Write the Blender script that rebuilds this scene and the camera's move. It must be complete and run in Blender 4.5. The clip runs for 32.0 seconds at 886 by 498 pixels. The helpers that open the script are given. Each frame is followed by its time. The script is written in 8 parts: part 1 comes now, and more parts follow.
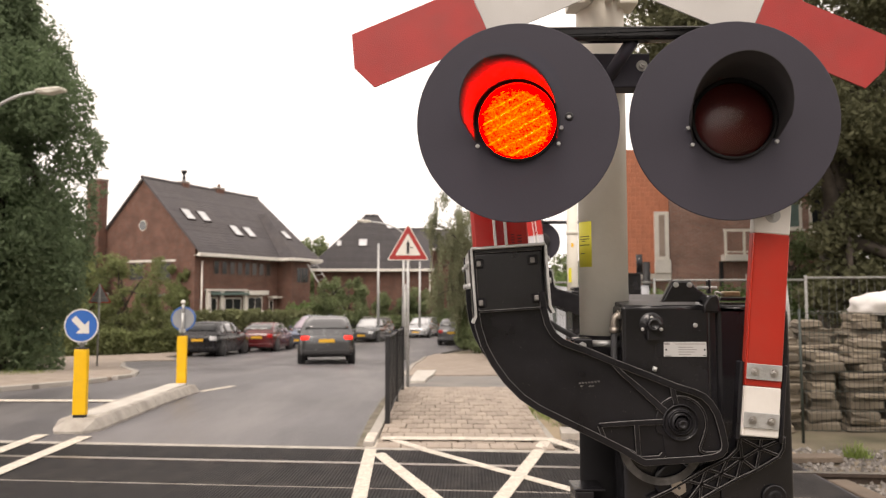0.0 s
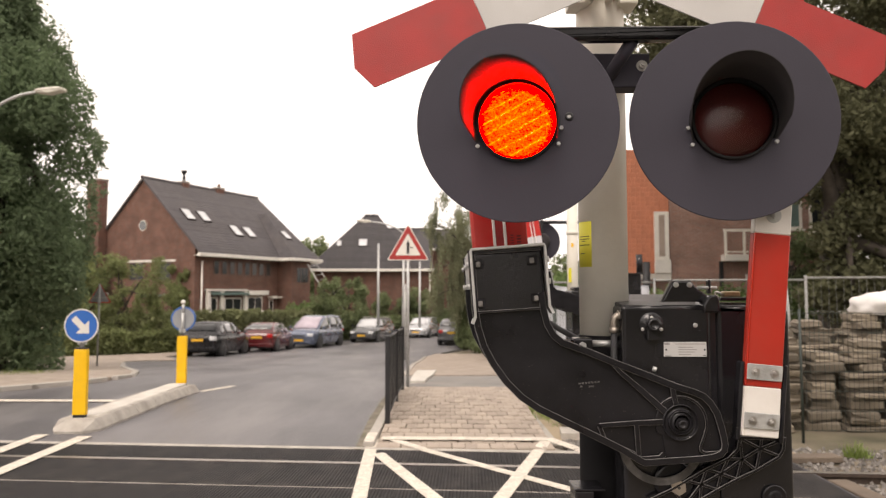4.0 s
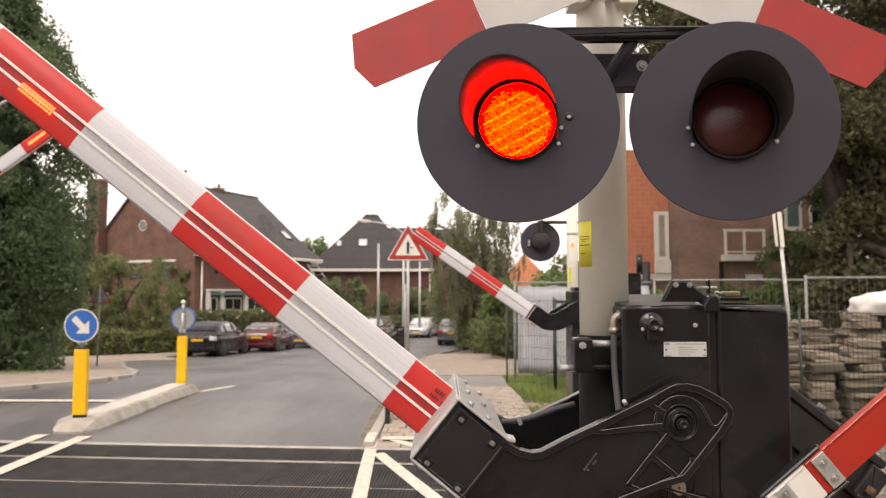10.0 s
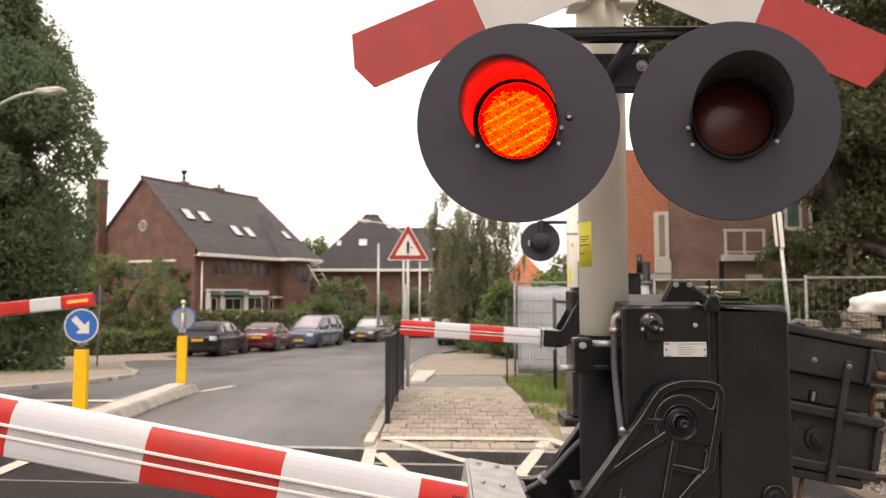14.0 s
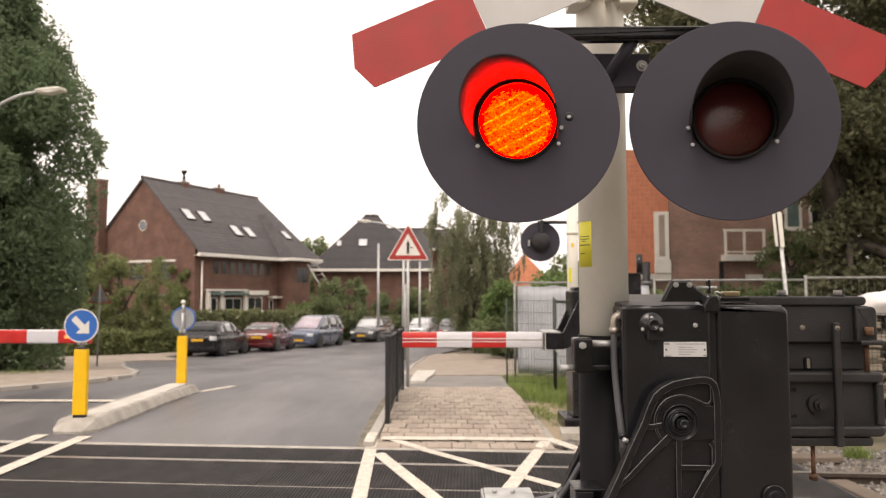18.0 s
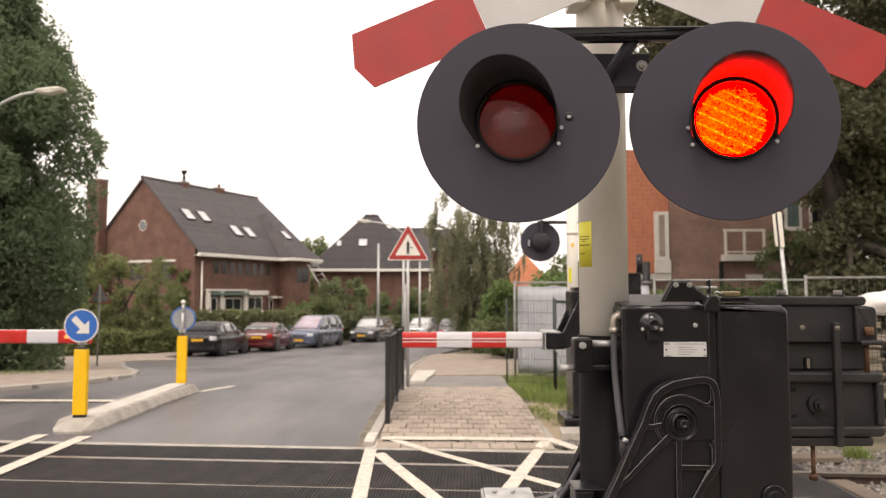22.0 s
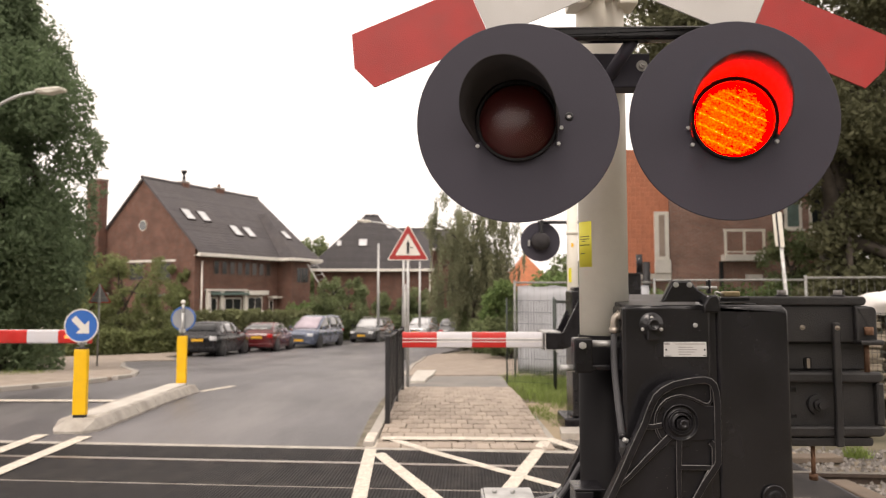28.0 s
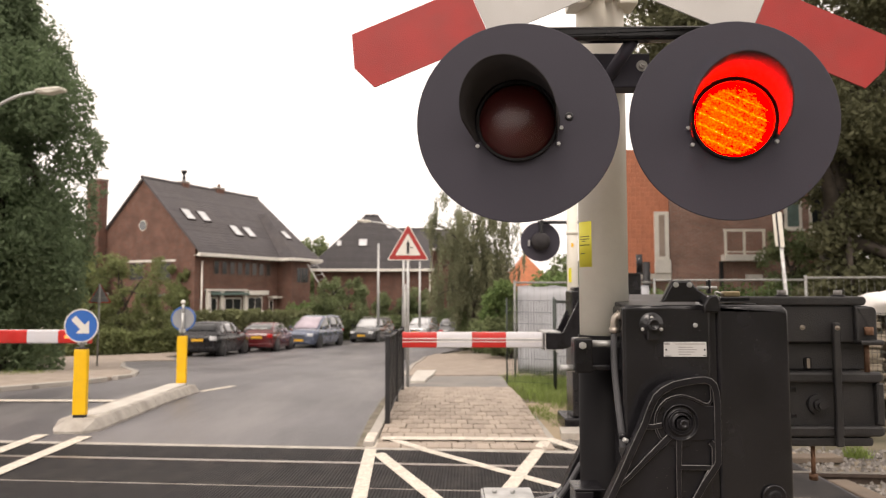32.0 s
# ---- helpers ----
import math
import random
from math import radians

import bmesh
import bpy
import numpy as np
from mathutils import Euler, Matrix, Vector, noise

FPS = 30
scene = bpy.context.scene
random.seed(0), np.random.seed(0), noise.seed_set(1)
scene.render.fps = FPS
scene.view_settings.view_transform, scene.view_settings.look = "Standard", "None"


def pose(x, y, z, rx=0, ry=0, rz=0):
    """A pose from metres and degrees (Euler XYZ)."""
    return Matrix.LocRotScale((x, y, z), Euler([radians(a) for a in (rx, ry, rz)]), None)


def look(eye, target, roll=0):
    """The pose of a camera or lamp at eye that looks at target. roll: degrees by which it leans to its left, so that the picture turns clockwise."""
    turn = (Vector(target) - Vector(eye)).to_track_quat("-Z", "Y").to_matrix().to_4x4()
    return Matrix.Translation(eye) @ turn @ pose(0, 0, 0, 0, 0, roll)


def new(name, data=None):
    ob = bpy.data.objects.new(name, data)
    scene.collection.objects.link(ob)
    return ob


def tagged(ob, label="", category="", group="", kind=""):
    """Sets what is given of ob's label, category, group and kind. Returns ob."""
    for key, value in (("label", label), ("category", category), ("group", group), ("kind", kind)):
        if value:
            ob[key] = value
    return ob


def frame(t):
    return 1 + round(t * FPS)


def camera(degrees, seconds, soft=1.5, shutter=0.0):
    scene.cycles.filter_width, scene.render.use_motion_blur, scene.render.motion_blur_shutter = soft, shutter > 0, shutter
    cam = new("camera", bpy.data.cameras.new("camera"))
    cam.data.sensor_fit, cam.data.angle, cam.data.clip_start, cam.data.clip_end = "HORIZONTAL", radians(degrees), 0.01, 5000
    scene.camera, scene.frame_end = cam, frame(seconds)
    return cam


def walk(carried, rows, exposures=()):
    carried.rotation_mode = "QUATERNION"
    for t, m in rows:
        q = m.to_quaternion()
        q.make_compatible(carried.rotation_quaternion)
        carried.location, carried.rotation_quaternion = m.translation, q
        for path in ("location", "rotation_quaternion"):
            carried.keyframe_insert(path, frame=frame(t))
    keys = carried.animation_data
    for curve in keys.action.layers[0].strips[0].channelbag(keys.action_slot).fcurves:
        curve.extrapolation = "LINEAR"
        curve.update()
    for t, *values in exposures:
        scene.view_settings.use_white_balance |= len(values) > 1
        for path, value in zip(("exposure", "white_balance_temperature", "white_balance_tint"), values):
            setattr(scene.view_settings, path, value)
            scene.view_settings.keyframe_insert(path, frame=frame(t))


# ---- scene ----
from math import sin, cos, pi, hypot, atan2

# ---- camera ----
cam = camera(66.32, 32.0, soft=1.25)
EYE = pose(0.0, 0.0, 1.6, 93.624, 0, 0)
cam.data.dof.use_dof, cam.data.dof.focus_distance, cam.data.dof.aperture_fstop = True, 1.90, 4.5
walk(cam, [(0.0, EYE), (32.0, EYE)], exposures=[(0.0, 0.42, 7150, 17), (32.0, 0.42, 7150, 17)])

# ---- overcast daylight ----
world = bpy.data.worlds.new("overcast_sky")
scene.world = world
world.use_nodes = True
wn, wl = world.node_tree.nodes, world.node_tree.links
sky = wn.new("ShaderNodeTexSky")
sky.sky_type = "NISHITA"
sky.sun_disc = False
sky.sun_elevation, sky.sun_rotation = radians(48), radians(200)
sky.air_density, sky.dust_density, sky.ozone_density = 1.0, 6.0, 1.0
veil = wn.new("ShaderNodeHueSaturation")
veil.inputs["Saturation"].default_value = 0.10
cloud_mix = wn.new("ShaderNodeMix")
cloud_mix.data_type = "RGBA"
cloud_mix.inputs["Factor"].default_value = 0.85
cloud_mix.inputs["B"].default_value = (9.4, 9.2, 8.9, 1)
bg = wn["Background"]
bg.inputs["Strength"].default_value = 0.13
wl.new(sky.outputs[0], veil.inputs["Color"])
wl.new(veil.outputs[0], cloud_mix.inputs["A"])
wl.new(cloud_mix.outputs["Result"], bg.inputs["Color"])
sun_data = bpy.data.lights.new("sun", "SUN")
sun_data.energy, sun_data.angle, sun_data.color = 1.0, radians(25), (1.0, 0.95, 0.88)
sun = new("sun", sun_data)
sun.matrix_world = look((-6, -14, 22), (0, 0, 0))


# ---- materials ----
def surface(name, col, rough=0.6, metal=0.0, vary=0.18, scale=6.0, bump=0.15, grain=90.0, dirt=None, dirt_amount=0.3, dirt_scale=1.3, spec=0.5, coat=0.0, island=0.0, random_ob=0.0, stretch=None, specks=0.0):
    m = bpy.data.materials.new(name)
    m.use_nodes = True
    n, l = m.node_tree.nodes, m.node_tree.links
    b = n["Principled BSDF"]
    b.inputs["Roughness"].default_value = rough
    b.inputs["Metallic"].default_value = metal
    b.inputs["Specular IOR Level"].default_value = spec
    b.inputs["Coat Weight"].default_value = coat
    tc = n.new("ShaderNodeTexCoord")
    big = n.new("ShaderNodeTexNoise")
    big.inputs["Scale"].default_value, big.inputs["Detail"].default_value = scale, 6
    l.new(tc.outputs["Object"], big.inputs["Vector"])
    ramp = n.new("ShaderNodeMapRange")
    ramp.inputs["From Min"].default_value, ramp.inputs["From Max"].default_value = 0.3, 0.7
    ramp.inputs["To Min"].default_value, ramp.inputs["To Max"].default_value = 1 - vary, 1 + vary
    l.new(big.outputs["Fac"], ramp.inputs["Value"])
    mul = n.new("ShaderNodeMix")
    mul.data_type, mul.blend_type = "RGBA", "MULTIPLY"
    mul.inputs["Factor"].default_value = 1.0
    mul.inputs["A"].default_value = (*col, 1)
    l.new(ramp.outputs[0], mul.inputs["B"])
    out = mul.outputs["Result"]
    if dirt:
        dn = n.new("ShaderNodeTexNoise")
        dn.inputs["Scale"].default_value, dn.inputs["Detail"].default_value, dn.inputs["Roughness"].default_value = dirt_scale, 9, 0.65
        if stretch:
            sm = n.new("ShaderNodeMapping")
            sm.inputs["Scale"].default_value = stretch
            l.new(tc.outputs["Object"], sm.inputs["Vector"])
            l.new(sm.outputs[0], dn.inputs["Vector"])
        else:
            l.new(tc.outputs["Object"], dn.inputs["Vector"])
        dr = n.new("ShaderNodeMapRange")
        dr.inputs["From Min"].default_value, dr.inputs["From Max"].default_value = 0.45, 0.72
        dr.inputs["To Max"].default_value = dirt_amount
        l.new(dn.outputs["Fac"], dr.inputs["Value"])
        dm = n.new("ShaderNodeMix")
        dm.data_type = "RGBA"
        dm.inputs["B"].default_value = (*dirt, 1)
        l.new(out, dm.inputs["A"])
        l.new(dr.outputs[0], dm.inputs["Factor"])
        out = dm.outputs["Result"]
    if specks:
        sn = n.new("ShaderNodeTexNoise")
        sn.inputs["Scale"].default_value, sn.inputs["Detail"].default_value = 330, 2
        l.new(tc.outputs["Object"], sn.inputs["Vector"])
        sr = n.new("ShaderNodeMapRange")
        sr.inputs["From Min"].default_value, sr.inputs["From Max"].default_value = 0.735, 0.78
        sr.inputs["To Max"].default_value = specks
        l.new(sn.outputs["Fac"], sr.inputs["Value"])
        sx = n.new("ShaderNodeMix")
        sx.data_type = "RGBA"
        sx.inputs["B"].default_value = (0.22, 0.20, 0.17, 1)
        l.new(out, sx.inputs["A"])
        l.new(sr.outputs[0], sx.inputs["Factor"])
        out = sx.outputs["Result"]
    if island or random_ob:
        src = n.new("ShaderNodeNewGeometry").outputs["Random Per Island"] if island else n.new("ShaderNodeObjectInfo").outputs["Random"]
        k = island or random_ob
        ir = n.new("ShaderNodeMapRange")
        ir.inputs["To Min"].default_value, ir.inputs["To Max"].default_value = 1 - k, 1 + k
        l.new(src, ir.inputs["Value"])
        im = n.new("ShaderNodeMix")
        im.data_type, im.blend_type = "RGBA", "MULTIPLY"
        im.inputs["Factor"].default_value = 1.0
        l.new(out, im.inputs["A"])
        l.new(ir.outputs[0], im.inputs["B"])
        out = im.outputs["Result"]
    l.new(out, b.inputs["Base Color"])
    fine = n.new("ShaderNodeTexNoise")
    fine.inputs["Scale"].default_value, fine.inputs["Detail"].default_value = grain, 4
    l.new(tc.outputs["Object"], fine.inputs["Vector"])
    if bump:
        bp = n.new("ShaderNodeBump")
        bp.inputs["Strength"].default_value, bp.inputs["Distance"].default_value = bump, 0.01
        l.new(fine.outputs["Fac"], bp.inputs["Height"])
        l.new(bp.outputs[0], b.inputs["Normal"])
    rr = n.new("ShaderNodeMapRange")
    rr.inputs["To Min"].default_value, rr.inputs["To Max"].default_value = max(0.02, rough - 0.12), min(1, rough + 0.12)
    l.new(big.outputs["Fac"], rr.inputs["Value"])
    l.new(rr.outputs[0], b.inputs["Roughness"])
    return m


def bricked(name, c1, c2, mortar, w=0.22, h=0.062, gap=0.010, rough=0.85):
    m = surface(name, c1, rough, vary=0.1)
    n, l = m.node_tree.nodes, m.node_tree.links
    b = n["Principled BSDF"]
    tc = n.new("ShaderNodeTexCoord")
    sp = n.new("ShaderNodeSeparateXYZ")
    l.new(tc.outputs["Object"], sp.inputs[0])
    ad = n.new("ShaderNodeMath")
    l.new(sp.outputs["X"], ad.inputs[0])
    l.new(sp.outputs["Y"], ad.inputs[1])
    cb = n.new("ShaderNodeCombineXYZ")
    l.new(ad.outputs[0], cb.inputs["X"])
    l.new(sp.outputs["Z"], cb.inputs["Y"])
    br = n.new("ShaderNodeTexBrick")
    br.inputs["Color1"].default_value, br.inputs["Color2"].default_value, br.inputs["Mortar"].default_value = (*c1, 1), (*c2, 1), (*mortar, 1)
    br.inputs["Scale"].default_value, br.inputs["Brick Width"].default_value, br.inputs["Row Height"].default_value, br.inputs["Mortar Size"].default_value = 1.0, w, h, gap
    l.new(cb.outputs[0], br.inputs["Vector"])
    nz = n.new("ShaderNodeTexNoise")
    nz.inputs["Scale"].default_value, nz.inputs["Detail"].default_value = 1.2, 8
    l.new(tc.outputs["Object"], nz.inputs["Vector"])
    mr = n.new("ShaderNodeMapRange")
    mr.inputs["From Min"].default_value, mr.inputs["From Max"].default_value, mr.inputs["To Min"].default_value, mr.inputs["To Max"].default_value = 0.3, 0.7, 0.75, 1.25
    l.new(nz.outputs["Fac"], mr.inputs["Value"])
    mx = n.new("ShaderNodeMix")
    mx.data_type, mx.blend_type = "RGBA", "MULTIPLY"
    mx.inputs["Factor"].default_value = 1.0
    l.new(br.outputs["Color"], mx.inputs["A"])
    l.new(mr.outputs[0], mx.inputs["B"])
    l.new(mx.outputs["Result"], b.inputs["Base Color"])
    return m


def sheeting(m, cells, depth):
    """Lays the fine honeycomb of reflecting film over a surface."""
    n, l = m.node_tree.nodes, m.node_tree.links
    b = n["Principled BSDF"]
    vo = n.new("ShaderNodeTexVoronoi")
    vo.feature = "DISTANCE_TO_EDGE"
    vo.inputs["Scale"].default_value, vo.inputs["Randomness"].default_value = cells, 0.35
    l.new(n["Texture Coordinate"].outputs["Object"], vo.inputs["Vector"])
    mr = n.new("ShaderNodeMapRange")
    mr.inputs["From Max"].default_value = 0.16
    mr.inputs["To Min"].default_value, mr.inputs["To Max"].default_value = 1 - depth, 1.0
    l.new(vo.outputs["Distance"], mr.inputs["Value"])
    mx = n.new("ShaderNodeMix")
    mx.data_type, mx.blend_type = "RGBA", "MULTIPLY"
    mx.inputs["Factor"].default_value = 1.0
    l.new(b.inputs["Base Color"].links[0].from_socket, mx.inputs["A"])
    l.new(mr.outputs[0], mx.inputs["B"])
    l.new(mx.outputs["Result"], b.inputs["Base Color"])


def leafy(name, c, vary=0.3, rough=0.75, through_share=0.4):
    m = surface(name, c, rough, vary=0.3, scale=0.8, bump=0, island=vary, spec=0.12)
    b = m.node_tree.nodes["Principled BSDF"]
    n, l = m.node_tree.nodes, m.node_tree.links
    through_light, both = n.new("ShaderNodeBsdfTranslucent"), n.new("ShaderNodeMixShader")
    both.inputs["Fac"].default_value = through_share
    l.new(b.inputs["Base Color"].links[0].from_socket, through_light.inputs["Color"])
    l.new(b.outputs[0], both.inputs[1])
    l.new(through_light.outputs[0], both.inputs[2])
    l.new(both.outputs[0], n["Material Output"].inputs["Surface"])
    return m


def lens_glass(name, col, rough=0.05):
    m = bpy.data.materials.new(name)
    m.use_nodes = True
    n, l = m.node_tree.nodes, m.node_tree.links
    n.remove(n["Principled BSDF"])
    tr, gl, mx = n.new("ShaderNodeBsdfTransparent"), n.new("ShaderNodeBsdfGlossy"), n.new("ShaderNodeMixShader")
    tr.inputs["Color"].default_value = (*col, 1)
    gl.inputs["Roughness"].default_value = rough
    fr = n.new("ShaderNodeFresnel")
    fr.inputs["IOR"].default_value = 1.5
    l.new(fr.outputs[0], mx.inputs["Fac"])
    l.new(tr.outputs[0], mx.inputs[1])
    l.new(gl.outputs[0], mx.inputs[2])
    l.new(mx.outputs[0], n["Material Output"].inputs["Surface"])
    return m


def glow(name, col, strength):
    m = bpy.data.materials.new(name)
    m.use_nodes = True
    b = m.node_tree.nodes["Principled BSDF"]
    b.inputs["Base Color"].default_value = (*col, 1)
    b.inputs["Emission Color"].default_value = (*col, 1)
    b.inputs["Emission Strength"].default_value = strength
    return m


M = {}
M["asphalt"] = surface("asphalt", (0.094, 0.090, 0.095), 0.45, vary=0.5, scale=0.45, bump=0.25, grain=220, dirt=(0.215, 0.203, 0.200), dirt_amount=0.8, dirt_scale=0.9, stretch=(1.0, 0.22, 1.0))
M["asphalt_dark"] = surface("asphalt_dark", (0.055, 0.054, 0.058), 0.85, vary=0.25, scale=2, bump=0.5, grain=200)
M["drive_grey"] = surface("drive_grey", (0.20, 0.19, 0.18), 0.75, vary=0.2, scale=2, bump=0.5, grain=120, dirt=(0.28, 0.25, 0.21), dirt_amount=0.7, dirt_scale=1.5)
M["dirt"] = surface("dirt", (0.19, 0.165, 0.13), 0.95, vary=0.35, scale=5, bump=0.6, grain=80, dirt=(0.09, 0.09, 0.05), dirt_amount=0.8, dirt_scale=6)
M["rubber_panel"] = surface("rubber_panel", (0.0185, 0.017, 0.0178), 0.75, vary=0.3, scale=3, bump=0.5, grain=130, dirt=(0.060, 0.053, 0.048), dirt_amount=0.75, dirt_scale=2.2, spec=0.3)
pn, pl = M["rubber_panel"].node_tree.nodes, M["rubber_panel"].node_tree.links
ribs = pn.new("ShaderNodeTexWave")
ribs.wave_type, ribs.bands_direction = "BANDS", "X"
ribs.inputs["Scale"].default_value = 11.2
pl.new(pn["Texture Coordinate"].outputs["Object"], ribs.inputs["Vector"])
pn["Bump"].inputs["Strength"].default_value = 1.0
pl.new(ribs.outputs["Fac"], pn["Bump"].inputs["Height"])
M["soil"] = surface("soil", (0.16, 0.132, 0.095), 0.95, vary=0.4, scale=1.5, bump=0.8, grain=40, dirt=(0.06, 0.075, 0.03), dirt_amount=0.6, dirt_scale=0.6)
M["sand"] = surface("sand", (0.36, 0.285, 0.195), 0.95, vary=0.3, scale=3, bump=0.6, grain=80, dirt=(0.16, 0.15, 0.08), dirt_amount=0.6, dirt_scale=3)
M["concrete"] = surface("concrete", (0.42, 0.39, 0.35), 0.85, vary=0.15, scale=5, bump=0.4, grain=120, dirt=(0.2, 0.18, 0.15), dirt_amount=0.55, dirt_scale=3)
M["pale_stone"] = surface("pale_stone", (0.56, 0.53, 0.48), 0.85, vary=0.12, scale=5, bump=0.4, grain=120, dirt=(0.34, 0.31, 0.27), dirt_amount=0.4, dirt_scale=3)
M["paver"] = surface("paver", (0.375, 0.315, 0.262), 0.88, vary=0.15, scale=9, bump=0.5, grain=120, dirt=(0.22, 0.19, 0.15), dirt_amount=0.6, dirt_scale=2.5, random_ob=0.14)
M["paver_far"] = surface("paver_far", (0.33, 0.275, 0.228), 0.9, vary=0.2, scale=3, bump=0.4, grain=60, dirt=(0.2, 0.17, 0.13), dirt_amount=0.5, dirt_scale=2)
M["road_paint"] = surface("road_paint", (0.66, 0.605, 0.52), 0.7, vary=0.15, scale=10, bump=0.4, grain=150, dirt=(0.26, 0.23, 0.20), dirt_amount=0.65, dirt_scale=34)
M["steel"] = surface("steel", (0.52, 0.5, 0.48), 0.38, 0.9, vary=0.15, scale=8, bump=0.1)
M["zinc"] = surface("zinc", (0.50, 0.50, 0.49), 0.5, 0.6, vary=0.2, scale=18, bump=0.15)
M["bolt_dull"] = surface("bolt_dull", (0.20, 0.19, 0.18), 0.5, 0.5, vary=0.35, scale=60, bump=0.2)
M["rust"] = surface("rust", (0.16, 0.085, 0.05), 0.8, 0.3, vary=0.4, scale=20, bump=0.4)
M["rail_top"] = surface("rail_top", (0.36, 0.33, 0.30), 0.42, 0.8, vary=0.2, scale=8, bump=0.1)
M["rail_side"] = surface("rail_side", (0.060, 0.042, 0.032), 0.85, 0.1, vary=0.3, scale=20, bump=0.4)
M["mast_grey"] = surface("mast_grey", (0.80, 0.765, 0.675), 0.45, vary=0.06, scale=5, bump=0.05, dirt=(0.36, 0.33, 0.28), dirt_amount=0.35, dirt_scale=2.5)
M["black_paint"] = surface("black_paint", (0.0128, 0.0123, 0.0145), 0.22, vary=0.3, scale=7, bump=0.05, grain=260, dirt=(0.0175, 0.0170, 0.0185), dirt_amount=0.4, dirt_scale=9, spec=0.55, specks=0.7)
M["black_cast"] = surface("black_cast", (0.0118, 0.0113, 0.0136), 0.20, vary=0.35, scale=9, bump=0.05, grain=300, dirt=(0.016, 0.0155, 0.0175), dirt_amount=0.4, dirt_scale=14, spec=0.36, specks=0.7)
M["weight_cast"] = surface("weight_cast", (0.0205, 0.0198, 0.0208), 0.48, vary=0.35, scale=9, bump=0.25, grain=240, dirt=(0.042, 0.039, 0.036), dirt_amount=0.5, dirt_scale=12, spec=0.45, specks=0.5)
# paler grey stands for worn metal and for glints along the cast edges
M["wear_and_glint"] = surface("wear_and_glint", (0.115, 0.110, 0.108), 0.34, 0.4, vary=0.4, scale=25, bump=0.25, grain=200, dirt=(0.02, 0.02, 0.02), dirt_amount=0.75, dirt_scale=30)
M["black_foot"] = surface("black_foot", (0.0112, 0.0106, 0.0114), 0.55, vary=0.25, scale=6, bump=0.06, grain=200, spec=0.05)
M["zinc_dull"] = surface("zinc_dull", (0.27, 0.27, 0.26), 0.6, 0.3, vary=0.25, scale=14, bump=0.1)
M["black_dull"] = surface("black_dull", (0.0125, 0.012, 0.0125), 0.6, vary=0.25, scale=6, bump=0.1, grain=200, spec=0.15)
# greyer than the case paint: the lid's sky sheen is put into the colour
M["black_lid"] = surface("black_lid", (0.024, 0.023, 0.0235), 0.42, vary=0.3, scale=9, bump=0.1, grain=240, dirt=(0.055, 0.051, 0.047), dirt_amount=0.5, dirt_scale=14, spec=0.45, specks=0.5)
M["board_black"] = surface("board_black", (0.0475, 0.0438, 0.0575), 0.6, vary=0.08, scale=3, bump=0.04, grain=200, spec=0.25)
M["visor_black"] = surface("visor_black", (0.044, 0.041, 0.043), 0.75, vary=0.15, bump=0.05, spec=0.12)
M["rubber"] = surface("rubber", (0.02, 0.02, 0.021), 0.6, vary=0.2, bump=0.1)
M["hose"] = surface("hose", (0.065, 0.065, 0.07), 0.55, vary=0.1, bump=0.1)
M["sign_red"] = surface("sign_red", (0.41, 0.030, 0.026), 0.42, vary=0.12, scale=8, bump=0.1, grain=300, dirt=(0.28, 0.06, 0.05), dirt_amount=0.4, dirt_scale=9)
M["sign_white"] = surface("sign_white", (0.60, 0.585, 0.565), 0.42, vary=0.05, scale=8, bump=0.08, grain=300, dirt=(0.45, 0.43, 0.40), dirt_amount=0.35, dirt_scale=6)
M["side_white"] = surface("side_white", (0.80, 0.765, 0.72), 0.45, vary=0.04, scale=6, bump=0.04, grain=300, dirt=(0.60, 0.56, 0.50), dirt_amount=0.35, dirt_scale=9, spec=0.3)
M["side_red"] = surface("side_red", (0.41, 0.026, 0.014), 0.42, vary=0.10, scale=6, bump=0.05, grain=300, dirt=(0.36, 0.06, 0.04), dirt_amount=0.35, dirt_scale=7, spec=0.35)
M["side_gloss"] = surface("side_gloss", (0.46, 0.026, 0.014), 0.10, vary=0.10, scale=6, bump=0.02, grain=300, coat=0.8, spec=0.8)
M["boom_red"] = surface("boom_red", (0.54, 0.026, 0.021), 0.42, vary=0.10, scale=6, bump=0.05, grain=300, dirt=(0.36, 0.09, 0.08), dirt_amount=0.35, dirt_scale=7, spec=0.35)
M["boom_white"] = surface("boom_white", (0.66, 0.65, 0.685), 0.45, vary=0.05, scale=6, bump=0.06, grain=300, dirt=(0.56, 0.54, 0.53), dirt_amount=0.4, dirt_scale=6, spec=0.3)
M["ridge_white"] = surface("ridge_white", (0.80, 0.775, 0.75), 0.45, vary=0.05, scale=6, bump=0.04, grain=300, dirt=(0.62, 0.59, 0.55), dirt_amount=0.35, dirt_scale=9, spec=0.35)
M["reflect_white"] = surface("reflect_white", (0.50, 0.495, 0.51), 0.5, vary=0.1, scale=14, bump=0.5, grain=420)
M["reflect_red"] = surface("reflect_red", (0.44, 0.014, 0.014), 0.5, vary=0.15, scale=14, bump=0.5, grain=420)
for film, cells, depth in (("sign_white", 230, 0.22), ("sign_red", 230, 0.16), ("reflect_white", 190, 0.30), ("reflect_red", 190, 0.25), ("boom_white", 210, 0.20)):
    sheeting(M[film], cells, depth)
M["yellow"] = surface("yellow", (0.90, 0.52, 0.008), 0.45, vary=0.05, bump=0.05, dirt=(0.6, 0.38, 0.05), dirt_amount=0.3, dirt_scale=8)
M["blue"] = surface("blue", (0.03, 0.14, 0.48), 0.4, vary=0.06, bump=0.03)
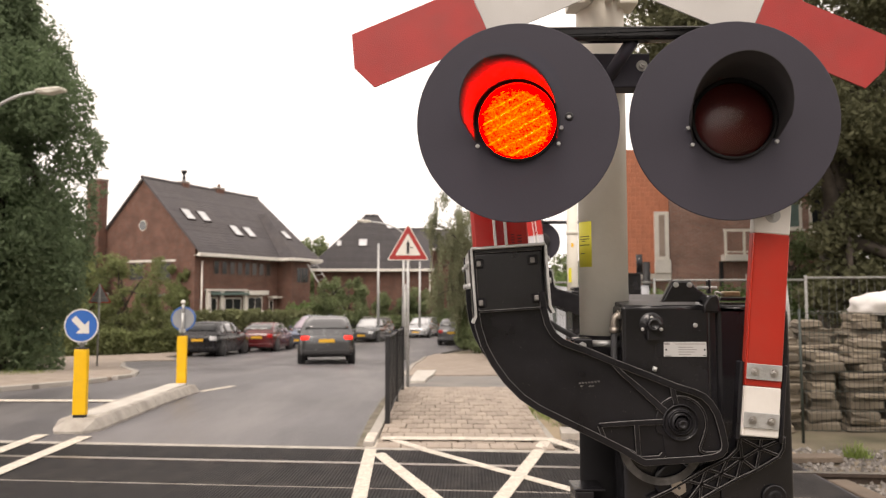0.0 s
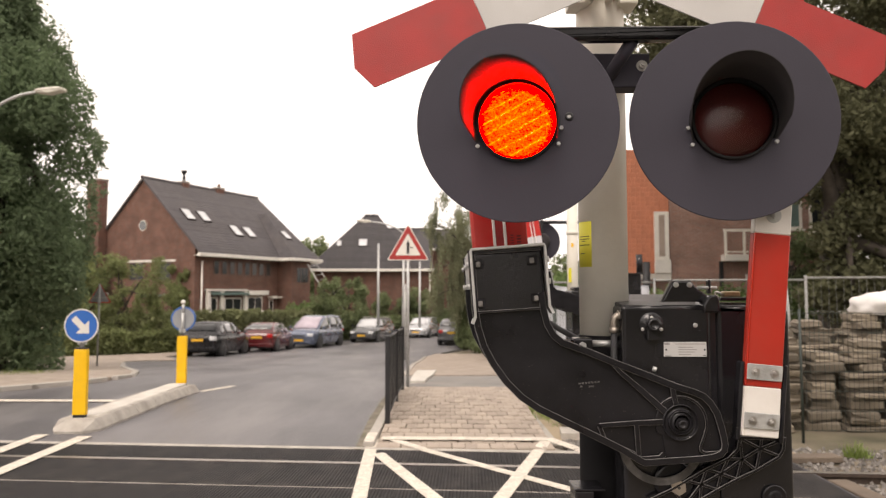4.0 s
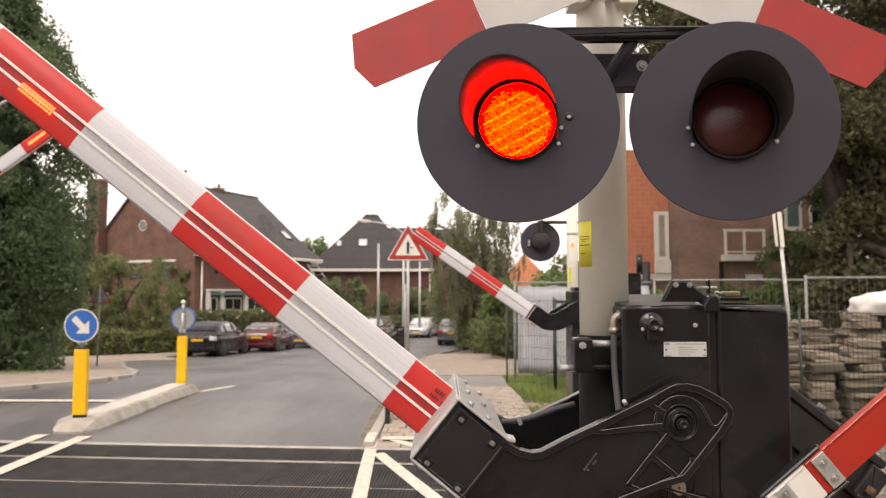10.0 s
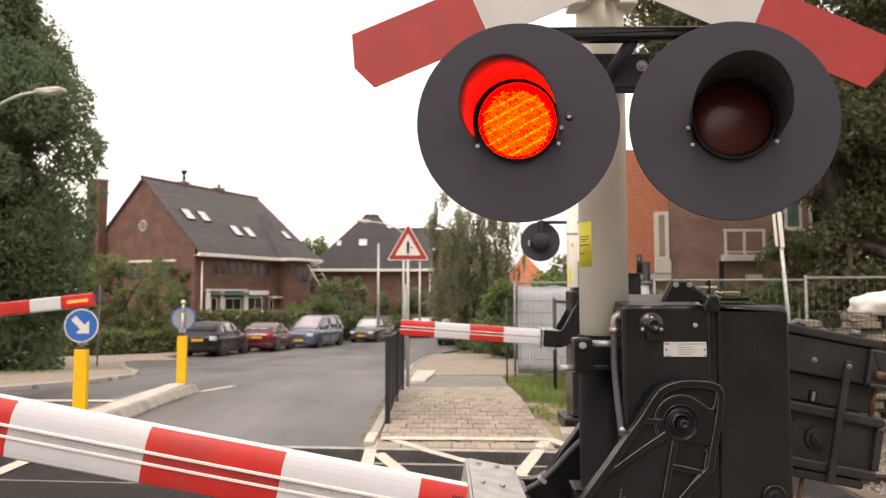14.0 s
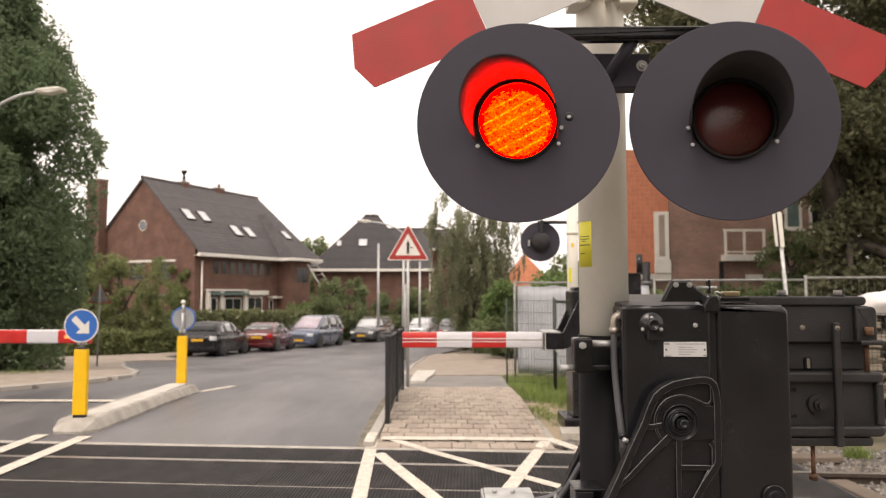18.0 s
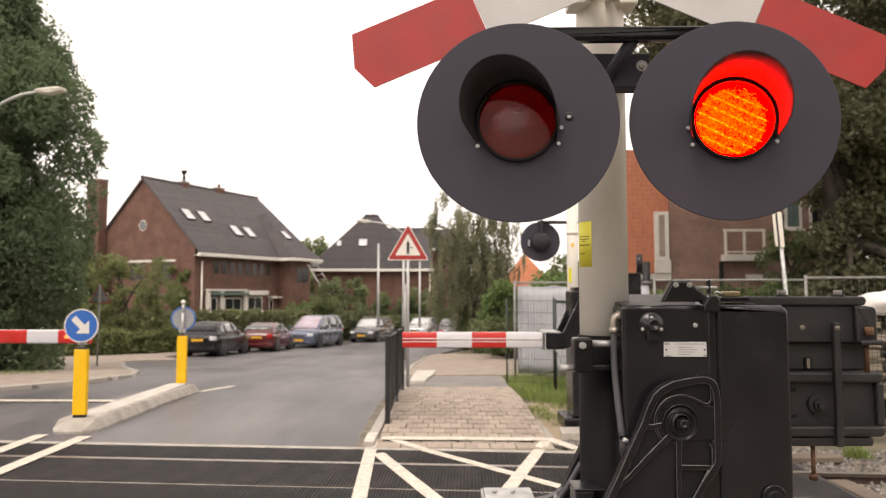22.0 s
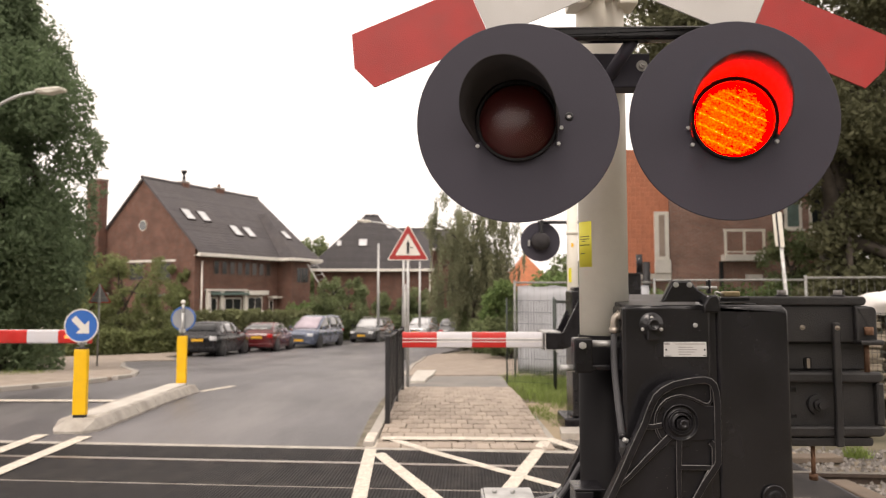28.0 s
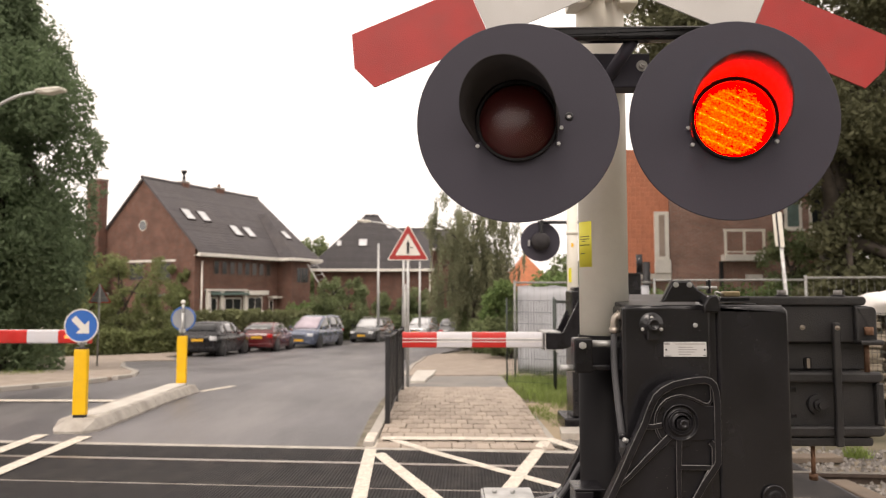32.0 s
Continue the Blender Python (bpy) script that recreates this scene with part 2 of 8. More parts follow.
M["sign_back"] = surface("sign_back", (0.33, 0.34, 0.35), 0.5, 0.4, vary=0.1, bump=0.05)
M["yellow_label"] = surface("yellow_label", (0.75, 0.68, 0.05), 0.5, vary=0.06, bump=0.02)
M["ink"] = surface("ink", (0.03, 0.03, 0.03), 0.6, vary=0.1, bump=0)
M["brick_dark"] = bricked("brick_dark", (0.166, 0.070, 0.046), (0.116, 0.050, 0.035), (0.15, 0.105, 0.085))
M["brick_brown"] = bricked("brick_brown", (0.30, 0.150, 0.112), (0.212, 0.112, 0.086), (0.31, 0.245, 0.205))
M["roof_tile"] = surface("roof_tile", (0.075, 0.068, 0.072), 0.75, vary=0.25, scale=2, bump=0.5, grain=20, dirt=(0.11, 0.095, 0.085), dirt_amount=0.5, dirt_scale=0.7, random_ob=0.2)
M["roof_tile_dark"] = surface("roof_tile_dark", (0.050, 0.046, 0.049), 0.75, vary=0.25, scale=2, bump=0.5, grain=20, dirt=(0.072, 0.064, 0.058), dirt_amount=0.5, dirt_scale=0.7, random_ob=0.2)
M["roof_orange"] = surface("roof_orange", (0.42, 0.15, 0.07), 0.8, vary=0.25, scale=2, bump=0.5, grain=12)
M["white_wood"] = surface("white_wood", (0.74, 0.71, 0.65), 0.55, vary=0.06, bump=0.05, dirt=(0.5, 0.46, 0.4), dirt_amount=0.3)
M["brown_wood"] = surface("brown_wood", (0.10, 0.06, 0.045), 0.6, vary=0.15, bump=0.05)
M["dark_glass"] = surface("dark_glass", (0.018, 0.02, 0.022), 0.10, vary=0.3, scale=1.5, bump=0, spec=0.4)
# pale base colours stand in for the sky mirrored in panes
M["sky_glass"] = surface("sky_glass", (0.55, 0.56, 0.57), 0.12, vary=0.1, scale=1, bump=0, spec=0.8)
M["lilac_sky_glass"] = surface("lilac_sky_glass", (0.42, 0.36, 0.41), 0.15, vary=0.15, scale=2, bump=0, spec=0.6)
M["curtain"] = surface("curtain", (0.34, 0.27, 0.225), 0.35, vary=0.15, scale=4, bump=0)
M["pale_glass"] = surface("pale_glass", (0.055, 0.052, 0.05), 0.15, vary=0.4, scale=2.5, bump=0, spec=0.4)
M["awning_green"] = surface("awning_green", (0.10, 0.15, 0.135), 0.8, vary=0.2, scale=5, bump=0.1)
M["awning_pale"] = surface("awning_pale", (0.24, 0.28, 0.26), 0.8, vary=0.2, scale=5, bump=0.1)
M["bark"] = surface("bark", (0.055, 0.045, 0.036), 0.95, vary=0.4, scale=6, bump=1.0, grain=25)
M["ivy"] = leafy("ivy", (0.158, 0.212, 0.120), 0.10, through_share=0.5)
M["leaf_chestnut"] = leafy("leaf_chestnut", (0.128, 0.130, 0.074), 0.22)
M["leaf_dark"] = leafy("leaf_dark", (0.195, 0.21, 0.11))
M["leaf_mid"] = leafy("leaf_mid", (0.195, 0.235, 0.12))
M["leaf_bright"] = leafy("leaf_bright", (0.17, 0.24, 0.095))
M["leaf_yellow"] = leafy("leaf_yellow", (0.215, 0.245, 0.112))
M["leaf_birch"] = leafy("leaf_birch", (0.215, 0.225, 0.140), 0.2)
M["grass"] = leafy("grass", (0.25, 0.325, 0.10), 0.35)
M["ballast"] = surface("ballast", (0.19, 0.175, 0.16), 0.95, vary=0.3, scale=10, bump=0.5, grain=60, island=0.4)
M["sleeper"] = surface("sleeper", (0.085, 0.066, 0.052), 0.9, vary=0.2, scale=6, bump=0.5, grain=40)
M["timber"] = surface("timber", (0.135, 0.105, 0.080), 0.9, vary=0.2, scale=6, bump=0.5, grain=40)
M["stone"] = surface("stone", (0.215, 0.180, 0.138), 0.9, vary=0.2, scale=5, bump=0.6, grain=40, dirt=(0.13, 0.115, 0.085), dirt_amount=0.6, dirt_scale=6, random_ob=0.42)
M["bag"] = surface("bag", (0.70, 0.68, 0.66), 0.7, vary=0.08, bump=0.4, grain=30)
M["sheet"] = surface("sheet", (0.46, 0.47, 0.50), 0.6, vary=0.15, scale=2, bump=0.2, grain=8, dirt=(0.34, 0.33, 0.34), dirt_amount=0.5, dirt_scale=1.5)
M["fence_green"] = surface("fence_green", (0.030, 0.040, 0.034), 0.5, vary=0.2, bump=0.05)
M["fence_black"] = surface("fence_black", (0.018, 0.018, 0.02), 0.45, vary=0.2, bump=0.05)
M["car_black"] = surface("car_black", (0.009, 0.009, 0.011), 0.28, vary=0.1, bump=0, coat=0.35, spec=0.35)
M["car_red"] = surface("car_red", (0.10, 0.012, 0.014), 0.22, vary=0.1, bump=0, coat=0.9, spec=0.5)
M["car_blue"] = surface("car_blue", (0.105, 0.128, 0.185), 0.25, 0.4, vary=0.1, bump=0, coat=0.9, spec=0.5)
M["car_grey"] = surface("car_grey", (0.085, 0.088, 0.092), 0.25, 0.4, vary=0.1, bump=0, coat=0.9, spec=0.5)
M["car_silver"] = surface("car_silver", (0.42, 0.43, 0.44), 0.25, 0.5, vary=0.1, bump=0, coat=0.9, spec=0.5)
M["car_glass"] = surface("car_glass", (0.035, 0.037, 0.04), 0.06, vary=0.2, scale=1.5, bump=0, spec=1.0, coat=1.0)
M["tail_red"] = surface("tail_red", (0.45, 0.01, 0.01), 0.2, vary=0.1, bump=0)
M["brake_glow"] = glow("brake_glow", (0.9, 0.03, 0.02), 1.0)
M["head_glass"] = surface("head_glass", (0.70, 0.71, 0.72), 0.1, vary=0.1, bump=0)
M["plate_yellow"] = surface("plate_yellow", (0.75, 0.42, 0.03), 0.5, vary=0.05, bump=0)
M["ink_red"] = surface("ink_red", (0.16, 0.02, 0.02), 0.6, vary=0.1, bump=0)
M["brass"] = surface("brass", (0.30, 0.24, 0.14), 0.4, 0.8, vary=0.2, bump=0.1)
M["nickel"] = surface("nickel", (0.42, 0.37, 0.32), 0.42, 0.8, vary=0.2, bump=0.1)
M["alu_plate"] = surface("alu_plate", (0.62, 0.61, 0.60), 0.5, 0.2, vary=0.08, bump=0.03)
M["ink_soft"] = surface("ink_soft", (0.33, 0.31, 0.30), 0.6, vary=0.1, bump=0)
M["roof_orange_piece"] = surface("roof_orange_piece", (0.52, 0.20, 0.115), 0.75, vary=0.15, scale=6, bump=0.3, grain=30, random_ob=0.07)


# ---- building helpers ----
def mesh_of(name, bm, *mats):
    me = bpy.data.meshes.new(name)
    bm.normal_update()
    bm.to_mesh(me)
    bm.free()
    for k in mats:
        me.materials.append(M[k] if isinstance(k, str) else k)
    return me


def part(name, bm, material, parent, label="", m=None):
    mats = material if isinstance(material, (list, tuple)) else [material]
    ob = new(name, bm if isinstance(bm, bpy.types.Mesh) else mesh_of(name, bm, *mats))
    ob.parent = parent
    if m is not None:
        ob.matrix_basis = m
    if label:
        tagged(ob, label)
    return ob


def thing(name, label, category, m=None, group="", kind=""):
    ob = new(name)
    ob.empty_display_size = 0.1
    if m is not None:
        ob.matrix_basis = m
    return tagged(ob, label, category, group, kind)


def add_box(bm, x0, x1, y0, y1, z0, z1, bevel=0.0, seg=2, mi=0, m=None):
    t = bmesh.new()
    bmesh.ops.create_cube(t, size=1)
    for v in t.verts:
        v.co = Vector((x0 + (v.co.x + 0.5) * (x1 - x0), y0 + (v.co.y + 0.5) * (y1 - y0), z0 + (v.co.z + 0.5) * (z1 - z0)))
    if bevel:
        bmesh.ops.bevel(t, geom=t.edges[:], offset=bevel, segments=seg, profile=0.5, affect="EDGES")
    return merge(bm, t, mi, m)


def merge(bm, t, mi=0, m=None, smooth=False):
    if m is not None:
        t.transform(m)
    for f in t.faces:
        f.material_index = mi if mi else f.material_index
        if smooth:
            f.smooth = True
    me = bpy.data.meshes.new("tmp")
    t.to_mesh(me)
    t.free()
    bm.from_mesh(me)
    bpy.data.meshes.remove(me)
    return bm


def box(x0, x1, y0, y1, z0, z1, bevel=0.0, seg=2, m=None):
    return add_box(bmesh.new(), x0, x1, y0, y1, z0, z1, bevel, seg, 0, m)


def add_rod(bm, a, b, r, r2=None, n=12, mi=0, caps=True):
    a, b = Vector(a), Vector(b)
    t = bmesh.new()
    d = b - a
    bmesh.ops.create_cone(t, cap_ends=caps, segments=n, radius1=r, radius2=r if r2 is None else r2, depth=d.length)
    for f in t.faces:
        f.smooth = len(f.verts) == 4
    q = d.to_track_quat("Z", "Y").to_matrix().to_4x4()
    return merge(bm, t, mi, Matrix.Translation((a + b) / 2) @ q)


def rod(a, b, r, r2=None, n=12):
    return add_rod(bmesh.new(), a, b, r, r2, n)


def add_plate(bm, pts, y0, y1, bevel=0.0, mi=0, seg=2):
    """An outline in x and z, given a thickness from y0 to y1."""
    t = bmesh.new()
    vs = [t.verts.new((x, y0, z)) for x, z in pts]
    f = t.faces.new(vs)
    bmesh.ops.recalc_face_normals(t, faces=[f])
    if f.normal.y > 0:
        f.normal_flip()
    ex = bmesh.ops.extrude_face_region(t, geom=[f])
    for v in ex["geom"]:
        if isinstance(v, bmesh.types.BMVert):
            v.co.y = y1
    bmesh.ops.recalc_face_normals(t, faces=t.faces[:])
    if bevel:
        es = [e for e in t.edges if abs(e.verts[0].co.y - e.verts[1].co.y) < 1e-6]
        bmesh.ops.bevel(t, geom=es, offset=bevel, segments=seg, profile=0.5, affect="EDGES")
    return merge(bm, t, mi)


def plate(pts, y0, y1, bevel=0.0, seg=2):
    return add_plate(bmesh.new(), pts, y0, y1, bevel, 0, seg)


def rounded(pts, r, n=5):
    """The outline with its corners rounded to r."""
    out = []
    k = len(pts)
    for i in range(k):
        p, a, b = Vector(pts[i]), Vector(pts[i - 1]), Vector(pts[(i + 1) % k])
        rr = r[i] if isinstance(r, (list, tuple)) else r
        if rr <= 0:
            out.append(tuple(p))
            continue
        da, db = (a - p).normalized(), (b - p).normalized()
        reach = min(rr, (a - p).length * 0.48, (b - p).length * 0.48)
        s, e = p + da * reach, p + db * reach
        for j in range(n + 1):
            u = j / n
            out.append(tuple(s * (1 - u) ** 2 + p * 2 * u * (1 - u) + e * u * u))
    return out


def add_tube(bm, pts, r, n=8, mi=0):
    """A round bar along a line of points."""
    pts = [Vector(p) for p in pts]
    rings = []
    up = None
    for i, p in enumerate(pts):
        d = (pts[min(i + 1, len(pts) - 1)] - pts[max(i - 1, 0)]).normalized()
        if up is None:
            up = d.orthogonal().normalized()
        up = (up - d * up.dot(d)).normalized()
        side = d.cross(up)
        rad = r[i] if isinstance(r, (list, tuple)) else r
        rings.append([bm.verts.new(p + (up * cos(2 * pi * k / n) + side * sin(2 * pi * k / n)) * rad) for k in range(n)])
    for a, b in zip(rings, rings[1:]):
        for k in range(n):
            f = bm.faces.new((a[k], a[(k + 1) % n], b[(k + 1) % n], b[k]))
            f.smooth, f.material_index = True, mi
    for ring, flip in ((rings[0], True), (rings[-1], False)):
        f = bm.faces.new(ring[::-1] if flip else ring)
        f.material_index = mi
    return bm


def curve_pts(ctrl, n=8):
    """A smooth line through the control points."""
    c = [Vector(p) for p in ctrl]
    c = [c[0] * 2 - c[1]] + c + [c[-1] * 2 - c[-2]]
    out = []
    for i in range(1, len(c) - 2):
        for j in range(n):
            u = j / n
            a, b, d, e = c[i - 1], c[i], c[i + 1], c[i + 2]
            out.append(0.5 * (2 * b + (d - a) * u + (2 * a - 5 * b + 4 * d - e) * u * u + (3 * b - a - 3 * d + e) * u ** 3))
    out.append(c[-2])
    return out


def hexbolt(bm, x, y, z, r=0.008, h=0.008, mi=0, washer=True):
    """A hexagon bolt whose head points towards -y."""
    if washer:
        add_rod(bm, (x, y, z), (x, y - 0.002, z), r * 1.5, n=14, mi=mi)
    add_rod(bm, (x, y, z), (x, y - h, z), r, n=6, mi=mi)
    return add_rod(bm, (x, y - h, z), (x, y - h * 1.6, z), r * 0.5, n=8, mi=mi)


def lathe(profile, n=32, axis="Y", open_front=False):
    """A turned shape: pairs of radius and height along the axis."""
    bm = bmesh.new()
    rings = []
    for r, h in profile:
        ring = []
        for k in range(n):
            a = 2 * pi * k / n
            co = (r * cos(a), h, r * sin(a)) if axis == "Y" else (r * cos(a), r * sin(a), h)
            ring.append(bm.verts.new(co))
        rings.append(ring)
    for a, b in zip(rings, rings[1:]):
        for k in range(n):
            f = bm.faces.new((a[k], a[(k + 1) % n], b[(k + 1) % n], b[k]))
            f.smooth = True
    if profile[0][0] > 1e-5 and not open_front:
        bm.faces.new(rings[0])
    if profile[-1][0] > 1e-5 and not open_front:
        bm.faces.new(rings[-1])
    bmesh.ops.remove_doubles(bm, verts=bm.verts[:], dist=1e-6)
    bmesh.ops.recalc_face_normals(bm, faces=bm.faces[:])
    return bm


def cloud(name, blobs, count, size, material, seed, shell=0.5, droop=0.0):
    """Many small leaves spread through ellipsoids (x, y, z, rx, ry, rz), thicker near their skins."""
    rng = np.random.default_rng(seed)
    vol = np.array([b[3] * b[4] * b[5] for b in blobs]) ** 0.67
    pick = rng.choice(len(blobs), count, p=vol / vol.sum())
    B = np.array(blobs)[pick]
    d = rng.normal(size=(count, 3))
    d /= np.linalg.norm(d, axis=1)[:, None]
    r = shell + (1 - shell) * rng.random(count) ** 0.6
    r *= 1 + 0.18 * np.sin(d[:, 0] * 7 + B[:, 0] * 3) * np.sin(d[:, 2] * 9 + B[:, 2] * 5)
    c = B[:, :3] + d * r[:, None] * B[:, 3:]
    a = rng.normal(size=(count, 3))
    a[:, 2] -= droop * 3
    a /= np.linalg.norm(a, axis=1)[:, None]
    s = rng.normal(size=(count, 3))
    b = np.cross(a, s)
    b /= np.linalg.norm(b, axis=1)[:, None]
    L = size * (0.6 + 0.8 * rng.random(count))[:, None]
    v = np.stack([c - a * L, c + b * L * 0.45, c + a * L, c - b * L * 0.45], 1).reshape(-1, 3)
    me = bpy.data.meshes.new(name)
    me.vertices.add(count * 4)
    me.vertices.foreach_set("co", v.ravel())
    me.loops.add(count * 4)
    me.loops.foreach_set("vertex_index", np.arange(count * 4))
    me.polygons.add(count)
    me.polygons.foreach_set("loop_start", np.arange(0, count * 4, 4))
    me.polygons.foreach_set("loop_total", np.full(count, 4))
    me.materials.append(M[material])
    me.update()
    return me


# ---- lie of the land: level at the crossing, falling away down the street ----
LAND = [(-500, -0.15), (3.0, -0.15), (4.0, 0.0), (10, 0), (13, -0.1), (24, -0.9), (28, -1.08), (36, -1.38), (50, -1.7), (80, -1.9), (3000, -1.9)]


def gz(y):
    for (a, b), (c, d) in zip(LAND, LAND[1:]):
        if y <= c:
            return b + (d - b) * (y - a) / (c - a)
    return -1.9


def steps_between(y0, y1, near=0.5):
    ys = [y0]
    while ys[-1] < y1 - 1e-6:
        ys.append(min(y1, ys[-1] + max(near, ys[-1] * 0.05)))
    return ys


def strip(name, rows, dz, thick, material, kind="structure", label="", category="", slant=0.0):
    """A sheet on the land between two edges: rows of y, left x, right x. slant: how far its near and far ends follow the rails."""
    ys = sorted({*steps_between(rows[0][0], rows[-1][0]), *[r[0] for r in rows]})
    bm = bmesh.new()
    top, low = [], []
    for y in ys:
        for (ya, la, ra), (yb, lb, rb) in zip(rows, rows[1:]):
            if ya <= y <= yb:
                u = (y - ya) / (yb - ya)
                xl, xr = la + (lb - la) * u, ra + (rb - ra) * u
                break
        xs = [xl + (xr - xl) * k / 8 for k in range(9)]
        top.append([bm.verts.new((x, y - slant * x, gz(y) + dz)) for x in xs])
        low.append([bm.verts.new((x, y - slant * x, gz(y) + dz - thick)) for x in (xl, xr)])
    for a, b in zip(top, top[1:]):
        for k in range(8):
            bm.faces.new((a[k], a[k + 1], b[k + 1], b[k]))
    for (a, la), (b, lb) in zip(zip(top, low), zip(top[1:], low[1:])):
        bm.faces.new((a[0], b[0], lb[0], la[0]))
        bm.faces.new((a[-1], la[1], lb[1], b[-1]))
    for a, la in ((top[0], low[0]), (top[-1], low[-1])):
        bm.faces.new((*a, la[1], la[0]))
    bmesh.ops.recalc_face_normals(bm, faces=bm.faces[:])
    ob = new(name, mesh_of(name, bm, material))
    return tagged(ob, label, category, "", kind)


# ---- ground, street and crossing ----
RAIL = 0.08


def ground():
    bm = bmesh.new()
    ys = [-400, -40, 0, 2, 3, 4, 6, 8, 10, 13, 16, 20, 24, 28, 36, 50, 80, 200, 800, 2500]
    xs = [-2500, -300, -60, -20, -8, 0, 8, 20, 60, 300, 2500]
    g = [[bm.verts.new((x, y, gz(y) - 0.09)) for x in xs] for y in ys]
    for a, b in zip(g, g[1:]):
        for k in range(len(xs) - 1):
            bm.faces.new((a[k], a[k + 1], b[k + 1], b[k]))
    tagged(new("ground", mesh_of("ground", bm, "soil")), "bare soil with patches of grass beside the tracks", "ground", kind="structure")


ground()
strip("road", [(7.035, -8.0, -0.86), (11.6, -7.6, -0.86), (16, -7.3, -0.9), (16.6, -10.0, -0.95), (22, -14.0, -1.0), (28, -12.6, -0.8), (34, -10.5, 0.5), (45, -6, 4), (60, 0, 10)], 0.0, 0.12, "asphalt", label="worn grey asphalt street with faded tyre marks", category="road", slant=RAIL)
strip("road_approach", [(-30, -8.0, -0.2), (2.5, -8, -0.2), (4.3, -8, -0.2)], -0.004, 0.12, "asphalt", label="asphalt approach on the near side of the crossing", category="road")


def line_on(name, a, b, w, dz=0.006, material="road_paint", end=None):
    """A painted stripe from a to b on the road."""
    a, b = Vector(a), Vector(b)
    d = (b - a).normalized()
    s = Vector((-d.y, d.x)) * w / 2
    bm = bmesh.new()
    n = max(1, int((b - a).length / 1.0))
    rows = []
    for i in range(n + 1):
        p = a + (b - a) * i / n
        lift = dz if end is None else dz + (end - dz) * i / n
        rows.append([bm.verts.new((q.x, q.y, gz(q.y) + z)) for q in (p - s, p + s) for z in (lift, lift - 0.005)])
    for r0, r1 in zip(rows, rows[1:]):
        bm.faces.new((r0[0], r0[2], r1[2], r1[0]))
        bm.faces.new((r0[1], r0[0], r1[0], r1[1]))
        bm.faces.new((r0[2], r0[3], r1[3], r1[2]))
    bmesh.ops.recalc_face_normals(bm, faces=bm.faces[:])
    tagged(new(name, mesh_of(name, bm, material)), "worn white painted line on the crossing", "road marking", "painted lines", "structure")


STRIPE = 0.006
for a, b, w in [((-0.765, 7.55), (-0.60, 4.4), 0.12), ((-0.64, 6.83), (0.12, 4.9), 0.12), ((-0.56, 7.40), (1.25, 5.35), 0.10),
                ((1.10, 7.35), (0.35, 5.05), 0.12), ((1.12, 7.42), (1.75, 6.3), 0.12), ((-3.95, 7.6), (-3.92, 4.4), 0.15),
                ((-4.47, 7.68), (-4.40, 4.4), 0.15), ((-7.4, 10.1), (-4.62, 10.05), 0.2), ((-3.97, 11.22), (-3.70, 12.1), 0.13)]:
    STRIPE += 0.0012
    if a[0] > -0.6:
        # the end that lies on the paving
        u = (a[1] - 6.98) / (a[1] - b[1])
        c = (a[0] + (b[0] - a[0]) * u, 6.98)
        line_on("road_marking", a, c, w, STRIPE + 0.018, end=STRIPE + 0.004)
        a = c
    line_on("road_marking", a, b, w, STRIPE)
line_on("road_marking", (-0.66, 7.42), (1.12, 7.36), 0.15, 0.034)
line_on("road_marking", (-0.772, 7.58), (-0.768, 7.115), 0.105, 0.056)


def crossing_deck():
    """Rubber panels between and beside the rails of a single track."""
    deck = thing("crossing_deck", "dark ribbed rubber panels laid between the rails", "crossing deck", kind="structure")
    rows = [(6.45, 6.948), (5.602, 6.34), (4.95, 5.588), (4.32, 4.84)]
    meshes = []
    for y0, y1 in rows:
        bm = box(-0.29985, 0.29985, y0, y1, -0.12, 0.0, 0.0008, 1)
        meshes.append(mesh_of("panel", bm, "rubber_panel"))
    for k in range(-18, 5):
        x = k * 0.6 + 0.3
        for me in meshes:
            ob = part("panel", me, "", deck, m=Matrix.Translation((x, -RAIL * x, 0)) @ Matrix(((1, 0, 0, 0), (-RAIL, 1, 0, 0), (0, 0, 1, 0), (0, 0, 0, 1))))
    joint = box(-11, 3.0, 5.5885, 5.6015, -0.1, 0.002)
    bmesh.ops.transform(joint, matrix=Matrix(((1, 0, 0, 0), (-RAIL, 1, 0, 0), (0, 0, 1, 0), (0, 0, 0, 1))), verts=joint.verts[:])
    part("joint_strip", joint, "concrete", deck, "pale brown strip between the panels")
    edge = box(-11, 3.2, 6.95, 7.03, -0.1, 0.008, 0.01, 1)
    bmesh.ops.transform(edge, matrix=Matrix(((1, 0, 0, 0), (-RAIL, 1, 0, 0), (0, 0, 1, 0), (0, 0, 0, 1))), verts=edge.verts[:])
    part("edge_beam", edge, "concrete", deck, "pale concrete edge beam")


crossing_deck()


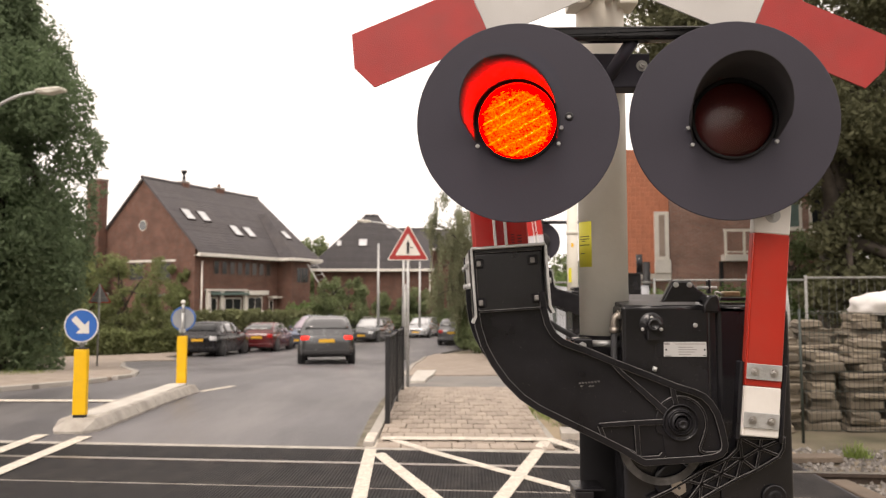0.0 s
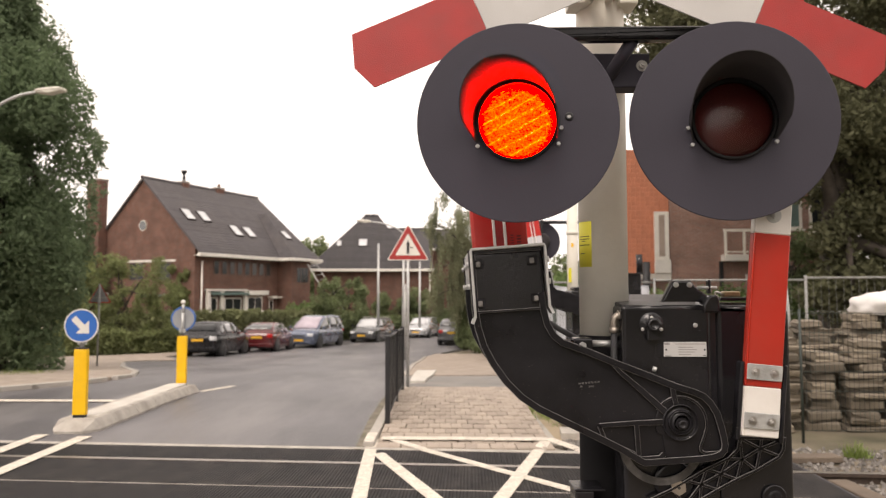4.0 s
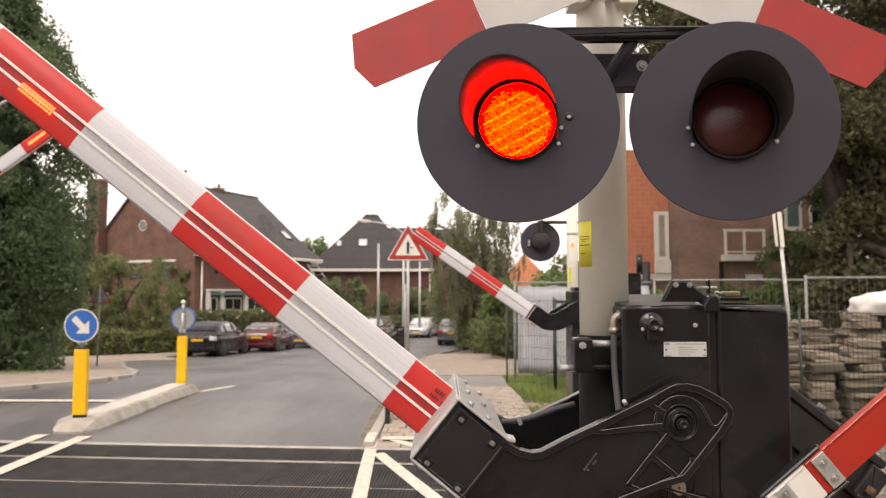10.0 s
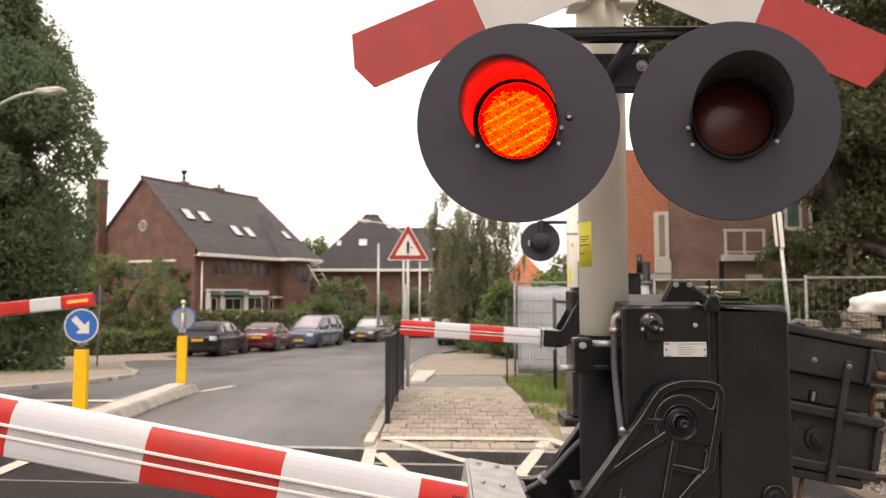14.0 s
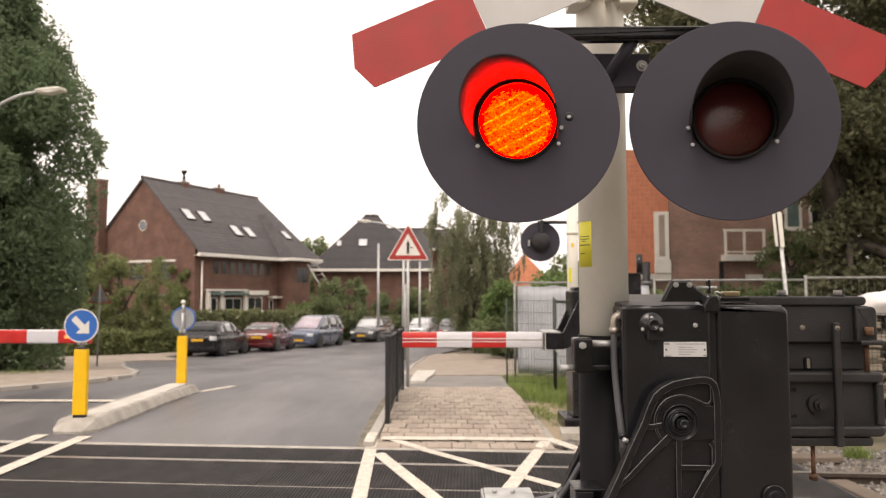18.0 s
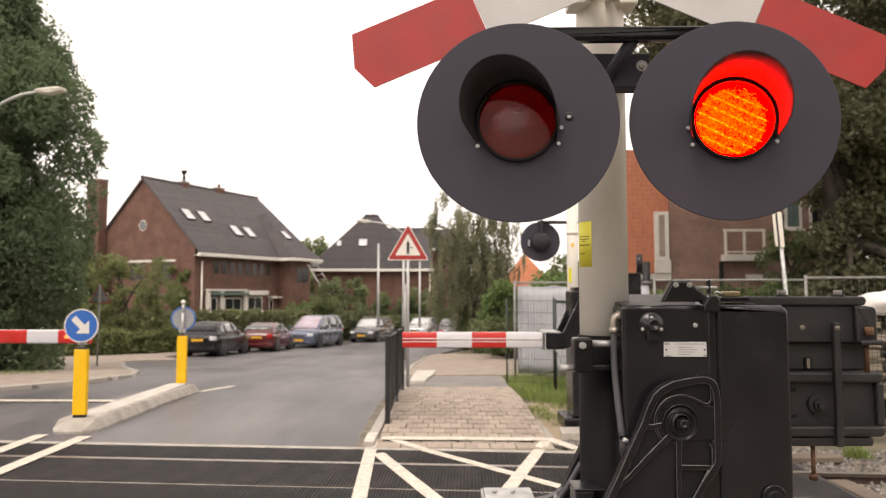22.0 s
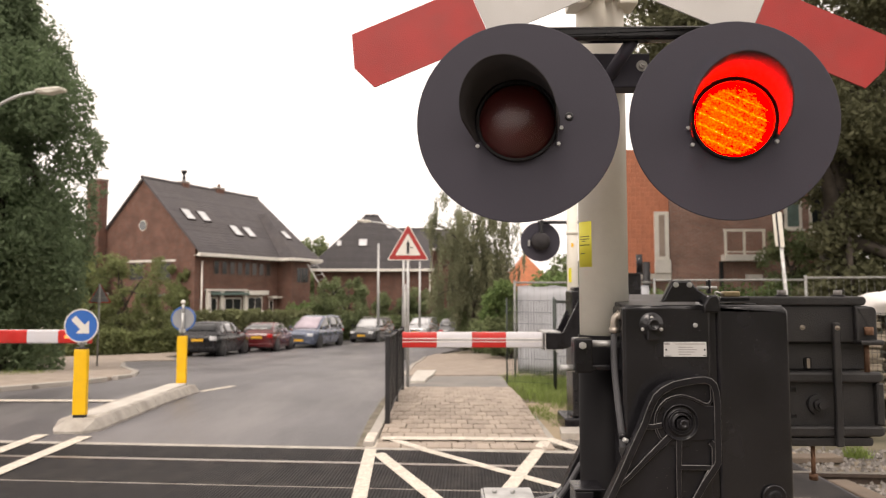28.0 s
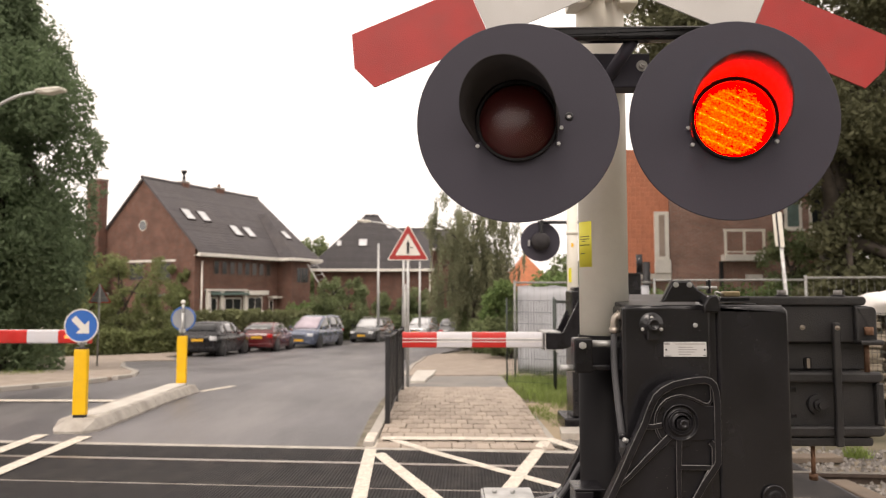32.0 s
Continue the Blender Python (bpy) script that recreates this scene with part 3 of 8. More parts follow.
def rail_track():
    prof = [(-0.035, 0.0), (0.035, 0.0), (0.036, -0.03), (0.012, -0.045), (0.010, -0.12), (0.06, -0.15), (0.06, -0.16), (-0.06, -0.16), (-0.06, -0.15), (-0.010, -0.12), (-0.012, -0.045), (-0.036, -0.03)]
    track = thing("railway_track", "single railway track with worn shiny rails on wooden sleepers", "railway track", kind="structure")
    for y in (6.396, 4.891):
        bm = bmesh.new()
        ends = []
        for x in (-60, 60):
            ends.append([bm.verts.new((x, y - RAIL * x + a, b + 0.004)) for a, b in prof])
        for k in range(len(prof)):
            f = bm.faces.new((ends[0][k], ends[0][k - 1], ends[1][k - 1], ends[1][k]))
            f.material_index = 0 if k == 1 else 1
        part("rail", bm, ["rail_top", "rail_side"], track)
    me = mesh_of("sleeper", box(-0.13, 0.13, -1.3, 1.3, -0.28, -0.13, 0.01, 1), "sleeper")
    for k in range(14):
        x = 3.7 + k * 0.6
        part("sleeper", me, "", track, m=Matrix.Translation((x, 5.643 - RAIL * x, 0)) @ pose(0, 0, 0, 0, 0, -4))
    return track


rail_track()

# near machine: the two booms turn about these pins
PIN = (0.631, 1.825, 1.254)
PIN_SIDE = (0.6154, 1.80, 1.0763)
U = 0.001521


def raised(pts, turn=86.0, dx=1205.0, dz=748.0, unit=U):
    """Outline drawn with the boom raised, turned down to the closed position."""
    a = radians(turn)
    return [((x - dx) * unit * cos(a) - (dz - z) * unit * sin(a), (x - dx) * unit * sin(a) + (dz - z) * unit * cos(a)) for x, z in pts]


BOOM_Z, BOOM_H, FAR_Z = -0.416, 0.170, -0.424


def boom_segment(x0, x1, colour, h=BOOM_H, depth=0.10):
    """One coloured length of the hollow boom: smooth upper half, two ribs and a reflecting lower half. Closed at its ends."""
    t = h / 2
    prof = [(0.0, t), (-0.022, t * 0.99), (-0.031, t * 0.95), (-0.038, t * 0.84), (-0.0475, 0.50 * t), (-0.0480, 0.225 * t), (-0.054, 0.205 * t), (-0.054, 0.135 * t), (-0.0485, 0.115 * t),
            (-0.0480, -0.165 * t), (-0.0535, -0.180 * t), (-0.0535, -0.250 * t), (-0.048, -0.270 * t), (-0.0475, -0.6 * t), (-0.042, -0.9 * t), (-0.030, -0.985 * t), (0.0, -t),
            (0.028, -0.97 * t), (0.045, -0.8 * t), (0.05, 0), (0.045, 0.8 * t), (0.028, 0.97 * t)]
    # coloured film on front and back, the ribs and the crown of the top edge stay white
    mat = [2, 0, 0, 0, 0, 2, 2, 2, 1, 2, 2, 2, 0, 0, 0] + [0, 2, 0, 0, 0, 0, 2]
    bm = bmesh.new()
    k = depth / 0.10
    rings = [[bm.verts.new((x, y * k, z)) for y, z in prof] for x in (x0, x1)]
    n = len(prof)
    for i in range(n):
        f = bm.faces.new((rings[0][i], rings[1][i], rings[1][(i + 1) % n], rings[0][(i + 1) % n]))
        f.material_index = mat[i]
        f.smooth = i < 5 or i > 11
    for r in rings:
        bm.faces.new(r)
    bmesh.ops.recalc_face_normals(bm, faces=bm.faces[:])
    for e in bm.edges:
        e.smooth = e.calc_face_angle(0) < 0.5
    if colour == "red":
        return mesh_of("boom_section", bm, "boom_red", "reflect_red", "ridge_white")
    return mesh_of("boom_section", bm, "boom_white", "reflect_white", "ridge_white")


ARM = [(835, 446), (966, 435), (971, 520), (974, 550), (980, 574), (990, 592), (1003, 603), (1025, 611), (1050, 620), (1100, 641), (1150, 660), (1200, 680), (1232, 690), (1250, 698), (1264, 712), (1275, 731), (1282, 755),
       (1286, 774), (1287.5, 787), (1285, 799), (1277, 808), (1263, 813.5), (1240, 817), (1190, 820), (1142, 823), (1131, 819), (1100, 800), (1050, 775), (1000, 751), (955, 729), (925, 709), (897, 681), (874, 649), (857, 617), (847, 585), (842, 555)]


CAST = ["black_cast", "wear_and_glint"]


def add_rib(bm, line, w, y0, y1, top=0.55):
    """A cast rib with sloping flanks along a line in x and z."""
    p = [Vector(q) for q in line]
    rows = []
    for i, q in enumerate(p):
        a = (q - p[i - 1]).normalized() if i else (p[1] - q).normalized()
        b = (p[i + 1] - q).normalized() if i < len(p) - 1 else a
        d = (a + b).normalized()
        side = Vector((-d.y, d.x)) / max(0.5, d.dot(a))
        ww = w[i] if isinstance(w, (list, tuple)) else w
        c = 0.0016 / (ww / 2)
        rows.append([bm.verts.new((q.x + side.x * k * ww / 2, y, q.y + side.y * k * ww / 2)) for k, y in ((1, y1), (top + c, y0 + 0.0013), (top, y0), (-top, y0), (-top - c, y0 + 0.0013), (-1, y1))])
    for a, b in zip(rows, rows[1:]):
        for k in range(5):
            # narrow chamfers take the paler material: worn paint plus painted edge glints
            bm.faces.new((a[k], a[k + 1], b[k + 1], b[k])).material_index = k in (1, 3)
    for r in (rows[0], rows[-1]):
        bm.faces.new(r)
    bmesh.ops.recalc_face_normals(bm, faces=bm.faces[:])
    return bm


def arc_line(cx, cz, r, a0, a1, n=10):
    return [(cx + r * cos(radians(a0 + (a1 - a0) * k / n)), cz - r * sin(radians(a0 + (a1 - a0) * k / n))) for k in range(n + 1)]


def barrier():
    """The long road boom with its two cast arms, clamp and counterweight, drawn closed about its pin."""
    boom = thing("barrier_boom", "red and white striped road barrier boom on black cast arms", "barrier boom", pose(*PIN, 0, 82, 0))
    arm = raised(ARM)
    for name, y0, y1 in (("front_arm", 0.011, 0.036), ("rear_arm", 0.425, 0.465)):
        a = part(name, plate(arm, y0, y1, 0.004), "black_cast", boom, "black painted cast arm with raised ribs")
        if name == "rear_arm":
            continue
        # raised rim and ribs
        loop = ARM[2:] + ARM[:1]
        inset = []
        for i in range(len(loop)):
            q0, q1 = Vector(loop[max(i - 1, 0)]), Vector(loop[min(i + 1, len(loop) - 1)])
            d = (q1 - q0).normalized()
            inset.append((loop[i][0] - d.y * 6.2, loop[i][1] + d.x * 6.2))
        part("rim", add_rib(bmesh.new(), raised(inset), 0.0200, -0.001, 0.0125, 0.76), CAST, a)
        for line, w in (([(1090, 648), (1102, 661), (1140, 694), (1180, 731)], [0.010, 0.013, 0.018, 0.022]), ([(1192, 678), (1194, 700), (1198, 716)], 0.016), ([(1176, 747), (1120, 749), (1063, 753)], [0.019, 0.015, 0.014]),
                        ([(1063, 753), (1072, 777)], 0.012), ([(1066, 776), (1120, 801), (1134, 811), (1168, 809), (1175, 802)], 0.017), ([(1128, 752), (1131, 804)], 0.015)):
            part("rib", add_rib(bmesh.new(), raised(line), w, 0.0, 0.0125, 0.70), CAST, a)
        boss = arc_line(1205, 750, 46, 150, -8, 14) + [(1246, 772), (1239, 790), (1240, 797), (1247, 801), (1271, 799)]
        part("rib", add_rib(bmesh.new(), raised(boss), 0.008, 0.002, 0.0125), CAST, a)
        part("boss", plate(raised(arc_line(1205, 750, 44, 205, -10, 16) + [(1242, 775), (1236, 792), (1238, 814), (1180, 816), (1178, 800), (1174, 770)]), 0.0055, 0.012, 0.002), "black_cast", a, "flat cast boss round the pivot")
        hub = lathe([(0.0490, 0.010), (0.0487, 0.000), (0.0476, -0.0025), (0.0452, -0.003), (0.0442, 0.002), (0.0335, 0.004), (0.0330, -0.004), (0.0318, -0.007), (0.0296, -0.0072), (0.0288, -0.002), (0.0262, -0.001), (0.0232, -0.012), (0.0216, -0.0135), (0.0200, -0.009), (0.0196, -0.004), (0.0, -0.004)], 56)
        part("hub", hub, "black_cast", a, "ringed cast hub on the pivot shaft")
        part("hub_nut", rod((0.002, -0.003, -0.001), (0.002, -0.014, -0.001), 0.0178, n=6), CAST[0], a)
        part("shaft_end", lathe([(0.0125, -0.012), (0.0123, -0.021), (0.0110, -0.0235), (0.0060, -0.0235), (0.0050, -0.021), (0.0, -0.021)], 28), "black_cast", a, "blunt end of the pivot shaft", m=pose(0.002, 0, -0.001))
        for (xa, za), (xb, zb) in [raised([(1164, 661), (1167, 653)])]:
            part("screw", rod((xa, 0.02, za), (xb, 0.02, zb), 0.006, n=8), "zinc", a)
        panel = bmesh.new()
        add_plate(panel, raised(rounded([(841, 455), (963, 447), (968, 548), (848, 557)], 4)), 0.002, 0.011, 0.003)
        part("cover_panel", panel, "black_paint", a)
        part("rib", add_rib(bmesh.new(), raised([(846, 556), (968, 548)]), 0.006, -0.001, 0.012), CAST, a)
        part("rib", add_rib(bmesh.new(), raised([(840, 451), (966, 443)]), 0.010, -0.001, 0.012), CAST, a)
        for x, z in raised([(853, 471), (948, 464), (857, 540), (955, 531)]):
            bolts = bmesh.new()
            part("bolt_pocket", box(x - 0.013, x + 0.013, -0.002, 0.003, z - 0.013, z + 0.015, 0.003, 1), "black_cast", a)
            add_box(bolts, x - 0.0075, x + 0.0075, -0.007, -0.001, z - 0.006, z + 0.006, 0.002, 1)
            part("bolt", bolts, ["bolt_dull"], a, "square dull galvanised bolt head")
        code = bmesh.new()
        for k in range(7):
            for x, z in raised([(1031 + k * 5.6, 681 - k * 0.5)] + [(1034 + k * 5.0, 686)] * (k in (0, 3, 4))):
                add_box(code, -0.0028, 0.0028, 0.0095, 0.0112, -0.0022, 0.0022, m=pose(x, 0, z, 0, -86 + 20 * (k % 3), 0))
        part("cast_marks", code, "wear_and_glint", a, "row of small worn cast marks")
    # galvanised clamp round the root of the boom
    clamp = bmesh.new()
    t = 0.0965
    for s in (1, -1):
        z0, z1 = (t, t + 0.007) if s > 0 else (-t - 0.007, -t)
        add_box(clamp, -0.124, 0.036 if s > 0 else -0.03, 0.06, 0.532, z0, z1, 0.002, 1)
        add_box(clamp, -0.127, 0.040 if s > 0 else 0.053, -0.010, 0.06, z0, z1, 0.002, 1)
        add_box(clamp, 0.0, 0.021, -0.010, 0.05, -0.0035, 0.0035, m=pose(0.038 if s > 0 else 0.051, 0, s * (t + 0.0035), 0, -25 * s, 0))
    add_box(clamp, -0.133, -0.125, -0.010, 0.532, -t - 0.004, t + 0.004, 0.002, 1)
    for yy in (0.03, 0.25, 0.47):
        for xx in (-0.09, -0.03):
            add_rod(clamp, (xx, yy, t + 0.008), (xx, yy, t + 0.017), 0.009, n=6)
            add_rod(clamp, (xx, yy, -t - 0.008), (xx, yy, -t - 0.017), 0.009, n=6)
    part("clamp", clamp, "zinc", boom, "galvanised steel clamp holding the boom", m=pose(-0.37, 0, -0.422))
    part("clamp_block", box(-0.118, 0.06, 0.05, 0.47, -0.092, 0.092, 0.004, 1), "black_cast", boom, m=pose(-0.37, 0, -0.422))
    # striped boom
    # small tilt chosen so the sections line up in the camera's view
    droop = pose(0, 0, 0, 0, -0.35, 0)
    edges = [-0.44] + [-0.645 - 0.410 * k for k in range(9)]
    for k, (a, b) in enumerate(zip(edges, edges[1:])):
        part("boom_section", boom_segment(b, a, "white" if k % 2 else "red"), "", boom, m=droop @ pose(0, 0.26, BOOM_Z))
    led = bmesh.new()
    for i in range(12):
        for j in range(3):
            add_rod(led, (-1.98 - i * 0.011, 0.205, BOOM_Z - 0.012 - j * 0.010 + 0.004), (-1.98 - i * 0.011, 0.201, BOOM_Z - 0.012 - j * 0.010 + 0.004), 0.0042, n=6)
    part("boom_light", led, "boom_led", boom, "strip of small glowing red lamps", m=droop)
    hose = bmesh.new()
    pts = raised([(918, 664), (945, 674), (985, 681), (1030, 684), (1070, 690)], 62.0)
    add_tube(hose, curve_pts([(x, 0.30, z) for x, z in pts], 6), 0.0085, 10)
    hs = part("cable", hose, "hose", boom, "grey cable along the arm")
    x, z = raised([(953, 676)], 62.0)[0]
    part("cable_clip", box(-0.006, 0.006, 0.288, 0.312, -0.013, 0.013, m=pose(x, 0, z, 0, -60, 0)), "zinc", hs)
    for i in range(9):
        if i != 4:
            part("print_mark", box(-0.545 + i * 0.009, -0.540 + i * 0.009, 0.2085, 0.2099, BOOM_Z + 0.045, BOOM_Z + 0.058), "ink_red", boom)
            part("print_mark", box(-0.548 + i * 0.008, -0.5445 + i * 0.008, 0.2085, 0.2099, BOOM_Z + 0.026, BOOM_Z + 0.036), "ink_red", boom)
    # counterweight behind the machine
    cw = part("counterweight", box(0.20, 0.73, 0.345, 0.44, 0.185, 0.302, 0.006, 2), "weight_cast", boom, "black cast counterweight blocks on side plates")
    part("weight_rail", plate(rounded([(0.20, 0.303), (0.715, 0.303), (0.715, 0.332), (0.20, 0.332)], 0.014), 0.335, 0.40, 0.006), "weight_cast", cw)
    part("weight_plate", box(0.20, 0.728, 0.37, 0.44, 0.096, 0.184, 0.005, 2), "weight_cast", cw)
    part("lug", box(0.672, 0.746, 0.300, 0.344, 0.180, 0.196, 0.006, 2), "weight_cast", cw)
    frame_w = bmesh.new()
    outer = rounded([(0.20, -0.108), (0.757, -0.108), (0.757, 0.094), (0.20, 0.094)], [0, 0.045, 0.045, 0])
    add_plate(frame_w, outer, 0.355, 0.44, 0.008)
    part("weight_block", frame_w, "weight_cast", cw)
    for z0, z1 in ((-0.108, -0.074), (0.060, 0.094)):
        part("weight_rail", plate(rounded([(0.20, z0), (0.757, z0), (0.757, z1), (0.20, z1)], [0, 0.03, 0.03, 0]), 0.33, 0.354, 0.008), "weight_cast", cw)
    part("weight_rail", box(0.735, 0.757, 0.33, 0.354, -0.073, 0.059, 0.004, 1), "weight_cast", cw)
    part("weight_rail", plate(rounded([(0.20, -0.139), (0.725, -0.139), (0.725, -0.111), (0.20, -0.111)], 0.012), 0.34, 0.42, 0.006), "weight_cast", cw)
    part("strap", box(0.594, 0.616, 0.312, 0.329, -0.135, 0.25, 0.003, 1), "weight_cast", cw)
    part("washer", rod((0.556, 0.354, -0.010), (0.556, 0.345, -0.010), 0.032, n=24), "weight_cast", cw)
    part("bolt", hexbolt(bmesh.new(), 0.556, 0.345, -0.010, 0.020, 0.014), "weight_cast", cw)
    for i in range(10):
        for z in (0.036, -0.046):
            part("scale_mark", box(0.425 + i * 0.007, 0.4275 + i * 0.007, 0.350, 0.3545, z - 0.006, z + 0.006), "weight_cast", cw)
    for x, y in ((0.513, 0.345), (0.605, 0.312)):
        part("bolt", hexbolt(bmesh.new(), x, y, 0.233, 0.0055, 0.008), "nickel", cw)
    part("rod", rod((0.552, 0.38, -0.244), (0.552, 0.38, -0.138), 0.007, n=8), "rust", cw, "rusty threaded rod")
    part("nut", rod((0.552, 0.38, -0.252), (0.552, 0.38, -0.232), 0.013, n=6), "rust", cw)
    # bolts of the top rail, side cheek with its lug, and a bright slot imitated by plates
    for x in (0.458, 0.638):
        part("bolt", rod((x, 0.36, 0.332), (x, 0.36, 0.352), 0.013, n=6), "bolt_dull", cw)
        part("washer", rod((x, 0.36, 0.332), (x, 0.36, 0.337), 0.021, n=14), "weight_cast", cw)
    part("side_cheek", plate(rounded([(0.672, 0.187), (0.672, 0.300), (0.738, 0.300), (0.738, 0.187)], [0.012, 0.004, 0.020, 0.004]), 0.322, 0.344, 0.006), "weight_cast", cw)
    slot = part("slot", plate(rounded([(0.525, 0.100), (0.525, 0.138), (0.549, 0.138), (0.549, 0.100)], 0.010), 0.363, 0.3695), "black_dull", cw, "black plate with a pale strip, imitating a bright upright slot")
    part("slot_light", plate(rounded([(0.532, 0.102), (0.532, 0.134), (0.542, 0.134), (0.542, 0.102)], 0.004), 0.360, 0.3625), "nickel", slot)
    part("nut", rod((0.704, 0.312, 0.211), (0.704, 0.312, 0.236), 0.013, n=6), "rust", cw)
    part("rod", rod((0.708, 0.335, 0.094), (0.708, 0.335, 0.184), 0.008, n=8), "rust", cw)
    return boom


SIDE_X, SIDE_Z = 1187.6, 861.2


def side_barrier():
    """The short pavement boom on its ribbed arm, drawn upright about its pin."""
    boom = thing("pavement_barrier_boom", "short red and white barrier boom for the pavement", "barrier boom", pose(*PIN_SIDE, 0, 3.2, 0))
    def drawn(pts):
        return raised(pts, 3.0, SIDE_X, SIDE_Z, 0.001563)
    upper = [(1150, 885), (1190, 866), (1215, 852), (1250, 832), (1288, 814), (1305, 798), (1309, 778)]
    lower = [(1386, 780), (1384, 798), (1376, 811), (1336, 834), (1302, 849), (1268, 867), (1238, 884), (1190, 925), (1150, 935)]
    arm = drawn(upper + lower)
    part("arm", plate(arm, 0.078, 0.086, 0.003), "black_cast", boom, "ribbed black cast arm")
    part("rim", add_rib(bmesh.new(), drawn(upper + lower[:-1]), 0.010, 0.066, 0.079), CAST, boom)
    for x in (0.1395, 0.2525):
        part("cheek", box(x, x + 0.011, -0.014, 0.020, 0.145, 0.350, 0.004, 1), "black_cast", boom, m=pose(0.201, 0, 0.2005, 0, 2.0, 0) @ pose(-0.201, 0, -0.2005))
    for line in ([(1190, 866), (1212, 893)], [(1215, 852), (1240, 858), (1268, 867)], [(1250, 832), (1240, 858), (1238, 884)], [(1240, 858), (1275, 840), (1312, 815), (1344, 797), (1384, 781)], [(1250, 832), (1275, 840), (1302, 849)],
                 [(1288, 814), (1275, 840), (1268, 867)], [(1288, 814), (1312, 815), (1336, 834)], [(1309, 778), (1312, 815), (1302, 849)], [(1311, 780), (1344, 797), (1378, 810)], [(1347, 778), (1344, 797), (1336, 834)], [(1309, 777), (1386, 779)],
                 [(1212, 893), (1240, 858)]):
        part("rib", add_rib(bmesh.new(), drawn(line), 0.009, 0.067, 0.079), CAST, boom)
    zs = [0.158, 0.287, 0.690, 1.100, 1.495]
    lean = pose(0.201, 0, 0.2005, 0, 2.0, 0) @ pose(-0.201, 0, -0.2005)
    for k, (a, b) in enumerate(zip(zs, zs[1:])):
        part("boom_section", box(0.1515, 0.2505, -0.012, 0.010, a, b, 0.003, 1), "side_red" if k % 2 else "side_white", boom, m=lean)
        part("edge_strip", box(0.1520, 0.1575, -0.0150, -0.0125, a + 0.002, b - 0.002, 0.0022, 3), "side_gloss" if k % 2 else "side_white", boom, m=lean)
    for z in (0.2005, 0.326):
        p = part("fixing_plate", box(0.1547, 0.2473, -0.018, -0.0152, z - 0.0205, z + 0.0205, 0.0012, 1), "zinc", boom, "galvanised fixing plate", m=lean)
        for x in (0.1765, 0.2255):
            part("bolt", hexbolt(bmesh.new(), x, -0.018, z, 0.0075, 0.008), "steel", p)
    for z in (0.7395, 1.165):
        b = rod((0.201, -0.0125, z), (0.201, -0.015, z), 0.020, n=24)
        hexbolt(b, 0.201, -0.015, z, 0.009, 0.007, washer=False)
        part("bolt", b, "zinc", boom, "bolt on a broad washer", m=lean)
    return boom


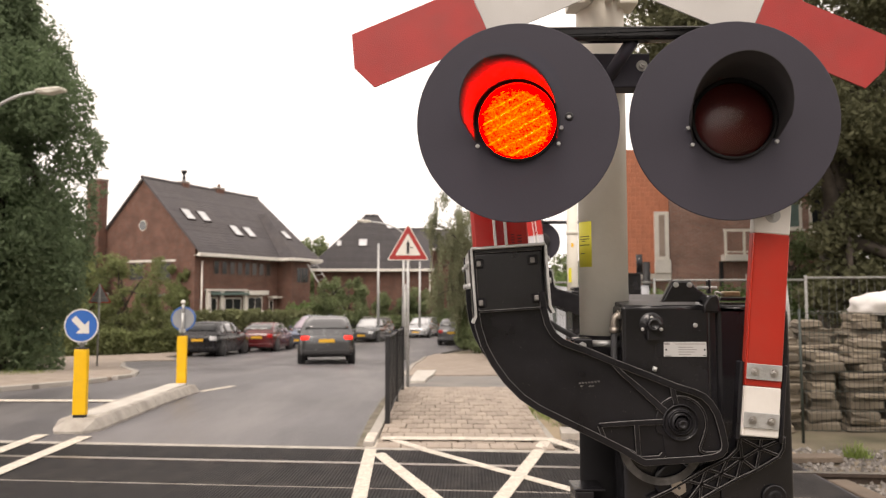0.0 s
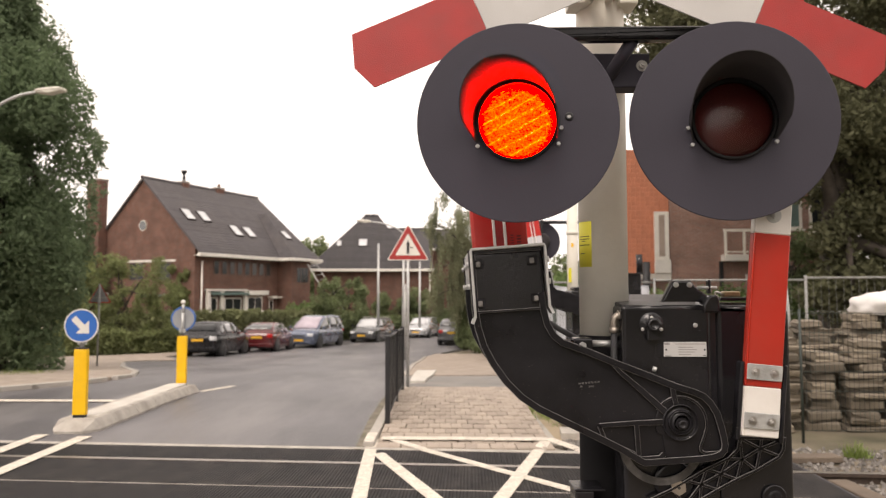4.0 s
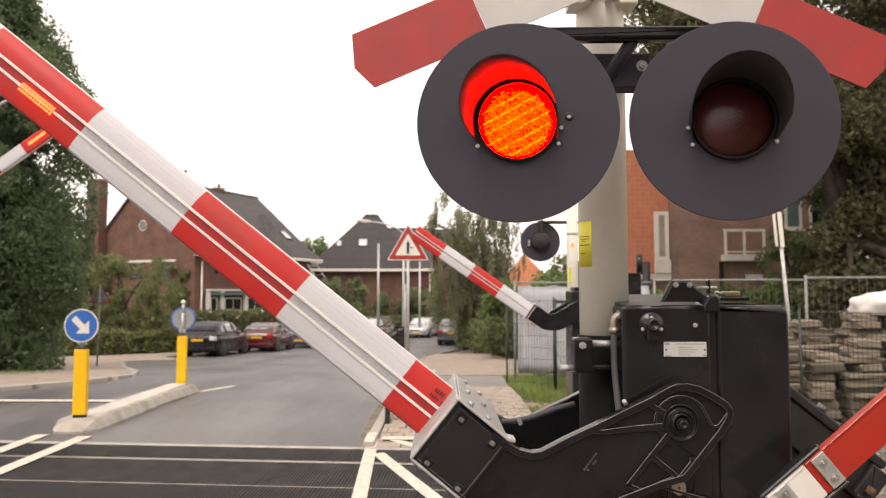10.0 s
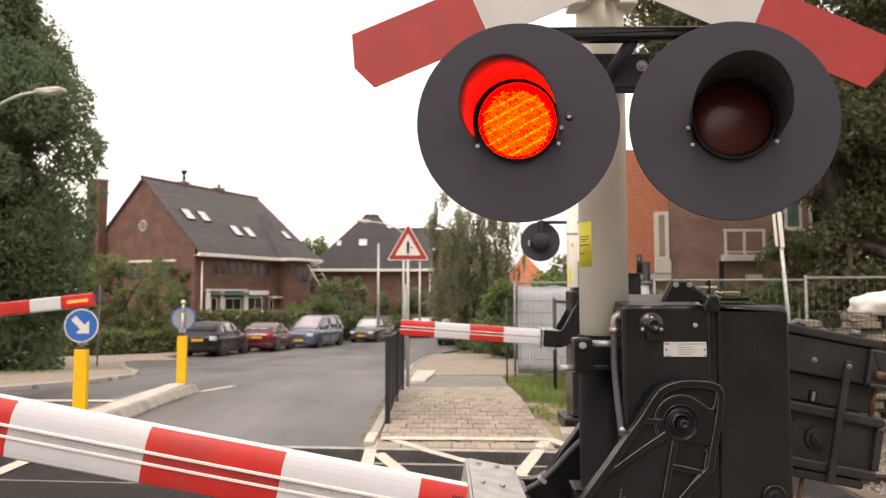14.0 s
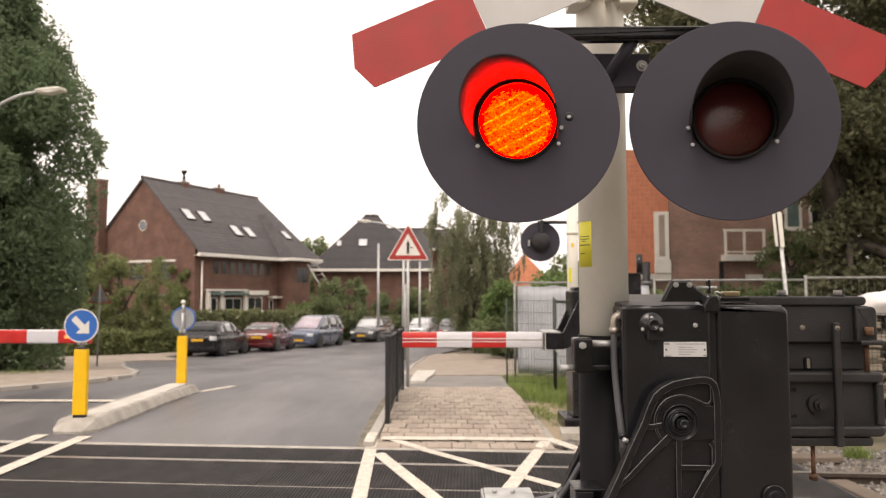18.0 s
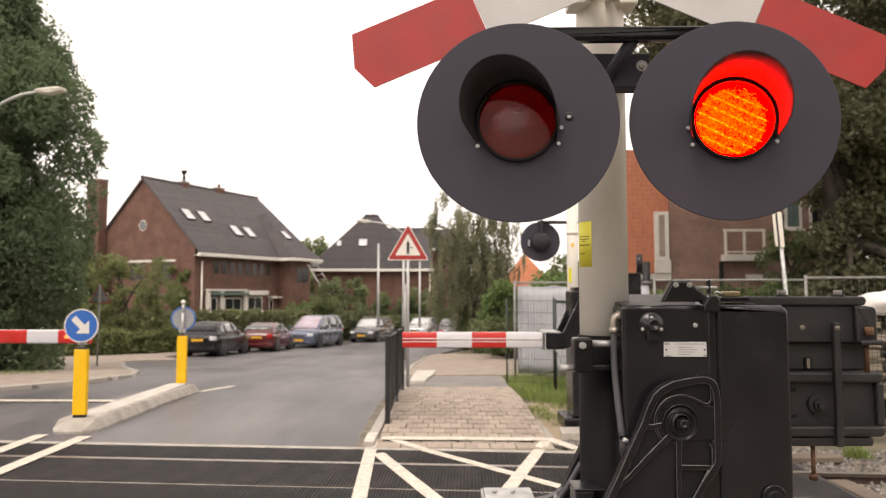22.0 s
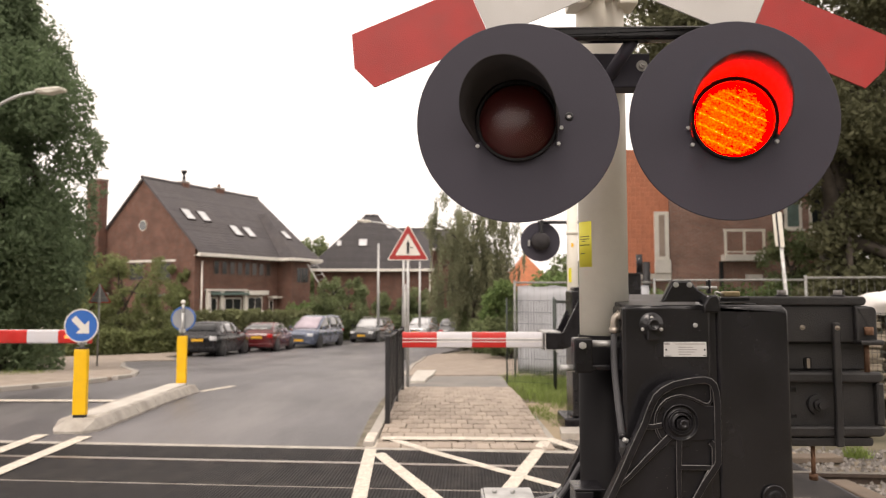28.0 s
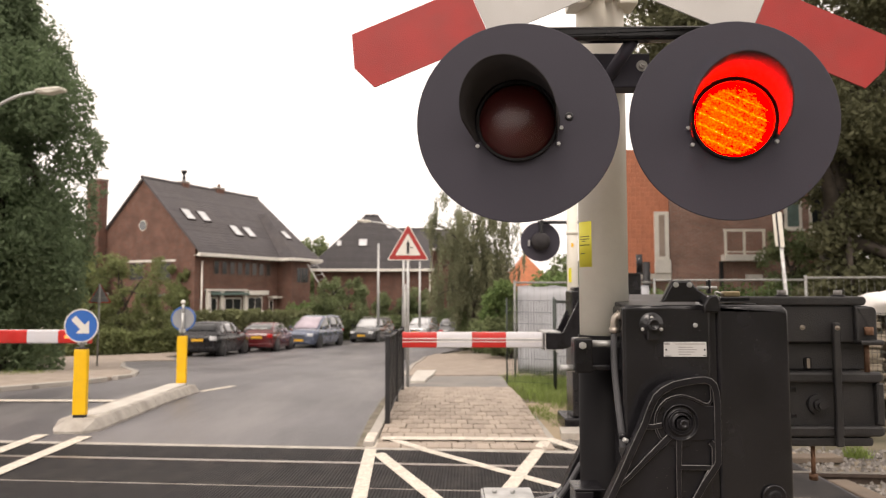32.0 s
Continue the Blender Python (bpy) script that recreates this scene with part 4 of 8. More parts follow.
def led_material(name, strength):
    """Bright red glow; slanting streaks and mottling, as from lens prisms, are put into its colour."""
    m = bpy.data.materials.new(name)
    m.use_nodes = True
    n, l = m.node_tree.nodes, m.node_tree.links
    n.remove(n["Principled BSDF"])
    em = n.new("ShaderNodeEmission")
    tc = n.new("ShaderNodeTexCoord")
    mp = n.new("ShaderNodeMapping")
    mp.inputs["Rotation"].default_value = (0, radians(28), 0)
    l.new(tc.outputs["Object"], mp.inputs["Vector"])
    stretch = n.new("ShaderNodeMapping")
    stretch.inputs["Scale"].default_value = (170, 1, 330)
    l.new(mp.outputs[0], stretch.inputs["Vector"])
    streak = n.new("ShaderNodeTexNoise")
    streak.inputs["Scale"].default_value, streak.inputs["Detail"].default_value = 1.0, 2
    l.new(stretch.outputs[0], streak.inputs["Vector"])
    mottle = n.new("ShaderNodeTexNoise")
    mottle.inputs["Scale"].default_value, mottle.inputs["Detail"].default_value = 190, 5
    l.new(tc.outputs["Object"], mottle.inputs["Vector"])
    band = n.new("ShaderNodeTexWave")
    band.wave_type, band.bands_direction = "BANDS", "Z"
    band.inputs["Scale"].default_value, band.inputs["Distortion"].default_value, band.inputs["Detail"].default_value = 12.0, 0.8, 2
    l.new(mp.outputs[0], band.inputs["Vector"])
    def op(kind, a, b):
        k = n.new("ShaderNodeMath")
        k.operation = kind
        for slot, v in enumerate((a, b)):
            if isinstance(v, (int, float)):
                k.inputs[slot].default_value = v
            else:
                l.new(v, k.inputs[slot])
        return k.outputs[0]
    # rows of bright dashes and a dotted rim, painted into the glow
    peak = op("POWER", band.outputs["Fac"], 15.0)
    dash = n.new("ShaderNodeMapRange")
    dash.inputs["From Min"].default_value, dash.inputs["From Max"].default_value = 0.42, 0.58
    l.new(streak.outputs["Fac"], dash.inputs["Value"])
    away = n.new("ShaderNodeVectorMath")
    away.operation = "LENGTH"
    l.new(tc.outputs["Object"], away.inputs[0])
    rim = n.new("ShaderNodeMapRange")
    rim.inputs["From Min"].default_value, rim.inputs["From Max"].default_value = 0.086, 0.103
    l.new(away.outputs["Value"], rim.inputs["Value"])
    cells = n.new("ShaderNodeTexVoronoi")
    cells.inputs["Scale"].default_value = 210.0
    l.new(tc.outputs["Object"], cells.inputs["Vector"])
    mottled = op("ADD", op("MULTIPLY", op("SUBTRACT", mottle.outputs["Fac"], 0.5), 0.95), op("MULTIPLY", op("SUBTRACT", 0.5, cells.outputs["Distance"]), 0.16))
    lines = op("MULTIPLY", op("MULTIPLY", peak, dash.outputs[0]), 0.42)
    dots = op("MULTIPLY", rim.outputs[0], op("MULTIPLY", cells.outputs["Distance"], 0.95))
    total = op("SUBTRACT", op("ADD", op("ADD", mottled, 0.66), lines), dots)
    rp = n.new("ShaderNodeValToRGB")
    e = rp.color_ramp.elements
    e[0].position, e[0].color = 0.20, (1.0, 0.09, 0.04, 1)
    e[1].position, e[1].color = 0.98, (1.0, 0.95, 0.40, 1)
    for pos, c in ((0.42, (1.0, 0.235, 0.085, 1)), (0.55, (1.0, 0.325, 0.105, 1)), (0.68, (1.0, 0.40, 0.115, 1)), (0.80, (1.0, 0.53, 0.125, 1)), (0.90, (1.0, 0.74, 0.20, 1))):
        rp.color_ramp.elements.new(pos).color = c
    l.new(total, rp.inputs["Fac"])
    tone = n.new("ShaderNodeMix")
    tone.data_type, tone.blend_type = "RGBA", "MULTIPLY"
    tone.inputs["Factor"].default_value = 1.0
    tone.inputs["B"].default_value = (1.0, 0.0115, 0.0128, 1)
    l.new(rp.outputs["Color"], tone.inputs["A"])
    l.new(tone.outputs["Result"], em.inputs["Color"])
    em.inputs["Strength"].default_value = strength
    l.new(em.outputs[0], n["Material Output"].inputs["Surface"])
    return m


M["lamp_led"] = led_material("lamp_led", 150.0)
M["boom_led"] = glow("boom_led", (1.0, 0.12, 0.03), 3.0)
# unlit and dimming looks of the lamp, put into added leaves and filters
M["unlit_lens_red"] = surface("unlit_lens_red", (0.085, 0.016, 0.018), 0.6, vary=0.2, bump=0)
M["filter_dim"] = lens_glass("filter_dim", (0.0145, 0.010, 0.010))
M["filter_half"] = lens_glass("filter_half", (0.064, 0.058, 0.058))
M["lens_clear"] = lens_glass("lens_clear", (0.92, 0.60, 0.58), 0.24)

LENS_R, BOARD_R = 0.101, 0.262


def ring_plate(r0, r1, y0, y1, n=72):
    bm = bmesh.new()
    rings = []
    for r, y in ((r0, y0), (r1 - 0.002, y0), (r1, y0 + 0.001), (r1, y1), (r0, y1)):
        rings.append([bm.verts.new((r * cos(2 * pi * k / n), y, r * sin(2 * pi * k / n))) for k in range(n)])
    for i in range(5):
        a, b = rings[i], rings[(i + 1) % 5]
        for k in range(n):
            bm.faces.new((a[k], a[(k + 1) % n], b[(k + 1) % n], b[k]))
    bmesh.ops.recalc_face_normals(bm, faces=bm.faces[:])
    return bm


def warning_light(x, z, turn, label, swing, flip, dimmed, brim):
    """A round black board with a hooded red lamp; two added leaves open and close over its steady glowing panel."""
    lamp = thing("warning_light", label, "warning light", pose(x, 1.734, z, 0, 0, turn), "pair of flashing crossing lights")
    part("board", ring_plate(LENS_R + 0.004, BOARD_R, 0.0, 0.005), "board_black", lamp, "round matt black backing board")
    hood = bmesh.new()
    rows = []
    n = 48
    for k in range(n + 1):
        a = radians(-28) + radians(236) * k / n
        reach = 0.035 + brim * max(0.0, sin(a) * 0.55 + 0.45) ** 0.8 if sin(a) > -0.8 else 0.03
        fade = min(1.0, (k + 1) / 5, (n + 1 - k) / 5)
        ly = -reach * fade
        rows.append([hood.verts.new((r * cos(a) + swing * y, y, r * sin(a))) for r, y in ((0.1075, 0.0), (0.1115, ly * 0.5), (0.1160, ly), (0.1180, ly), (0.1135, ly * 0.5), (0.1095, 0.0))])
    for a, b in zip(rows, rows[1:]):
        for i in range(5):
            f = hood.faces.new((a[i], a[i + 1], b[i + 1], b[i]))
            f.smooth = i != 2
    bmesh.ops.recalc_face_normals(hood, faces=hood.faces[:])
    part("hood", hood, "visor_black", lamp, "black hood over the lens")
    cap = lathe([(0.0, -0.024), (0.02, -0.0233), (0.04, -0.0210), (0.06, -0.0168), (0.08, -0.0105), (0.092, -0.0050), (0.099, -0.001)], 48, open_front=True)
    ob = part("lens", cap, "lens_clear", lamp, "clear front lens")
    ob.visible_shadow = False
    part("light_panel", rod((0, 0.017, 0), (0, 0.021, 0), 0.112, n=48), "lamp_led", lamp, "glowing red light panel", m=Matrix.Diagonal((flip, 1, 1, 1)))
    part("lens_ring", ring_plate(0.0985, 0.1060, -0.016, 0.004, 48), "black_dull", lamp)
    can = lathe([(0.15, 0.0055), (0.15, 0.07), (0.12, 0.10), (0.10, 0.17), (0.0, 0.175)], 40, open_front=True)
    part("housing", can, "visor_black", lamp, "black lamp housing")
    for sx, sz in ((-0.103, -0.062), (0.105, -0.060), (0.113, -0.018), (-0.113, -0.018)):
        part("screw", rod((sx, 0, sz), (sx, -0.007, sz), 0.0058, 0.0048, 10), "zinc", lamp)
    eye = part("eyelet", ring_plate(0.0055, 0.0105, -0.004, 0.0, 20), "fence_black", lamp, "eyelet in the board, sky imitated by a white disc", m=pose(0.133, 0, 0.012))
    # white disc stands in for the sky seen through the eyelet
    part("bolt_end", rod((0, -0.002, -0.002), (0, 0.0, -0.002), 0.0054, n=12), "sign_white", eye)
    leaves = []
    for s in (1, -1):
        bm = bmesh.new()
        add_plate(bm, [(0.107 * cos(pi * k / 20), s * 0.107 * sin(pi * k / 20)) for k in range(21)], 0.0065, 0.009)
        leaves.append(part("shutter_leaf", bm, "unlit_lens_red", lamp, "added dark red leaf standing in for the unlit lamp"))
    dim = []
    for s in (1, -1):
        bm = bmesh.new()
        add_plate(bm, [(0.107 * cos(pi * k / 20), s * 0.107 * sin(pi * k / 20)) for k in range(21)], 0.0115, 0.0135)
        dim.append(part("dimming_filter", bm, dimmed, lamp, "added dark red half disc standing in for lamp dimming"))
    return lamp, leaves, dim


LEFT, LEFT_LEAVES, LEFT_DIM = warning_light(0.1925, 2.04, -5, "round black crossing warning light with a red lamp under a hood", 0.22, 1, "filter_dim", 0.146)
RIGHT, RIGHT_LEAVES, RIGHT_DIM = warning_light(0.7525, 2.045, -8, "round black crossing warning light with a hooded red lamp", 0.09, -1, "filter_half", 0.158)
BOOM = barrier()
SIDE_BOOM = side_barrier()


def signal_mast():
    mast = thing("signal_mast", "pale grey steel mast with a black foot and a yellow label", "mast", pose(0.492, 2.08, 0))
    part("tube", rod((0, 0, 1.40), (0, 0, 3.4), 0.0735, n=40), "mast_grey", mast)
    part("foot_tube", rod((0, 0, -0.15), (0, 0, 1.47), 0.078, n=40), "black_foot", mast, "black painted foot tube")
    lab = bmesh.new()
    rows = []
    for k in range(9):
        a = radians(-176 + 46 * k / 8)
        rows.append([lab.verts.new((r * cos(a), r * sin(a), z)) for r, z in ((0.0742, 1.675), (0.0742, 1.812), (0.0737, 1.812), (0.0737, 1.675))])
    for p, q in zip(rows, rows[1:]):
        for i in range(4):
            lab.faces.new((p[i], p[(i + 1) % 4], q[(i + 1) % 4], q[i])).smooth = i == 0
    bmesh.ops.recalc_face_normals(lab, faces=lab.faces[:])
    label = part("label", lab, "yellow_label", mast, "yellow information label with small dark print")
    for z, w0, w1 in ((1.766, -168, -136), (1.758, -168, -136), (1.740, -168, -136), (1.752, -160, -148), (1.715, -165, -150)):
        ink = bmesh.new()
        v = []
        for k in range(5):
            a = radians(w0 + (w1 - w0) * k / 4)
            v.append([ink.verts.new((r * cos(a), r * sin(a), zz)) for r, zz in ((0.0747, z), (0.0747, z + 0.0022), (0.0742, z + 0.0022))])
        for p, q in zip(v, v[1:]):
            for i in range(2):
                ink.faces.new((p[i], p[i + 1], q[i + 1], q[i]))
        part("print_line", ink, "ink", label)
    part("head_block", box(-0.108, -0.048, -0.085, 0.0, 2.47, 2.75, 0.004), "mast_grey", mast)
    part("head_block", box(0.040, 0.098, -0.085, 0.0, 2.47, 2.75, 0.004), "mast_grey", mast)
    part("head_plate", box(-0.05, 0.042, -0.09, -0.04, 2.50, 2.75, 0.004), "mast_grey", mast)
    bar = part("cross_bar", plate(rounded([(-0.30, 2.293), (-0.30, 2.332), (0.36, 2.338), (0.36, 2.299)], 0.008), -0.25, -0.21, 0.010, 3), "black_cast", mast, "glossy black bar carrying the lamps")
    part("bracket", box(-0.06, 0.112, -0.14, -0.075, 2.195, 2.296, 0.004), "board_black", mast, "dark steel bracket plate")
    stay = bmesh.new()
    add_tube(stay, [(0.040, -0.22, 2.305), (0.015, -0.19, 2.265), (-0.010, -0.15, 2.225)], 0.019, 10)
    part("stay", stay, "board_black", mast)
    part("bolt", hexbolt(bmesh.new(), 0.088, -0.14, 2.258, 0.011, 0.012), "steel", mast)
    for s in (-0.28, 0.27):
        part("lamp_arm", box(s - 0.02, s + 0.02, -0.24, -0.20, 2.0, 2.30, 0.004, 1), "board_black", mast)
    cl = part("foot_clamp", box(-0.122, -0.070, -0.16, -0.10, 1.372, 1.470, 0.006), "black_cast", mast, "black clamp with large bolts")
    part("foot_clamp", box(-0.095, 0.05, -0.13, -0.08, 1.376, 1.392, 0.004), "black_cast", mast)
    part("bolt", hexbolt(bmesh.new(), -0.100, -0.16, 1.450, 0.0105, 0.010, washer=False), "zinc", cl)
    part("bolt", rod((-0.158, -0.13, 1.384), (-0.120, -0.13, 1.384), 0.009, n=6), "zinc", cl)
    fb = part("foot_bracket", box(-0.122, -0.070, -0.15, -0.06, 0.90, 1.045, 0.005, 2), "black_cast", mast, "black bracket low on the foot tube")
    part("bolt", hexbolt(bmesh.new(), -0.100, -0.15, 1.005, 0.0105, 0.010, washer=False), "zinc", fb)
    part("bracket_plate", box(-0.125, -0.040, -0.155, -0.06, 1.0455, 1.052, 0.002, 1), "black_cast", fb)
    part("tie_rod", rod((-0.068, -0.12, 1.452), (0.02, -0.12, 1.452), 0.010, n=12), "zinc", mast, "galvanised tie rod")
    return mast


signal_mast()


def saltire():
    """The warning cross: two crossed boards with red ends."""
    cross = thing("warning_cross", "red and white crossed level crossing boards", "crossing sign", pose(0.4715, 1.768, 2.5067))
    for s in (1, -1):
        board = part("board", plate([(0.408, -0.079), (0.408, 0.076), (-0.408, 0.076), (-0.408, -0.079)], 0.0, 0.005), "sign_white", cross, m=pose(0, -0.004 * s, 0, 0, 23.2 * -s, 0))
        for e in (1, -1):
            part("red_end", plate([(e * 0.410, -0.079), (e * 0.410, 0.076), (e * 0.744, 0.076), (e * 0.773, -0.011), (e * 0.744, -0.079)], 0.0, 0.005), "sign_red", board)
    for x in (-0.03, 0.03):
        part("bracket", box(x - 0.012, x + 0.012, 0.010, 0.25, -0.03, 0.02), "mast_grey", cross)
    return cross


saltire()


def machine():
    """The black steel case of the barrier drive."""
    case = thing("barrier_drive", "black painted steel barrier drive case with a small data plate", "barrier machine", pose(0.0, 0.0, 0.0))
    part("front_cover", plate(rounded([(0.497, 0.2), (0.497, 1.560), (0.741, 1.560), (0.741, 0.2)], [0, 0.010, 0.006, 0]), 1.889, 2.0, 0.010, 4), "black_paint", case, "black front cover")
    part("side_cover", plate(rounded([(0.760, 0.2), (0.760, 1.560), (0.965, 1.560), (0.965, 0.2)], [0, 0.004, 0.026, 0]), 1.895, 2.30, 0.014, 4), "black_paint", case)
    part("body", box(0.60, 0.94, 2.0, 2.30, -0.15, 1.53, 0.01), "black_paint", case)
    bm = bmesh.new()
    top = [bm.verts.new(p) for p in ((0.503, 1.906, 1.5625), (0.742, 1.906, 1.5625), (0.742, 2.27, 1.592), (0.520, 2.27, 1.592))]
    low = [bm.verts.new(p) for p in ((0.503, 1.906, 1.552), (0.742, 1.906, 1.552), (0.742, 2.27, 1.552), (0.520, 2.27, 1.552))]
    bm.faces.new(top)
    bm.faces.new(low)
    for k in range(4):
        bm.faces.new((top[k], top[(k + 1) % 4], low[(k + 1) % 4], low[k]))
    bmesh.ops.recalc_face_normals(bm, faces=bm.faces[:])
    bmesh.ops.bevel(bm, geom=bm.edges[:], offset=0.002, segments=2, affect="EDGES")
    part("lid", bm, "black_lid", case, "sloping black lid, greyed by sky sheen put into its colour")
    edge = bmesh.new()
    add_tube(edge, [(0.507, 1.900, 1.5525), (0.60, 1.900, 1.5525), (0.718, 1.900, 1.5525)], 0.0115, 16)
    part("lid_edge", edge, "black_paint", case, "rounded glossy front edge of the lid")
    edge = bmesh.new()
    add_tube(edge, [(0.776, 1.909, 1.5515), (0.86, 1.909, 1.5515), (0.948, 1.909, 1.5515)], 0.0125, 16)
    part("lid_edge", edge, "black_paint", case)
    part("fold", plate([(0.741, 0.2), (0.741, 1.552), (0.760, 1.552), (0.760, 0.2)], 1.899, 1.99, 0.002), "black_paint", case)
    part("lid", box(0.785, 0.90, 1.95, 2.27, 1.561, 1.568, 0.002, 1), "black_paint", case)
    lug = part("lug", plate(rounded([(0.615, 1.572), (0.648, 1.632), (0.702, 1.632), (0.714, 1.612), (0.775, 1.572)], [0, 0.008, 0.008, 0.01, 0]), 1.915, 1.935, 0.006, 3), "black_paint", case, "folded steel hinge lug")
    for x in (0.657, 0.695):
        part("bolt", hexbolt(bmesh.new(), x, 1.915, 1.620, 0.0052, 0.007), "zinc", lug)
    part("flange", box(-0.002, 0.002, 1.911, 1.917, 0.0, 0.072), "wear_and_glint", lug, m=pose(0.6115, 0, 1.572, 0, 28.6, 0))
    part("corner_catch", plate(rounded([(0.722, 1.542), (0.720, 1.562), (0.736, 1.590), (0.758, 1.592), (0.766, 1.580), (0.766, 1.542)], [0.003, 0.006, 0.010, 0.010, 0.006, 0.003]), 1.880, 1.96, 0.005, 3), "black_paint", case, "rounded corner catch of the lid")
    part("pin", rod((0.722, 1.93, 1.612), (0.778, 1.93, 1.612), 0.0048, n=8), "zinc", lug)
    part("toggle", box(0.752, 0.761, 1.925, 1.945, 1.595, 1.634, 0.003, 1), "black_cast", lug)
    pad = part("padlock", box(0.800, 0.848, 1.935, 1.965, 1.586, 1.602, 0.004, 2), "brass", case, "small brass padlock")
    sh = bmesh.new()
    add_tube(sh, curve_pts([(0.803, 1.95, 1.592), (0.785, 1.95, 1.600), (0.780, 1.95, 1.592), (0.792, 1.95, 1.584)], 4), 0.003, 6)
    part("shackle", sh, "steel", pad)
    part("hasp", box(0.79, 0.872, 1.93, 1.98, 1.575, 1.585, 0.002, 1), "black_cast", case)
    knob = part("lock_cover", lathe([(0.0335, 1.889), (0.0335, 1.8865), (0.0330, 1.886), (0.0185, 1.8858), (0.0180, 1.862), (0.0150, 1.858), (0.0110, 1.858), (0.0100, 1.866), (0.0, 1.866)], 32), "black_paint", case, "round black lock cover", m=pose(0.577, 0, 1.510))
    part("lock_cover", plate(rounded([(0.560, 1.466), (0.560, 1.506), (0.594, 1.506), (0.594, 1.466)], 0.006), 1.870, 1.888, 0.004), "black_paint", case)
    for x, z in ((0.5775, 1.529), (0.552, 1.497), (0.6035, 1.497)):
        part("screw", lathe([(0.0050, 1.889), (0.0048, 1.884), (0.0025, 1.882), (0.0, 1.884)], 12), "sign_white", knob, m=pose(x - 0.577, 0, z - 1.510))
    part("bolt", hexbolt(bmesh.new(), 0.699, 1.889, 1.508, 0.0043, 0.005), "zinc", case)
    dp = part("data_plate", box(0.610, 0.728, 1.8855, 1.8885, 1.421, 1.462, 0.001, 1), "alu_plate", case, "small silver data plate with fine print")
    for i, (x0, x1, z) in enumerate([(0.640, 0.724, 1.4555), (0.650, 0.690, 1.4465), (0.650, 0.700, 1.440), (0.650, 0.694, 1.4335), (0.650, 0.684, 1.427), (0.612, 0.626, 1.4555), (0.612, 0.630, 1.4225), (0.718, 0.725, 1.4235)]):
        part("print_line", box(x0, x1, 1.8848, 1.8854, z, z + 0.0022), "ink_soft" if i < 5 else "ink", dp)
    for x in (0.616, 0.722):
        part("rivet", rod((x, 1.8855, 1.441), (x, 1.8838, 1.441), 0.0026, n=10), "ink", dp)
    part("port", lathe([(0.034, 1.895), (0.034, 1.888), (0.028, 1.887), (0.024, 1.890), (0.018, 1.885), (0.0, 1.884)], 24), "black_cast", case, m=pose(0.905, 0, 1.04))
    part("shaft_ring", plate(arc_line(0.590, 1.196, 0.116, 8, 172, 24) + arc_line(0.590, 1.196, 0.096, 172, 8, 24), 1.862, 1.8655), "wear_and_glint", case, "worn grey metal half ring behind the arm")
    part("drive_shaft", rod((0.631, 1.8615, 1.254), (0.631, 1.90, 1.254), 0.03, n=20), "black_cast", case)
    part("stop_disc", lathe([(0.056, 1.888), (0.055, 1.878), (0.045, 1.876), (0.0, 1.876)], 28), "black_cast", case, m=pose(0.630, 0, 1.085))
    nut = part("stop_nut", rod((0.637, 1.876, 1.072), (0.637, 1.866, 1.072), 0.021, n=6), "nickel", case, "dull brownish square stop nut")
    # black disc stands in for the dark of a small hole
    part("hole", rod((0.637, 1.866, 1.072), (0.637, 1.865, 1.072), 0.004, n=10), "ink", nut)
    hose = bmesh.new()
    add_tube(hose, curve_pts([(0.484, 1.93, 1.49), (0.482, 1.925, 1.40), (0.485, 1.91, 1.31), (0.488, 1.895, 1.25), (0.491, 1.885, 1.20), (0.496, 1.884, 1.15), (0.515, 1.90, 1.11)], 6), 0.0092, 12)
    c = part("conduit", hose, "hose", case, "grey cable conduit with a metal elbow")
    el = bmesh.new()
    add_tube(el, curve_pts([(0.484, 1.93, 1.484), (0.484, 1.93, 1.512), (0.487, 1.93, 1.526), (0.497, 1.93, 1.533), (0.505, 1.93, 1.533)], 6), 0.0105, 12)
    part("elbow", el, "nickel", c, "dull metal elbow fitting")
    part("nut", rod((0.484, 1.93, 1.484), (0.484, 1.93, 1.500), 0.0150, n=6), "nickel", c)
    part("nut", rod((0.493, 1.93, 1.533), (0.499, 1.93, 1.533), 0.0165, n=6), "nickel", c)
    part("hose_clip", rod((0.4925, 1.884, 1.200), (0.4900, 1.886, 1.215), 0.0115, n=14), "black_cast", c)
    return case


machine()


# ---- pavements, kerbs and island ----
strip("pavement_bed", [(6.99, -0.70, 1.16), (11.6, -0.66, 1.12)], -0.03, 0.12, "dirt", label="sand bed under the paving", category="pavement", slant=0.05)
strip("sand_strip", [(6.98, 1.24, 3.6), (8.6, 1.24, 3.4), (10.2, 1.22, 3.0)], -0.04, 0.1, "sand", label="bare sandy soil beside the pavement", category="ground")
strip("road_edge", [(7.0, -0.90, -0.83), (8.6, -0.93, -0.83), (11.5, -0.89, -0.83)], 0.006, 0.05, "dirt", label="sand and dirt along the kerb", category="ground")
strip("path_crossing", [(11.62, -0.80, 1.12), (14.6, -0.84, 1.25)], 0.03, 0.14, "drive_grey", label="grey asphalt drive across the pavement", category="pavement")
strip("ramp_stone", [(12.4, -0.60, -0.33), (14.4, -0.62, -0.22), (16.5, -0.62, -0.16)], 0.075, 0.1, "pale_stone", label="pale worn concrete stone at the pavement edge", category="pavement")
strip("pavement_far", [(14.62, -0.84, 7.5), (22, -0.95, 6.5), (27.5, -0.75, 5.0), (30, -0.3, 5.0)], 0.05, 0.16, "paver_far", label="pale worn brick pavement along the street", category="pavement")
